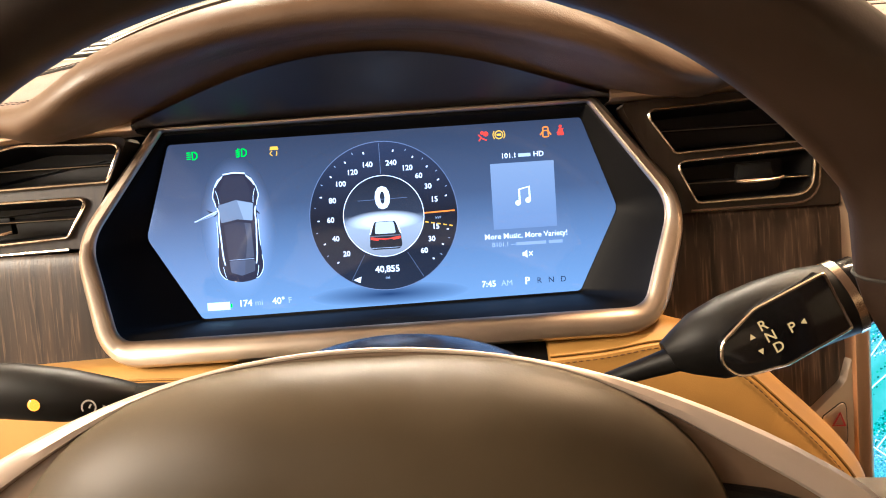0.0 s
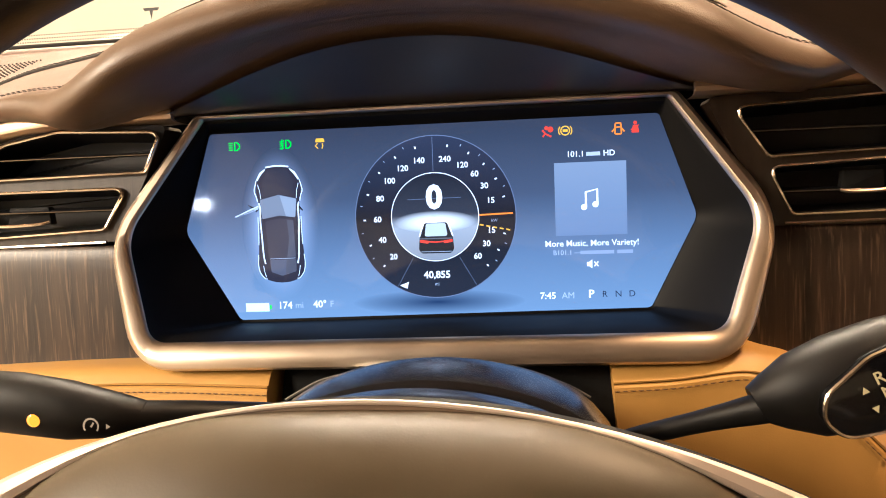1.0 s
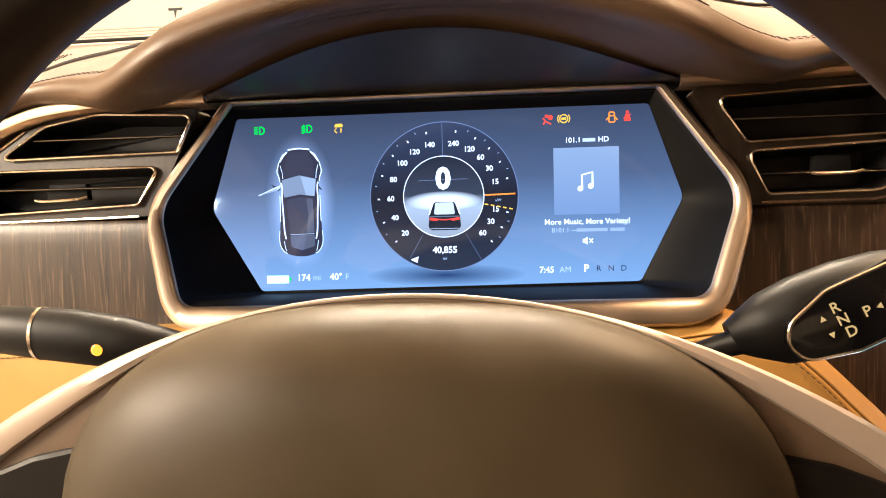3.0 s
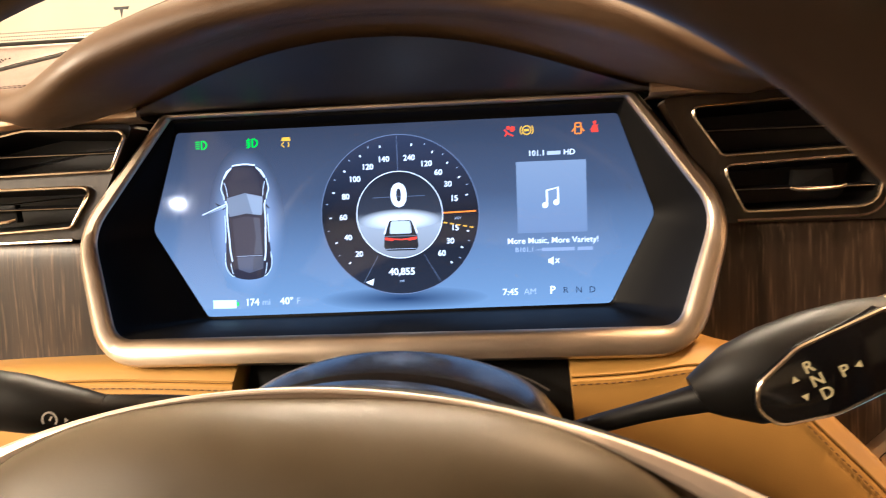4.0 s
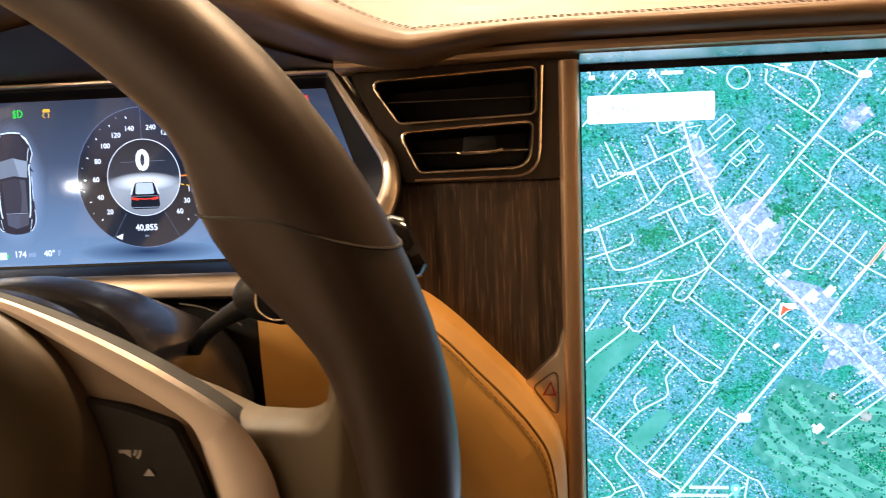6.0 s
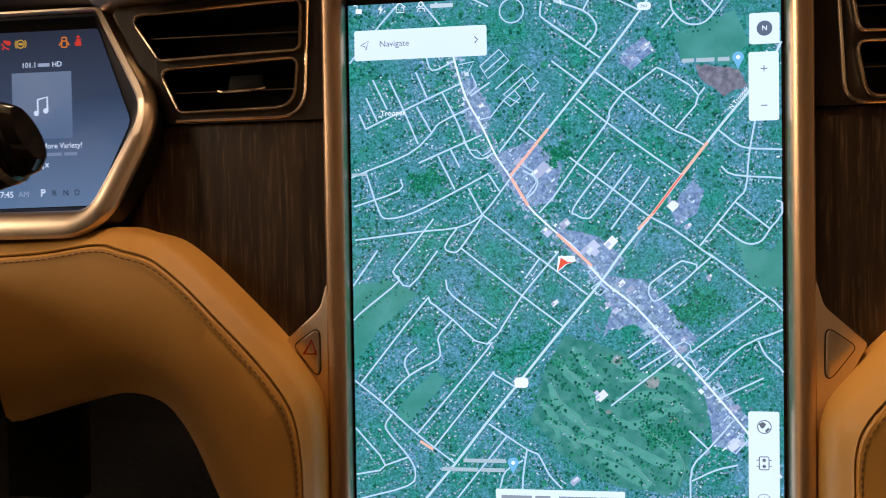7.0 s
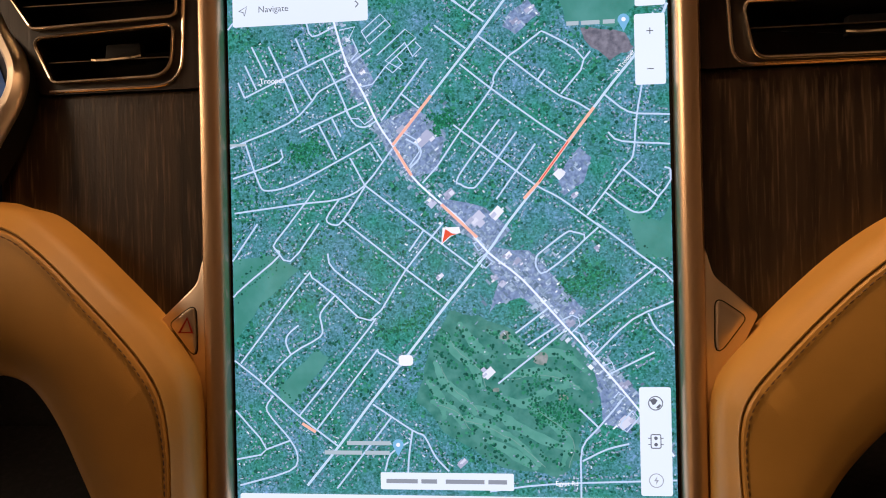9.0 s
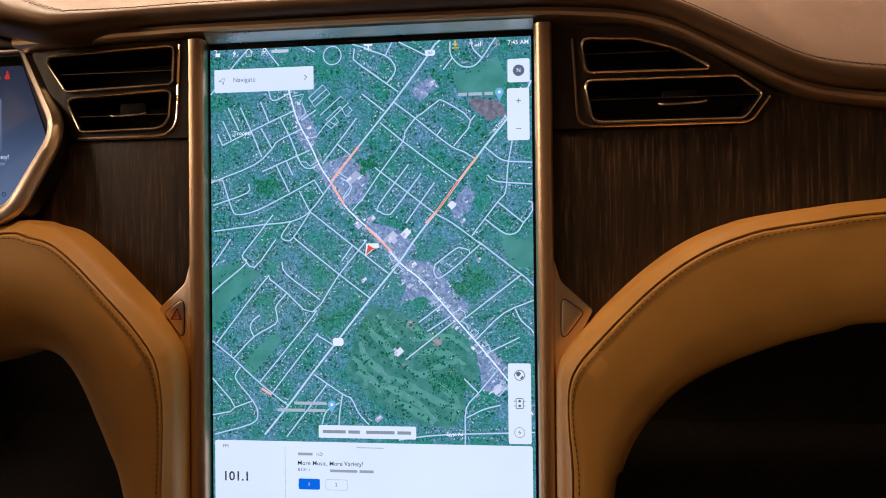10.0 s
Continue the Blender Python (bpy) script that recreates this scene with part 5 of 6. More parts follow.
part("dirt_patch", flat_poly(on_screen(soft_shape(DIRT)), LAY(1)), mottled("dirt", (0.13, 0.13, 0.16), (0.27, 0.26, 0.3), 330), mapped, smooth=False)
SAND = mottled("sandy_ground", (0.16, 0.24, 0.2), (0.36, 0.38, 0.36), 260)
PAVING = mottled("paved_lots", (0.13, 0.2, 0.34), (0.3, 0.41, 0.61), 420)
for g in WOODS:
    us, vs = [p[0] for p in g], [p[1] for p in g]
    wood = bmesh.new()
    for _ in range(900):
        u, v = rnd.uniform(min(us) - 3, max(us) + 3), rnd.uniform(min(vs) - 3, max(vs) + 3)
        near = min((Vector((u, v)) - Vector(p)).length for p in g)
        if in_poly((u, v), g) or near < rnd.uniform(0, 4.5):
            r = rnd.uniform(0.3, 0.7)
            flat_poly(on_screen(clipped([(u + r * math.cos(i * 1.05 + u), v + r * math.sin(i * 1.05 + u)) for i in range(6)])), LAY(2.4) - rnd.random() * 0.00003, bm=wood)
    tagged(part("tree_crown", wood, WOOD_CROWNS, mapped, "crowns of a small wood on the map", smooth=False), kind="stuff")
for g in PAVED:
    part("paved_lot", flat_poly(on_screen(soft_shape(g, 0.35, 3)), LAY(2)), PAVING, mapped, smooth=False)
# bare sandy ground on the golf course
for u, v, r in ((143.9, 196.2, 3.2), (162.1, 208.0, 4.6), (173.0, 228.3, 2.6), (139.0, 224.0, 1.8)):
    part("sand_patch", flat_poly(on_screen([(u + r * rnd.uniform(0.7, 1.1) * math.cos(i * 0.52), v + 0.8 * r * rnd.uniform(0.7, 1.1) * math.sin(i * 0.52)) for i in range(12)]), LAY(2.2)), SAND, mapped, smooth=False)

roads_all = STREETS + [MAIN_ROAD, CROSS_ROAD, NORTH_ROAD]
verts, faces = [], []
# cart paths of the golf course
bm = bmesh.new()
for line in FAIRWAYS[::2]:
    ribbon(on_screen([(u + 3.0 + rnd.uniform(-0.4, 0.4), v + 1.6 + rnd.uniform(-0.4, 0.4)) for u, v in curve(line, 4)]), 0.00028, LAY(3), bm=bm)
tagged(part("cart_path", bm, glowing("cart_paths", (0.22, 0.38, 0.33), 1.0), mapped, "thin paths on the golf course", smooth=False), kind="stuff")


def speck_quad(u, v, w, h, a, y):
    c, s = math.cos(a), math.sin(a)
    k = len(verts)
    for du, dv in ((-w, -h), (w, -h), (w, h), (-w, h)):
        verts.append((sx(u + du * c - dv * s), y, sz(v + du * s + dv * c)))
    faces.append((k, k + 1, k + 2, k + 3))


def speck_part(name, material, label):
    me = bpy.data.meshes.new(name)
    me.from_pydata([tuple(Vector(p) - BASE[mapped]) for p in verts], [], faces)
    me.materials.append(material)
    ob = new(name, me)
    ob.parent = mapped
    verts.clear(), faces.clear()
    return tagged(ob, label, kind="stuff")


def crown(u, v, r, y, n=6):
    k, turn = len(verts), rnd.random()
    for i in range(n):
        a = i * 2 * math.pi / n + turn
        w = r * rnd.uniform(0.8, 1.15)
        verts.append((sx(u + w * math.cos(a)), y, sz(v + w * math.sin(a))))
    faces.append(tuple(range(k, k + n)))


def beside(line, pace, offset):
    """Places on both sides of a street, with the street's heading."""
    for a, b in zip(line, line[1:]):
        d = Vector(b) - Vector(a)
        if d.length < 0.5:
            continue
        n, t = Vector((-d.y, d.x)).normalized(), rnd.uniform(0.2, 0.9)
        while t < d.length:
            for s in (-1, 1):
                q = Vector(a) + d.normalized() * t + n * s * offset()
                if seen_uv(q) and not in_poly(q, GOLF):
                    yield q, math.atan2(d.y, d.x)
            t += pace()


# how near the next street is, by cells of 2 mm
cells = set()
for line in roads_all:
    for a, b in zip(line, line[1:]):
        d = Vector(b) - Vector(a)
        for i in range(int(d.length) + 1):
            q = Vector(a) + d * min(1, i / max(d.length, 0.1))
            cells.add((int(q.x / 2), int(q.y / 2)))
# trees in clumps, and between the houses
for _ in range(13000):
    u, v = rnd.uniform(0.9, 227.5), rnd.uniform(0.9, 275.0)
    if noise.noise(Vector((u * 0.06, v * 0.06, 3.1))) + 0.6 * noise.noise(Vector((u * 0.2, v * 0.2, 8.0))) < 0.12 + rnd.gauss(0, 0.07):
        continue
    if (int(u / 2), int(v / 2)) in cells or in_poly((u, v), GOLF) or any(in_poly((u, v), g) for g in PAVED + FIELDS + [DIRT]):
        continue
    crown(u, v, rnd.uniform(0.5, 1.05), LAY(3) - rnd.random() * 0.00003, 8)
for line in STREETS:
    for q, _ in beside(line, lambda: rnd.uniform(0.8, 2.0), lambda: rnd.choice((rnd.gauss(1.8, 0.3), rnd.gauss(4.4, 0.6)))):
        if not any(in_poly(q, g) for g in PAVED):
            crown(q.x, q.y, rnd.uniform(0.34, 0.75), LAY(3) - rnd.random() * 0.00003)
# belts of trees on the golf course
for _ in range(95):
    cu, cv, ang = rnd.uniform(104, 182), rnd.uniform(192, 264), rnd.uniform(-0.7, 0.9)
    for _ in range(rnd.randint(5, 16)):
        t = rnd.uniform(-7, 7)
        u, v = cu + t * math.cos(ang) + rnd.gauss(0, 0.8), cv + t * math.sin(ang) + rnd.gauss(0, 0.8)
        if not in_poly((u, v), GOLF):
            continue
        r, k = rnd.uniform(0.4, 0.95), len(verts)
        for i in range(7):
            a = i * math.pi / 3.5
            verts.append((sx(u + r * rnd.uniform(0.8, 1.1) * math.cos(a)), LAY(3) - 0.00002, sz(v + r * math.sin(a))))
        faces.append(tuple(range(k, k + 7)))
speck_part("tree_crown", island_glow("map_trees", [(0.0, (0.008, 0.075, 0.052)), (0.4, (0.014, 0.125, 0.08)), (0.75, (0.028, 0.22, 0.12)), (1.0, (0.055, 0.34, 0.18))]), "dark green tree crowns on the map")

# houses along every street, each with a darker half roof, and its drive
for line in roads_all:
    for q, ang in beside(line, lambda: rnd.uniform(1.4, 2.3), lambda: rnd.choice((rnd.gauss(2.7, 0.35), rnd.gauss(2.9, 0.35), rnd.gauss(4.6, 0.6)))):
        if (int(q.x / 2), int(q.y / 2)) in cells or any(in_poly(q, g) for g in FIELDS + WOODS) or rnd.random() < 0.08:
            continue
        w, h, a = rnd.uniform(0.4, 0.85), rnd.uniform(0.3, 0.5), ang + rnd.gauss(0, 0.22) + rnd.choice((0, 0, 1.57))
        speck_quad(q.x, q.y, w, h, a, LAY(4) - rnd.random() * 0.00003)
        speck_quad(q.x - math.sin(a) * h * 0.5, q.y + math.cos(a) * h * 0.5, w * 0.96, h * 0.46, a, LAY(4.4) - rnd.random() * 0.00003)
        for _ in range(rnd.choice((0, 0, 1))):
            speck_quad(q.x + rnd.gauss(0, 0.9), q.y + rnd.gauss(0, 0.9), rnd.uniform(0.12, 0.26), rnd.uniform(0.1, 0.2), ang, LAY(4.4) - rnd.random() * 0.00003)
# sheds and yards further back
for _ in range(1500):
    q = (rnd.uniform(1, 227), rnd.uniform(1, 275))
    if in_poly(q, GOLF) or any(in_poly(q, g) for g in FIELDS + WOODS) or noise.noise(Vector((q[0] * 0.06, q[1] * 0.06, 3.1))) > 0.15:
        continue
    w = rnd.uniform(0.14, 0.32)
    speck_quad(*q, w, w * rnd.uniform(0.5, 1), rnd.uniform(0, 3), LAY(4) - rnd.random() * 0.00003)
# lanes, parked rows and flat roofs on the paved ground
for g in PAVED:
    us, vs = [p[0] for p in g], [p[1] for p in g]
    for _ in range(int((max(us) - min(us)) * (max(vs) - min(vs)) * 0.26)):
        q = (rnd.uniform(min(us) - 1.5, max(us) + 1.5), rnd.uniform(min(vs) - 1.5, max(vs) + 1.5))
        if in_poly(q, g) or rnd.random() < 0.12:
            w = rnd.choice((0.3, 0.45, 0.7, 1.1, 1.7))
            speck_quad(*q, w, rnd.uniform(0.2, 0.75), radians(rnd.choice((50, -40))) + rnd.uniform(-0.1, 0.1), LAY(4) - rnd.random() * 0.00003)
# shops and yards crowded along the main road
for a, b in zip(MAIN_ROAD, MAIN_ROAD[1:]):
    d = Vector(b) - Vector(a)
    n = Vector((-d.y, d.x)).normalized()
    for _ in range(int(d.length * 3.4)):
        q = Vector(a) + d * rnd.random() + n * rnd.gauss(0, 2.9)
        if seen_uv(q):
            w = rnd.choice((0.3, 0.4, 0.6, 0.9, 1.3))
            speck_quad(q.x, q.y, w, w * rnd.uniform(0.35, 0.9), math.atan2(d.y, d.x) + rnd.choice((0, 1.57)) + rnd.uniform(-0.1, 0.1), LAY(4) - rnd.random() * 0.00003)
# bunkers
for line in FAIRWAYS:
    for s in (0, -1, len(line) // 2):
        for _ in range(2):
            u, v = line[s][0] + rnd.uniform(-3, 3), line[s][1] + rnd.uniform(-2.5, 2.5)
            if in_poly((u, v), GOLF):
                speck_quad(u, v, rnd.uniform(0.3, 0.6), rnd.uniform(0.2, 0.4), rnd.uniform(0, 3), LAY(4))
speck_part("house_roof", island_glow("map_roofs", [(0.0, (0.11, 0.18, 0.25)), (0.45, (0.24, 0.34, 0.45)), (0.93, (0.42, 0.54, 0.66)), (1.0, (0.9, 0.97, 1.0))], 1.05), "pale roofs of houses on the map")
for u, v, w, h in HALLS:
    a = radians(-40) + rnd.uniform(-0.12, 0.12)
    speck_quad(u, v, w * 0.38, h * 0.36, a, LAY(5))
    for _ in range(3):
        speck_quad(u + rnd.uniform(-0.45, 0.45) * w, v + rnd.uniform(-0.45, 0.45) * h, w * rnd.uniform(0.1, 0.22), h * rnd.uniform(0.1, 0.22), a, LAY(5.5) - rnd.random() * 0.00003)
speck_part("hall_roof", island_glow("hall_roofs", [(0.0, (0.3, 0.33, 0.45)), (0.5, (0.55, 0.58, 0.72)), (1.0, (0.95, 0.97, 1.0))]), "white flat roofs of shops on the map")

LINE, LINE2 = glowing("street_lines", (0.56, 0.7, 0.88), 1.05), glowing("main_road_lines", (0.76, 0.84, 1.0), 1.15)
bm = bmesh.new()
for line in STREETS:
    ribbon(on_screen(clipped(curve(line, 3) if len(line) > 2 else line)), 0.00088, LAY(7), bm=bm)
for line in LANES:
    ribbon(on_screen(line), 0.00065, LAY(7), bm=bm)
ribbon(on_screen(circle(90.0, 7.6, 6.4, 28)), 0.0007, LAY(7), bm=bm, closed=True)
tagged(part("street", bm, LINE, mapped, "thin pale street lines", smooth=False), kind="stuff")
LINE3 = glowing("cross_road_lines", (0.58, 0.74, 0.9), 1.05)
for line, w, paint in ((MAIN_ROAD, 1.05, LINE2), (CROSS_ROAD, 1.3, LINE3), (NORTH_ROAD, 1.15, LINE3)):
    part("main_road", ribbon(on_screen(clipped(curve(line, 3))), w / 1000, LAY(8)), paint, mapped, "broad pale road line", smooth=False)
JAM, JAM2 = glowing("orange_traffic", (1.0, 0.5, 0.36), 1.05), glowing("red_traffic", (0.85, 0.12, 0.1), 1.0)
for line in JAMS:
    part("traffic_line", ribbon(on_screen(line), 0.0015, LAY(9)), JAM, mapped, "orange traffic line", smooth=False)
part("traffic_line", ribbon(on_screen(JAMS[1][1:3]), 0.0006, LAY(10)), JAM2, mapped, "red traffic line", smooth=False)

WHITE, PANEL, GREYT, DARKT = glowing("ui_white", (0.95, 0.96, 1.0), 1.0), mottled("ui_panel", (0.74, 0.82, 0.88), (0.8, 0.88, 0.95), 8, 1.1), glowing("ui_grey", (0.14, 0.15, 0.17)), glowing("ui_dark", (0.03, 0.035, 0.045))


def card(u0, v0, u1, v1, r=1.3, k=11):
    return part("card", flat_poly(on_screen(rounded([(u0, v0), (u1, v0), (u1, v1), (u0, v1)], r, 4)), LAY(k)), PANEL, screen, "pale panel of the menu", smooth=False)


def stroke(pts, w, material, k=13, closed=False, name="icon"):
    return part(name, ribbon(on_screen(pts), w / 1000, LAY(k), closed=closed), material, screen, smooth=False)


def word(body, h, u, v, material, align="CENTER", bold=0.0, turn=None, k=13):
    return lettering(body, h / 1000, sx(u), LAY(k), sz(v), material, screen, align, bold, turn)


def bar(u0, u1, v, h, material, k=13):
    """Writing left as a plain bar."""
    return part("writing_bar", flat_poly(on_screen([(u0, v - h / 2), (u1, v - h / 2), (u1, v + h / 2), (u0, v + h / 2)]), LAY(k)), material, screen, smooth=False)


card(3.5, 14.5, 76.5, 31.0)
word("Navigate", 3.4, 17.5, 22.4, GREYT, "LEFT")
stroke([(7.0, 22.8), (11.5, 20.2), (10.0, 25.2), (9.4, 23.3)], 0.5, GREYT, closed=True)
stroke([(70.0, 20.6), (71.6, 22.3), (70.0, 24.0)], 0.6, GREYT)
card(212.5, 15.5, 227.5, 31.5)
part("icon", flat_poly(on_screen(circle(220, 23.5, 3.9, 24)), LAY(12)), glowing("compass_slate", (0.13, 0.16, 0.21)), screen, smooth=False)
word("N", 2.6, 220, 23.5, WHITE, bold=0.02)
card(212.0, 35.5, 227.0, 71.0)
stroke([(218.0, 44.2), (221.2, 44.2)], 0.45, GREYT)
stroke([(219.6, 42.6), (219.6, 45.8)], 0.45, GREYT)
stroke([(218.0, 63.2), (221.2, 63.2)], 0.45, GREYT)
card(210.5, 222.5, 226.0, 277.0)
stroke(circle(218.4, 230.5, 3.4, 24), 0.5, GREYT, closed=True)
part("icon", flat_poly(on_screen([(215.6, 229.0), (217.6, 227.8), (219.4, 229.0), (218.2, 231.0), (217.0, 231.4)]), LAY(13)), GREYT, screen, smooth=False)
part("icon", flat_poly(on_screen([(218.6, 232.6), (220.4, 230.8), (221.2, 231.8), (219.6, 233.4)]), LAY(13)), GREYT, screen, smooth=False)
stroke(rounded([(215.8, 246.2), (220.6, 246.2), (220.6, 253.0), (215.8, 253.0)], 0.8, 3), 0.5, GREYT, closed=True)
for v in (248.0, 251.2):
    part("icon", flat_poly(on_screen(circle(218.2, v, 0.9, 14)), LAY(13)), GREYT, screen, smooth=False)
    stroke([(214.4, v), (215.8, v)], 0.4, GREYT)
    stroke([(220.6, v), (222.0, v)], 0.4, GREYT)
PALE = glowing("ui_pale_grey", (0.38, 0.4, 0.43))
stroke(circle(218.0, 269.2, 3.4, 24), 0.45, PALE, closed=True)
part("icon", flat_poly(on_screen([(218.5, 267.0), (216.8, 269.5), (218.0, 269.5), (217.6, 271.4), (219.3, 268.9), (218.1, 268.9)]), LAY(13)), PALE, screen, smooth=False)
# top row
stroke([(3.6, 1.0), (3.6, 0.6), (4.6, 0.4), (5.4, 0.9), (5.4, 2.6)], 0.45, WHITE)
bar(4.6, 8.0, 3.9, 2.6, WHITE)
part("icon", flat_poly(on_screen([(19.4, 0.6), (17.0, 3.6), (18.4, 3.6), (17.6, 6.2), (20.2, 2.9), (18.7, 2.9)]), LAY(13)), WHITE, screen, smooth=False)
stroke([(26.4, 2.9), (29.4, 0.5), (32.4, 2.9)], 0.5, WHITE)
stroke([(27.3, 2.6), (27.3, 5.6), (31.5, 5.6), (31.5, 2.6)], 0.5, WHITE)
stroke(circle(41.0, 1.7, 1.2, 16), 0.5, WHITE, closed=True)
stroke([(38.9, 5.8), (39.3, 4.2), (41.0, 3.7), (42.7, 4.2), (43.1, 5.8)], 0.5, WHITE)
bar(46.0, 58.5, 3.0, 2.2, glowing("top_row_word", (0.6, 0.68, 0.7), 1.0))
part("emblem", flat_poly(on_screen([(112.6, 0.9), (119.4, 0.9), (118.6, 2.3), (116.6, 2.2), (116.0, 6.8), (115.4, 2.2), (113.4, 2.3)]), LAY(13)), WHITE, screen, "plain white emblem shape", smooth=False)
YEL = glowing("ui_yellow", (0.95, 0.6, 0.03))
stroke([(177.0, 1.2), (177.0, 4.6)], 0.7, YEL)
part("icon", flat_poly(on_screen([(175.3, 3.4), (178.7, 3.4), (177.0, 5.4)]), LAY(13)), YEL, screen, smooth=False)
stroke([(174.6, 6.4), (179.4, 6.4)], 0.6, YEL)
word("3G", 1.9, 187.6, 3.7, WHITE)
for i in range(5):
    bar(190.2 + i * 1.25, 190.2 + i * 1.25 + 0.8, 5.9 - (0.8 + i * 0.8) / 2, 0.8 + i * 0.8, WHITE if i < 4 else PALE)
stroke([(203.6, 2.6), (206.6, 5.6), (205.1, 6.9), (205.1, 1.0), (206.6, 2.4), (203.6, 5.4)], 0.4, PALE)
word("7:45 AM", 3.0, 220.0, 4.4, WHITE, bold=0.01)
# names on the map
word("Trooper", 2.9, 24.5, 60.4, WHITE, bold=0.012)
word("Egypt Rd", 2.3, 173.8, 271.3, WHITE, bold=0.02)
word("N Trooper", 2.2, 207.0, 59.0, WHITE, bold=0.02, turn=Matrix.Rotation(radians(-51), 4, "Y"))
SOFT = glowing("map_words", (0.46, 0.56, 0.58), 1.0)
for u0, u1, v in ((178.5, 184.6, 38.5), (185.8, 195.0, 38.5), (196.6, 202.5, 38.5), (60.5, 83.5, 251.4), (48.5, 68.5, 256.4), (70.0, 83.0, 256.4)):
    bar(u0, u1, v, 2.1, SOFT)
bar(0.6, 9.5, 93.6, 1.3, SOFT)
PIN = glowing("blue_pin", (0.2, 0.5, 0.72))
for u, v in ((206.8, 39.0), (87.6, 253.4)):
    part("pin", flat_poly(on_screen([(u + 2.9 * math.cos(a), v - 1.2 - 2.9 * math.sin(a)) for a in [radians(-40 + 260 * i / 16) for i in range(17)]] + [(u, v + 4.8)]), LAY(12)), PIN, screen, "blue map pin", smooth=False)
    part("icon", flat_poly(on_screen(circle(u, v - 1.2, 1.1, 14)), LAY(13)), WHITE, screen, smooth=False)
part("road_shield", flat_poly(on_screen(rounded([(155.9, 6.8), (163.0, 6.8), (163.0, 11.0), (155.9, 11.0)], 2.0, 4)), LAY(12)), PANEL, screen, smooth=False)
word("363", 1.7, 159.4, 8.9, GREYT)
part("road_shield", flat_poly(on_screen(rounded([(88.8, 205.6), (96.4, 205.6), (96.4, 211.2), (88.8, 211.2)], 2.2, 4)), LAY(12)), WHITE, screen, smooth=False)
part("car_marker", flat_poly(on_screen([(121.8, 139.8), (113.2, 140.0), (112.4, 149.0), (117.6, 144.6), (122.6, 142.8)]), LAY(12)), WHITE, screen, smooth=False)
part("car_marker", flat_poly(on_screen([(118.2, 143.2), (114.6, 140.8), (113.0, 148.0), (117.0, 144.4), (121.0, 143.4)]), LAY(13)), glowing("marker_red", (0.85, 0.1, 0.04)), screen, "red position arrow", smooth=False)
card(78.0, 266.6, 147.0, 275.4, 0.8)
for u0, u1 in ((81.0, 97.5), (99.3, 107.5), (112.0, 132.0), (134.0, 143.5)):
    bar(u0, u1, 271.0, 2.2, glowing("card_word", (0.3, 0.33, 0.36)))
# radio panel
part("radio_panel", flat_poly(on_screen(rounded([(2.0, 278.4), (226.6, 278.4), (226.6, 365), (2.0, 365)], [1.5, 1.5, 0.2, 0.2], 3)), LAY(11)), PANEL, screen, "pale radio panel", smooth=False)
word("FM", 2.5, 10.0, 282.6, GREYT)
word("101.1", 6.6, 17.8, 304.0, DARKT, bold=0.02)
stroke([(53.6, 282.5), (53.6, 330)], 0.25, PALE)
bar(105.0, 124.5, 281.8, 0.5, PALE)
bar(63.0, 73.5, 287.0, 1.9, PALE)
word("HD", 2.3, 78.6, 287.0, GREYT)
word("More Music, More Variety!", 3.1, 62.6, 293.4, DARKT, "LEFT", bold=0.004)
word("B101.1", 2.4, 62.6, 298.0, GREYT, "LEFT")
bar(86.0, 105.5, 298.3, 1.9, PALE)
bar(107.0, 117.0, 298.3, 1.9, PALE)
part("key", flat_poly(on_screen(rounded([(63.2, 304.2), (78.6, 304.2), (78.6, 311.8), (63.2, 311.8)], 1.2, 3)), LAY(12)), glowing("ui_blue", (0.01, 0.16, 0.72)), screen, "blue preset key", smooth=False)
word("1", 2.6, 70.8, 308.0, WHITE)
stroke(rounded([(82.8, 304.4), (98.2, 304.4), (98.2, 311.6), (82.8, 311.6)], 1.2, 3), 0.25, PALE, closed=True)
word("2", 2.6, 90.4, 308.0, GREYT)



# ---- buttons beside the screen ----
def side_button(mirror, label, symbol):
    f = (lambda x: x) if not mirror else (lambda x: 0.8025 - x)
    b = thing("hazard_button" if symbol else "glovebox_button", (f(0.265), -0.02, -0.175), label, "button")
    plate = rounded([(f(0.2745), -0.095), (f(0.2695), -0.1135), (f(0.2485), -0.1325), (f(0.2715), -0.178), (f(0.2745), -0.21)], [0.002, 0.012, 0.003, 0.02, 0.002], 5)
    part("plate", slab(plate, -0.0255, -0.008, 0.0008), SATIN, b, "satin metal corner plate")
    key = rounded([(f(0.269), -0.1235), (f(0.2545), -0.134), (f(0.2695), -0.154)], 0.003, 5)
    part("gap", slab(inset(key, -0.0006), -0.0257, -0.02, 0.0002), BLACK, b, "dark gap round the key")
    part("key", slab(key, -0.0266, -0.02, 0.0008), SATIN, b, "matte metal key")
    if symbol:
        part("symbol", ribbon([(f(0.265), -0.131), (f(0.2605), -0.1385), (f(0.2675), -0.1385)], 0.0017, -0.0272, closed=True), RED_PRINT, b, "dull red triangle")
    return b


RED_PRINT = surface("red_print", (0.3, 0.012, 0.012), 0.5, 0, 0.1, 200, 0.0)
side_button(False, "metal hazard key with a red triangle beside the touchscreen", True)
side_button(True, "plain metal glovebox key beside the touchscreen", False)

# ---- steering column ----
PIPING = surface("grey_piping", (0.1, 0.088, 0.075), 0.5, 0, 0.3, 900, 0.5)
CX = 0.0185
column = thing("steering_column", (CX, -0.05, -0.16), "satin black steering column shroud behind the wheel", "steering column")


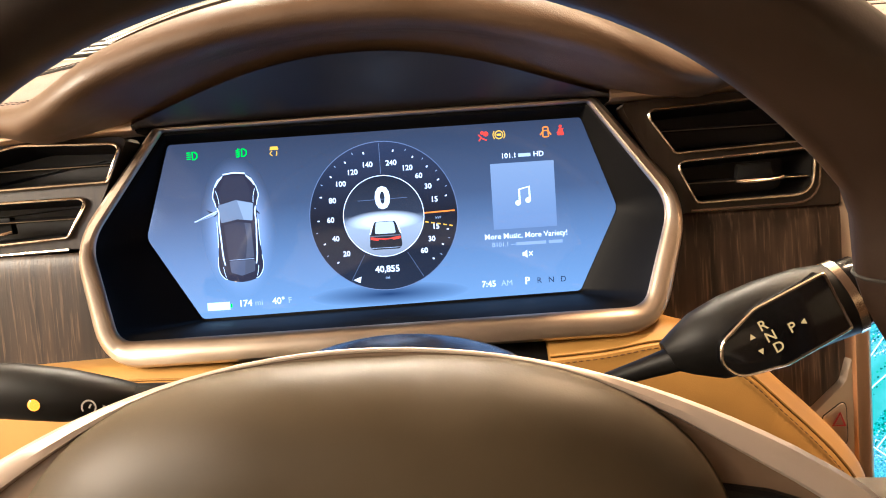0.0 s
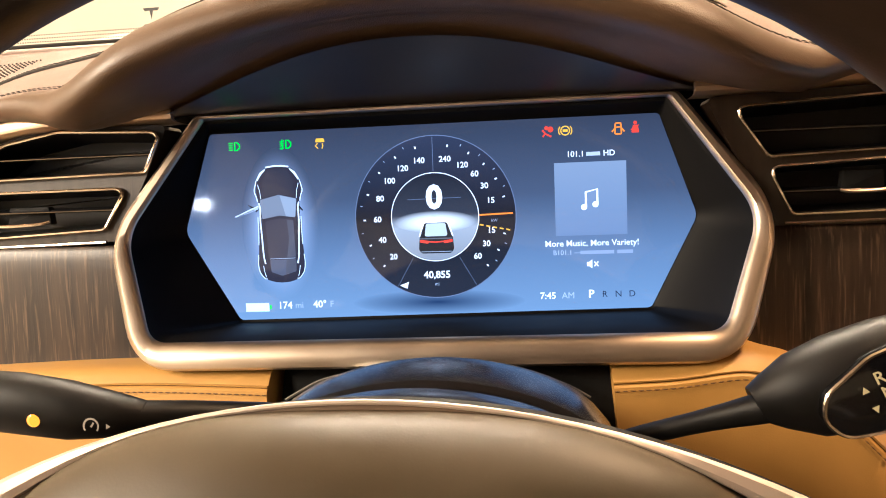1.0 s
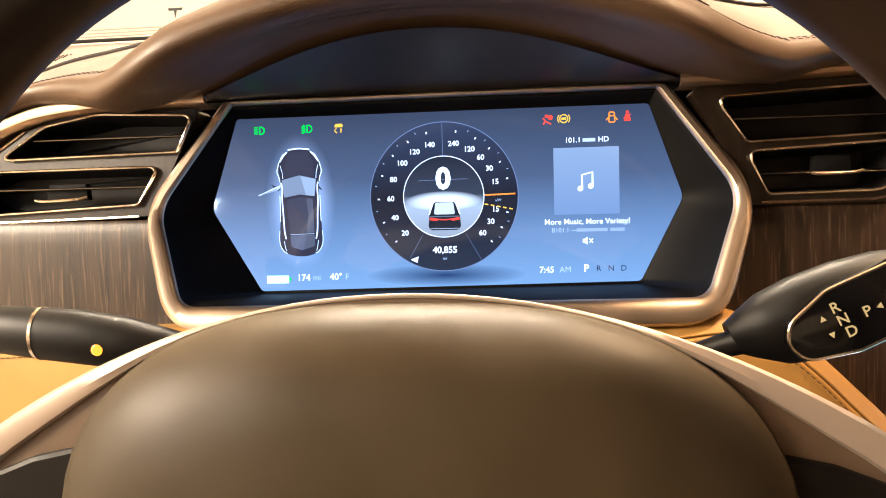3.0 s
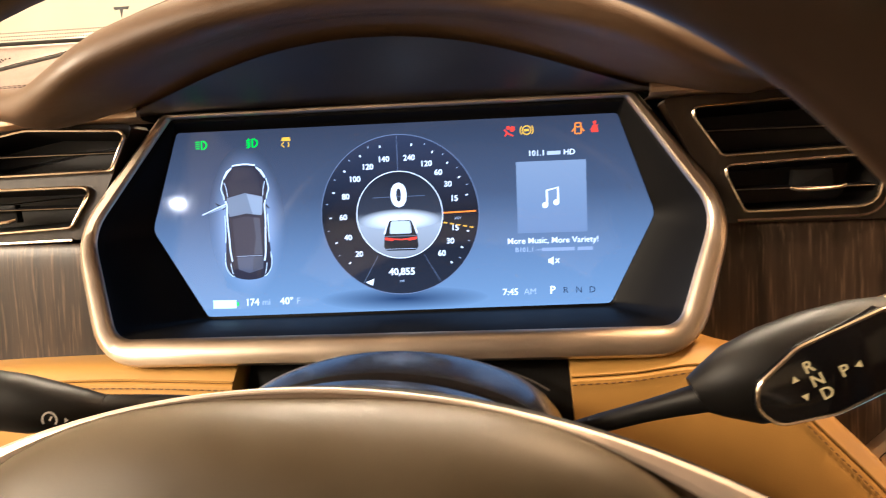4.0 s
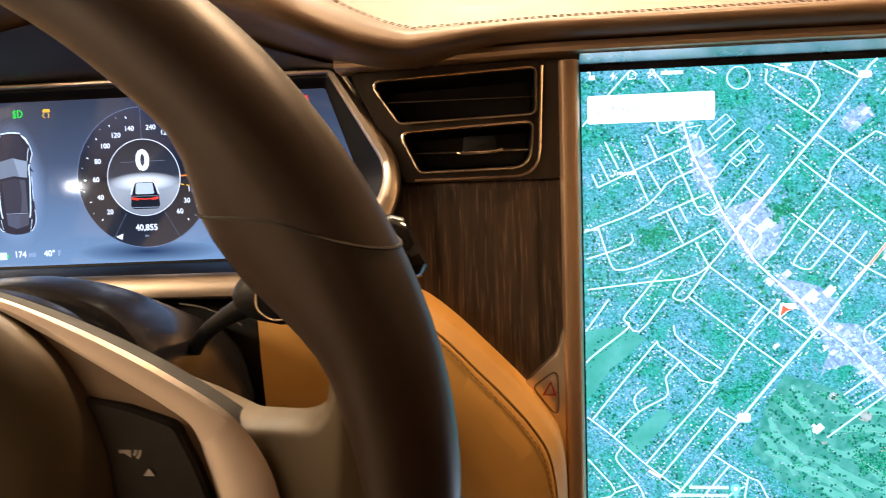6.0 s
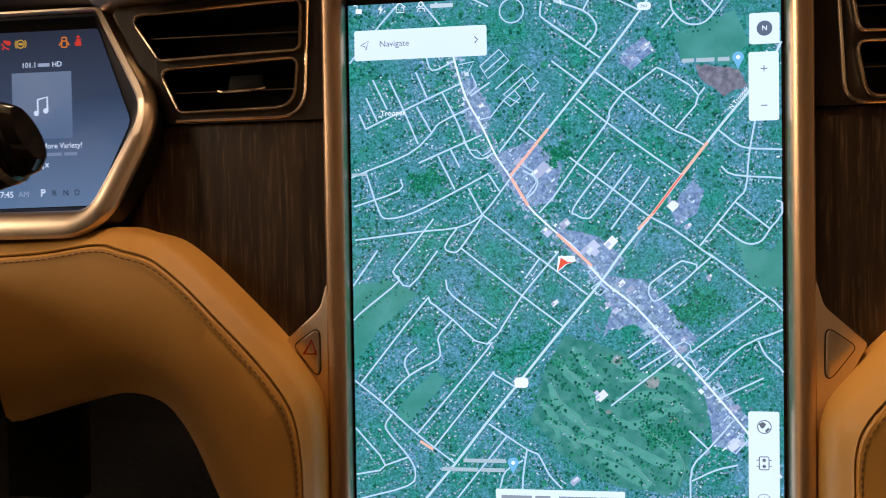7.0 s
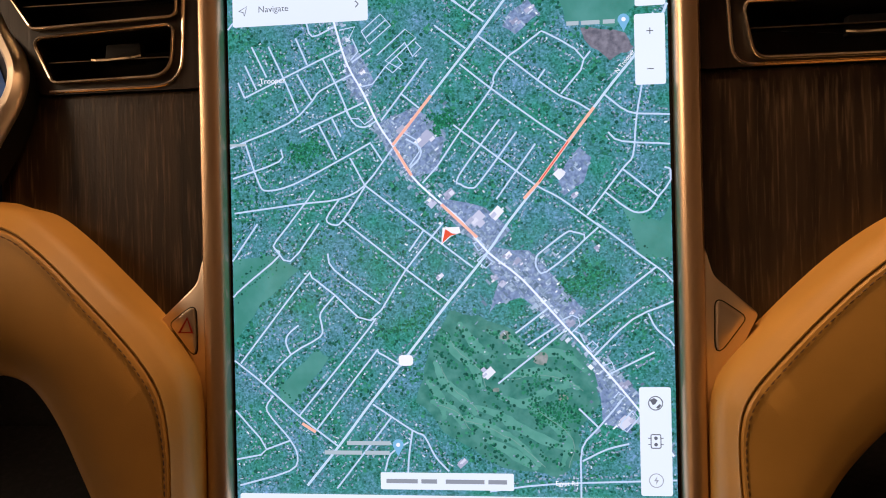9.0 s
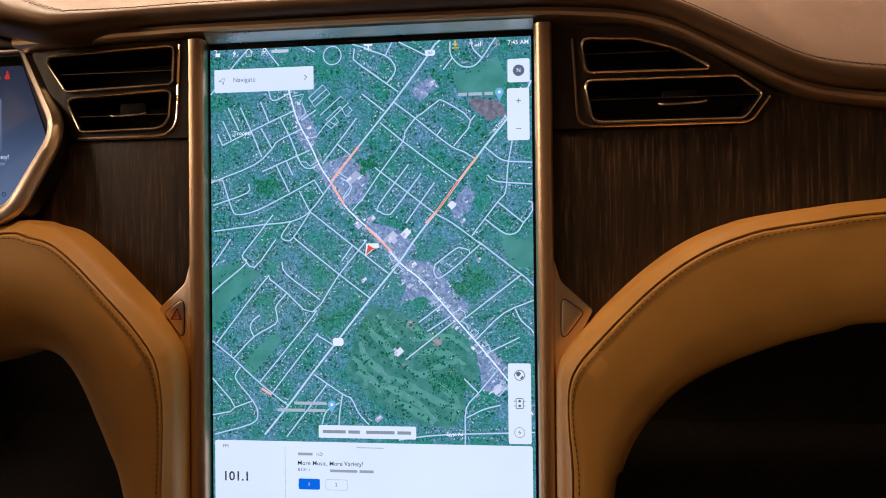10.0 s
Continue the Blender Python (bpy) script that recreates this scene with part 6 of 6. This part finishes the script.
def arch(y, half, top, foot=-0.17, n=28):
    """A flat-topped arch: the section of the column's covers."""
    out = []
    for i in range(n + 1):
        d = -half + 2 * half * i / n
        out.append((CX - d, y, top - d * d / 0.24 - 0.03 * abs(d / half) ** 9))
    return [(CX + half, y, foot), *out, (CX - half, y, foot)]


part("shroud", loft([arch(-0.03, 0.07, -0.085), arch(-0.09, 0.074, -0.064), arch(-0.126, 0.076, -0.0515), arch(-0.136, 0.076, -0.0494), arch(-0.146, 0.076, -0.0488), arch(-0.162, 0.076, -0.0491), arch(-0.1675, 0.0755, -0.0503), arch(-0.169, 0.074, -0.0535), arch(-0.169, 0.07, -0.058)], closed=False), BLACK_SATIN, column, "satin black shroud")
part("collar", loft([arch(-0.167, 0.07, -0.0585), arch(-0.182, 0.07, -0.0565), arch(-0.1835, 0.07, -0.05), arch(-0.187, 0.07, -0.0478), arch(-0.1985, 0.069, -0.0478), arch(-0.203, 0.067, -0.0495), arch(-0.204, 0.06, -0.056)], closed=False), BLACK_SATIN, column, "stepped black collar")
part("clock_spring", loft([arch(-0.2, 0.06, -0.056), arch(-0.225, 0.06, -0.055)], closed=False), BLACK_SATIN, column, "black drum behind the wheel")
part("recess", box((-0.079, 0.02, -0.24), (0.096, 0.03, -0.055)), RUBBER, column, "black recess behind the column")
part("recess_floor", loft([[(-0.079, 0.02, -0.073), (0.096, 0.02, -0.073)], [(-0.079, -0.035, -0.078), (0.096, -0.035, -0.078)], [(-0.079, -0.045, -0.1), (0.096, -0.045, -0.1)], [(-0.079, -0.045, -0.3), (0.096, -0.045, -0.3)]], closed=False), RUBBER, column, "black trim round the column")
part("piping", tube(curve([(0.046, -0.05, -0.076), (0.06, -0.05, -0.0785), (0.073, -0.05, -0.0835), (0.0835, -0.05, -0.0895)], 4), 0.0006, 6), PIPING, column, "thin pale piping")
part("piping", tube(curve([(-0.04, -0.05, -0.0765), (-0.055, -0.05, -0.0805), (-0.066, -0.05, -0.086), (-0.074, -0.05, -0.0905)], 4), 0.0008, 6), PIPING, column, "thin pale piping")
part("screw", blob((0.0705, -0.112, -0.0795), (0.0025, 0.002, 0.0025)), CHROME, column, "small bright screw")


# ---- stalks ----
def swept(stations, n=20):
    """A body through oval sections: centre, half width across y, half height."""
    loops = []
    for (x, y, z), ry, rz, lean in stations:
        c, s = math.cos(lean), math.sin(lean)
        loops.append([(x - s * rz * math.sin(a), y + ry * math.cos(a), z + c * rz * math.sin(a)) for a in [2 * math.pi * i / n for i in range(n)]])
    return loft(loops, cap=(True, True))


gear = thing("gear_stalk", (0.1, -0.15, -0.07), "black gear selector stalk with a glossy lettered face", "gear stalk")
la = math.atan2(0.034, 0.073)
part("shaft", tube(curve([(0.062, -0.112, -0.104), (0.085, -0.14, -0.082), (0.107, -0.165, -0.0665), (0.132, -0.184, -0.0537)], 4), [0.0042] * 5 + [0.0038] * 4 + [0.004, 0.0044, 0.005, 0.0055], 14), BLACK, gear, "round black shaft")
body = part("grip", swept([((0.126, -0.181, -0.0544), 0.006, 0.0062, la), ((0.131, -0.183, -0.0529), 0.009, 0.0095, la), ((0.14, -0.185, -0.0502), 0.0115, 0.0145, la), ((0.152, -0.187, -0.0457), 0.0125, 0.0168, la),
                     ((0.166, -0.188, -0.0407), 0.0122, 0.0172, la), ((0.18, -0.1885, -0.0362), 0.0115, 0.0163, la), ((0.1905, -0.1885, -0.0342), 0.0105, 0.0152, la)]), BLACK, gear, "matte black grip")
part("end_ring", swept([((0.1903, -0.1885, -0.0342), 0.0108, 0.0155, la), ((0.1935, -0.1885, -0.0330), 0.0108, 0.0155, la)]), CHROME, gear, "chrome ring")
part("end_button", swept([((0.1936, -0.1885, -0.0330), 0.0098, 0.0142, la), ((0.2, -0.1885, -0.0307), 0.0096, 0.014, la), ((0.2035, -0.1885, -0.0295), 0.007, 0.011, la)]), BLACK_GLOSS, gear, "glossy park button")


def face_pt(u, v, y=-0.2):
    """A place on the stalk's face: u along it, v across."""
    return (0.163 + u * math.cos(la) - v * math.sin(la), -0.0422 + u * math.sin(la) + v * math.cos(la))


fo = rounded([face_pt(0.0225, 0.0115), face_pt(-0.006, 0.0115), face_pt(-0.022, 0.006), face_pt(-0.0255, -0.001), face_pt(-0.022, -0.0085), face_pt(-0.004, -0.0125), face_pt(0.0225, -0.0115)], [0.001, 0.012, 0.008, 0.006, 0.008, 0.012, 0.001], 5)
part("face", slab(fo, -0.2016, -0.192, 0.0006), BLACK_GLOSS, gear, "gloss black face")
part("face_trim", tube(at_y(fo, -0.2013), 0.0007, 6, True), CHROME, gear, "thin chrome edge")
# the gold letters and arrow marks are given a faint glow of their own
GOLD = glowing("glowing_gold_letters", (0.62, 0.36, 0.11), 0.42, 0.5)
turned = Matrix.Rotation(-la, 4, "Y")
for ch, u, v in (("R", -0.006, 0.0049), ("N", -0.0052, 0.0), ("D", -0.0043, -0.0049), ("P", 0.0032, -0.0008)):
    x, z = face_pt(u, v)
    lettering(ch, 0.0039, x, -0.2022, z, GOLD, gear, bold=0.02, turn=turned)
for tri in ([(-0.0125, 0.0022), (-0.0102, 0.0022), (-0.01135, 0.0044)], [(-0.0118, -0.0025), (-0.0095, -0.0025), (-0.01065, -0.0047)], [(0.0065, -0.0008), (0.0086, 0.0004), (0.0086, -0.002)]):
    part("arrow_mark", flat_poly([face_pt(*p) for p in tri], -0.2022), GOLD, gear, smooth=False)

gear.matrix_world = W @ Matrix.Translation((0.1028, -0.132, -0.0758)) @ Matrix.Scale(1.0, 4)

cruise = thing("cruise_stalk", (-0.0820, -0.15, -0.0740), "black cruise control stalk with a lit amber dot", "control stalk")
part("shaft", tube([(-0.0220, -0.12, -0.0790), (-0.0470, -0.15, -0.0660), (-0.0680, -0.165, -0.0615), (-0.0860, -0.175, -0.0602)], [0.006, 0.0052, 0.0048, 0.0056], 14), BLACK, cruise)
part("grip", swept([((-0.0820, -0.174, -0.0605), 0.005, 0.0055, 0), ((-0.0900, -0.177, -0.0597), 0.0075, 0.0078, 0), ((-0.1080, -0.18, -0.0575), 0.009, 0.0107, 0), ((-0.1270, -0.181, -0.0555), 0.009, 0.0112, 0), ((-0.1440, -0.181, -0.0547), 0.0088, 0.0108, 0)]), BLACK, cruise, "matte black grip")
part("end_ring", swept([((-0.1440, -0.181, -0.0547), 0.0091, 0.0111, 0), ((-0.1454, -0.181, -0.0546), 0.0091, 0.0111, 0)]), CHROME, cruise, "thin chrome ring")
part("end_cap", swept([((-0.1454, -0.181, -0.0546), 0.0088, 0.0107, 0), ((-0.1620, -0.181, -0.0538), 0.0083, 0.01, 0), ((-0.1740, -0.181, -0.0534), 0.006, 0.008, 0)]), BLACK, cruise, "black twist cap")
part("lamp", blob((-0.1162, -0.1888, -0.0588), (0.0026, 0.0012, 0.0026)), glowing("amber_lamp", (1.0, 0.27, 0.01), 1.0), cruise, "lit amber dot")
PRINT = surface("grey_print", (0.36, 0.32, 0.27), 0.6, 0, 0.1, 200, 0.0)
mark = ribbon(circle(-0.0955, -0.0605, 0.0027, 20, -35, 215), 0.0007, -0.1876)
ribbon([(-0.0955, -0.0608), (-0.0945, -0.0592)], 0.0007, -0.1876, bm=mark)
flat_poly([(-0.0905, -0.0617), (-0.0905, -0.0597), (-0.0888, -0.0607)], -0.1866, bm=mark)
part("symbol", mark, PRINT, cruise, "printed speed symbol", smooth=False)

cruise.matrix_world = W @ Matrix.Translation(BASE[cruise] + Vector((-0.003, 0.008, -0.003))) @ Matrix.Rotation(0.045, 4, "Y")

# ---- steering wheel ----
WC, WT = Vector((0.019, -0.2417, -0.1148)), 0.107


def wp(x, u, n):
    """A place in the wheel's plane: across, up, and away from the driver."""
    return (WC.x + x, WC.y - u * math.sin(WT) + n * math.cos(WT), WC.z + u * math.cos(WT) + n * math.sin(WT))


def hp(x, u, n):
    return wp(x, u + 0.0083, n)


wheel = thing("steering_wheel", tuple(WC), "dark leather three-spoke steering wheel with satin metal trim", "steering wheel")
RC, RN = 0.1886, 0.0165
RIM_C, RIM_T = Vector((0.0208, -0.2358, -0.1081)), 0.2136


def rim_point(a, b, extra=0.0):
    """A place on the rim's skin: slim at the top, swelling inwards at the thumb grips."""
    d = math.degrees(math.atan2(math.sin(a), abs(math.cos(a))))
    swell = smooth_step(64, 40, d) * smooth_step(-30, 18, d)
    bump = smooth_step(42, 31, d) if d > 31 else smooth_step(12, 28, d)
    h = 0.0146 + 0.0048 * swell * max(0.0, math.cos(b)) + (0.002 * swell + 0.0125 * bump) * max(0.0, -math.cos(b))
    r, n = RC + (h + extra) * math.cos(b), (RN + extra) * math.sin(b)
    x, u = r * math.cos(a), r * math.sin(a)
    return (RIM_C.x + x, RIM_C.y - u * math.sin(RIM_T) + n * math.cos(RIM_T), RIM_C.z + u * math.cos(RIM_T) + n * math.sin(RIM_T))


loops = [[rim_point(2 * math.pi * i / 140, 2 * math.pi * j / 22) for j in range(22)] for i in range(140)]
bm = loft(loops + [loops[0]])
bmesh.ops.remove_doubles(bm, verts=bm.verts, dist=1e-7)
rim = part("rim", bm, LEATHER_RIM, wheel, "smooth dark leather rim")
for deg in (28, 152, 250, 290):
    skew = radians(5.8) * (1 if deg < 90 or deg > 270 else -1)
    ring = [rim_point(radians(deg) - skew * math.cos(2 * math.pi * i / 28), 2 * math.pi * i / 28, 0.00005) for i in range(28)]
    part("seam", tube(ring, 0.0006, 6, True), THREAD_DARK, rim, "leather seam across the rim")

def super_oval(hw, up, down, n=64, p=2.6):
    out = []
    for i in range(n):
        a = 2 * math.pi * i / n
        c, s = math.cos(a), math.sin(a)
        out.append((hw * math.copysign(abs(c) ** (2 / p), c), (up if s > 0 else down) * math.copysign(abs(s) ** (2 / p), s)))
    return out


ov = super_oval(0.1035, 0.0745, 0.078, p=2.5)
levels = [(0.985, -0.002), (1.0, -0.0085), (0.997, -0.0118), (0.985, -0.0152), (0.955, -0.0198), (0.9, -0.0255), (0.8, -0.0315), (0.66, -0.0362), (0.45, -0.039), (0.25, -0.04), (0.1, -0.0402)]
part("airbag_cover", loft([[hp(x * s, u * s, n) for x, u in ov] for s, n in levels], cap=(True, True)), LEATHER_HUB, wheel, "rounded dark grey airbag cover")


def strip_u(x):
    return 0.0766 - 2.5 * x * x


def strip_path(d):
    """The metal band over the hub and down both spokes; d widens or narrows it."""
    top = [(x, strip_u(x) - d * (0.12 + 0.88 * smooth_step(0.045, 0.125, abs(x)))) for x in steps(-0.118, 0.118, 30)]
    turn_r = curve([top[-1], (0.132 - 0.45 * d, 0.0328 - 0.8 * d), (0.1405 - 0.95 * d, 0.0262 - 0.75 * d), (0.147 - 1.45 * d, 0.0178 - 0.45 * d), (0.152 - 1.75 * d, 0.0065 - 0.2 * d), (0.1545 - 1.8 * d, -0.008), (0.156 - 1.8 * d, -0.03), (0.154 - 1.8 * d, -0.052)], 6)[1:]
    return [(-x, u) for x, u in turn_r[::-1]] + top + turn_r


outer, inner = strip_path(0.0), strip_path(0.0105)
part("metal_band", loft([[hp(x, u, -0.0072 + (n + 0.0072) * (0.2 + 0.8 * smooth_step(0.03, 0.11, abs(x)))) for x, u in mixed(outer, inner, s)] for s, n in ((0.25, -0.0062), (0, -0.0072), (0.1, -0.009), (0.5, -0.0105), (0.88, -0.01), (1, -0.0085), (1, -0.006))], closed=False), BAND, wheel, "satin metal band round the hub")
cover = [[hp(x * s, u * s, n) for x, u in inner] for s, n in ((1.0, -0.0074), (0.97, -0.0082), (0.9, -0.0095), (0.72, -0.0105))]
part("hub_trim", loft(cover, closed=False), HUB_TRIM, wheel, "brown satin trim between the hub and the metal band")
back_line = [(x, u - 0.0046) for x, u in outer]
part("hub_back", loft([[hp(x, u, n) for x, u in back_line] for n in (0.006, -0.0068)] + [[hp(x, u - 0.004, -0.0068) for x, u in back_line]], closed=False), BLACK, wheel, "black back of the hub")
for sx in (1, -1):
    sp = rounded([(sx * 0.09, 0.044), (sx * 0.13, 0.0275), (sx * 0.143, 0.0208), (sx * 0.168, 0.0195), (sx * 0.1705, 0.047), (sx * 0.182, 0.045), (sx * 0.184, -0.03), (sx * 0.17, -0.055), (sx * 0.15, -0.05), (sx * 0.09, -0.06)], [0.01, 0.012, 0.01, 0.014, 0.002, 0.004, 0.02, 0.01, 0.01, 0.01], 6)
    part("spoke", loft([[hp(x, u, 0.012) for x, u in sp], [hp(x, u, 0.004) for x, u in sp], [hp(x, u, 0.0008) for x, u in inset(sp, 0.0003)], [hp(x, u, -0.0022) for x, u in inset(sp, 0.001)], [hp(x, u, -0.0042) for x, u in inset(sp, 0.0022)], [hp(x, u, -0.005) for x, u in inset(sp, 0.0038)]], cap=(True, True)), LEATHER_HUB, wheel, "brown leather spoke")
    tp = rounded([(sx * 0.096, 0.0335), (sx * 0.1108, 0.0302), (sx * 0.125, 0.0245), (sx * 0.1302, 0.0115), (sx * 0.1335, 0.0), (sx * 0.136, -0.035), (sx * 0.096, -0.038)], [0.002, 0.02, 0.006, 0.02, 0.02, 0.006, 0.004], 5)
    pod = part("control_pod", loft([[hp(x, u, 0.0) for x, u in tp], [hp(x, u, -0.0108) for x, u in tp], [hp(x, u, -0.0118) for x, u in inset(tp, 0.001)]], cap=(True, True)), BLACK, wheel, "black thumb control pod")
    part("roller", blob(hp(sx * 0.116, -0.008, -0.012), (0.004, 0.004, 0.009)), BLACK_SATIN, pod)
    face = hp(0, 0.014, -0.0121)[1]
    ix, iz = WC.x + sx * 0.109, WC.z + 0.0083 + 0.0155
    icon = flat_poly([(ix - 0.0026, iz + 0.0012), (ix - 0.0008, iz + 0.0012), (ix + 0.0012, iz + 0.003), (ix + 0.0012, iz - 0.0026), (ix - 0.0008, iz - 0.0012), (ix - 0.0026, iz - 0.0012)], face)
    for r in (0.0028, 0.0042):
        ribbon(circle(ix, iz, r, 10, -42, 42), 0.0008, face, bm=icon)
    flat_poly([(ix + 0.0048, iz - 0.0082), (ix + 0.0084, iz - 0.0082), (ix + 0.0066, iz - 0.0058)], face, bm=icon)
    part("symbol", icon, PRINT, pod, "pale printed symbols", smooth=False)
low = [(-0.034, -0.07), (0.034, -0.07), (0.026, -0.178), (-0.026, -0.178)]
part("spoke", loft([[hp(x, u, 0.01) for x, u in low], [hp(x, u, -0.008) for x, u in low]], cap=(True, True)), SATIN, wheel, "lower metal spoke")

# ---- windscreen ----
ws = thing("windscreen", (0.27, 0.16, 0.15), "clear raked windscreen above the dash", "windscreen")


def glass():
    m, nodes, links, b = nodes_of("windscreen_glass")
    b.inputs["Base Color"].default_value = (0.97, 0.99, 0.98, 1)
    b.inputs["Roughness"].default_value = 0.01
    b.inputs["Transmission Weight"].default_value = 1.0
    b.inputs["IOR"].default_value = 1.1
    return m


pane = part("pane", sheet([[(x, 0.16, 0.15) for x in (-0.5, 1.05)], [(x, -0.1, 0.62) for x in (-0.5, 1.05)]], 0.005), glass(), ws, smooth=False)
pane.visible_shadow = False
end_line = [tuple(top_point(x, 1.0) + Vector((0, -0.003, 0.002))) for x in XS]
part("edge_seal", tube(end_line, 0.0016, 8), BLACK, ws, "black rubber seal along the dash")
dots = bmesh.new()
for row in range(3):
    for i in range(640):
        x = -0.44 + i * 0.0022 + 0.0011 * (row % 2)
        p = top_point(x, 1.0) + Vector((0, -0.004, 0.005 + 0.0022 * row))
        flat_poly([(p.x + 0.0007 * math.cos(a), p.z + 0.0007 * math.sin(a)) for a in (0, 1.05, 2.09, 3.14, 4.19, 5.24)], p.y - 0.002 * row, bm=dots)
tagged(part("frit_dots", dots, BLACK, ws, "rows of black printed dots", smooth=False), kind="stuff")
em = flat_poly([(-0.246, 0.1715), (-0.232, 0.1715), (-0.2335, 0.169), (-0.2375, 0.1692), (-0.239, 0.162), (-0.2405, 0.1692), (-0.2445, 0.169)], 0.145)
part("emblem", em, BLACK, ws, "small dark printed emblem shape", smooth=False)
for k, (x0, x1) in enumerate(((-0.246, -0.232), (-0.2545, -0.226), (-0.252, -0.231))):
    part("writing_bar", flat_poly([(x0, 0.159 - 0.0035 * k), (x1, 0.159 - 0.0035 * k), (x1, 0.1577 - 0.0035 * k), (x0, 0.1577 - 0.0035 * k)], 0.1455), BLACK, ws, smooth=False)
# speaker holes and a groove in the dash top
holes = bmesh.new()
for i in range(34):
    for j in range(16):
        p = top_point(-0.43 + i * 0.0034 + 0.0017 * (j % 2), 0.4 + j * 0.028)
        flat_poly([(p.x + 0.001 * math.cos(a), p.z + 0.0007 * math.sin(a)) for a in (0, 1.05, 2.09, 3.14, 4.19, 5.24)], p.y - 0.0016, bm=holes)
tagged(part("speaker_holes", holes, THREAD_DARK, dash, "fine perforation over a loudspeaker", smooth=False), kind="stuff")
part("groove", tube([tuple(top_point(x, 0.8) + Vector((0, -0.0005, 0.0002))) for x in steps(0.16, 0.95, 40)], 0.0006, 6), THREAD_DARK, dash, "fine seam across the cream top")

# ---- small lamp and post added out of view, for the display's glare spot ----
structure("glare_lamp_post", box((-0.47, -0.54, 0.34), (-0.41, -0.45, 1.5)), LEATHER_DARK, "dark unseen post added to carry the glare lamp", "pillar")
lamp = thing("glare_lamp", (-0.395, -0.54, 0.0148), "small lit lamp added out of view for the display's glare spot", "lamp")
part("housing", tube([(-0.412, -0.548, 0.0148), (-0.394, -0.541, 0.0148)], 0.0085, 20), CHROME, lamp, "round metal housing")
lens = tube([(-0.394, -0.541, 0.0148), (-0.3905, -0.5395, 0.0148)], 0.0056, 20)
# lens flattened so that its reflection is wider than high
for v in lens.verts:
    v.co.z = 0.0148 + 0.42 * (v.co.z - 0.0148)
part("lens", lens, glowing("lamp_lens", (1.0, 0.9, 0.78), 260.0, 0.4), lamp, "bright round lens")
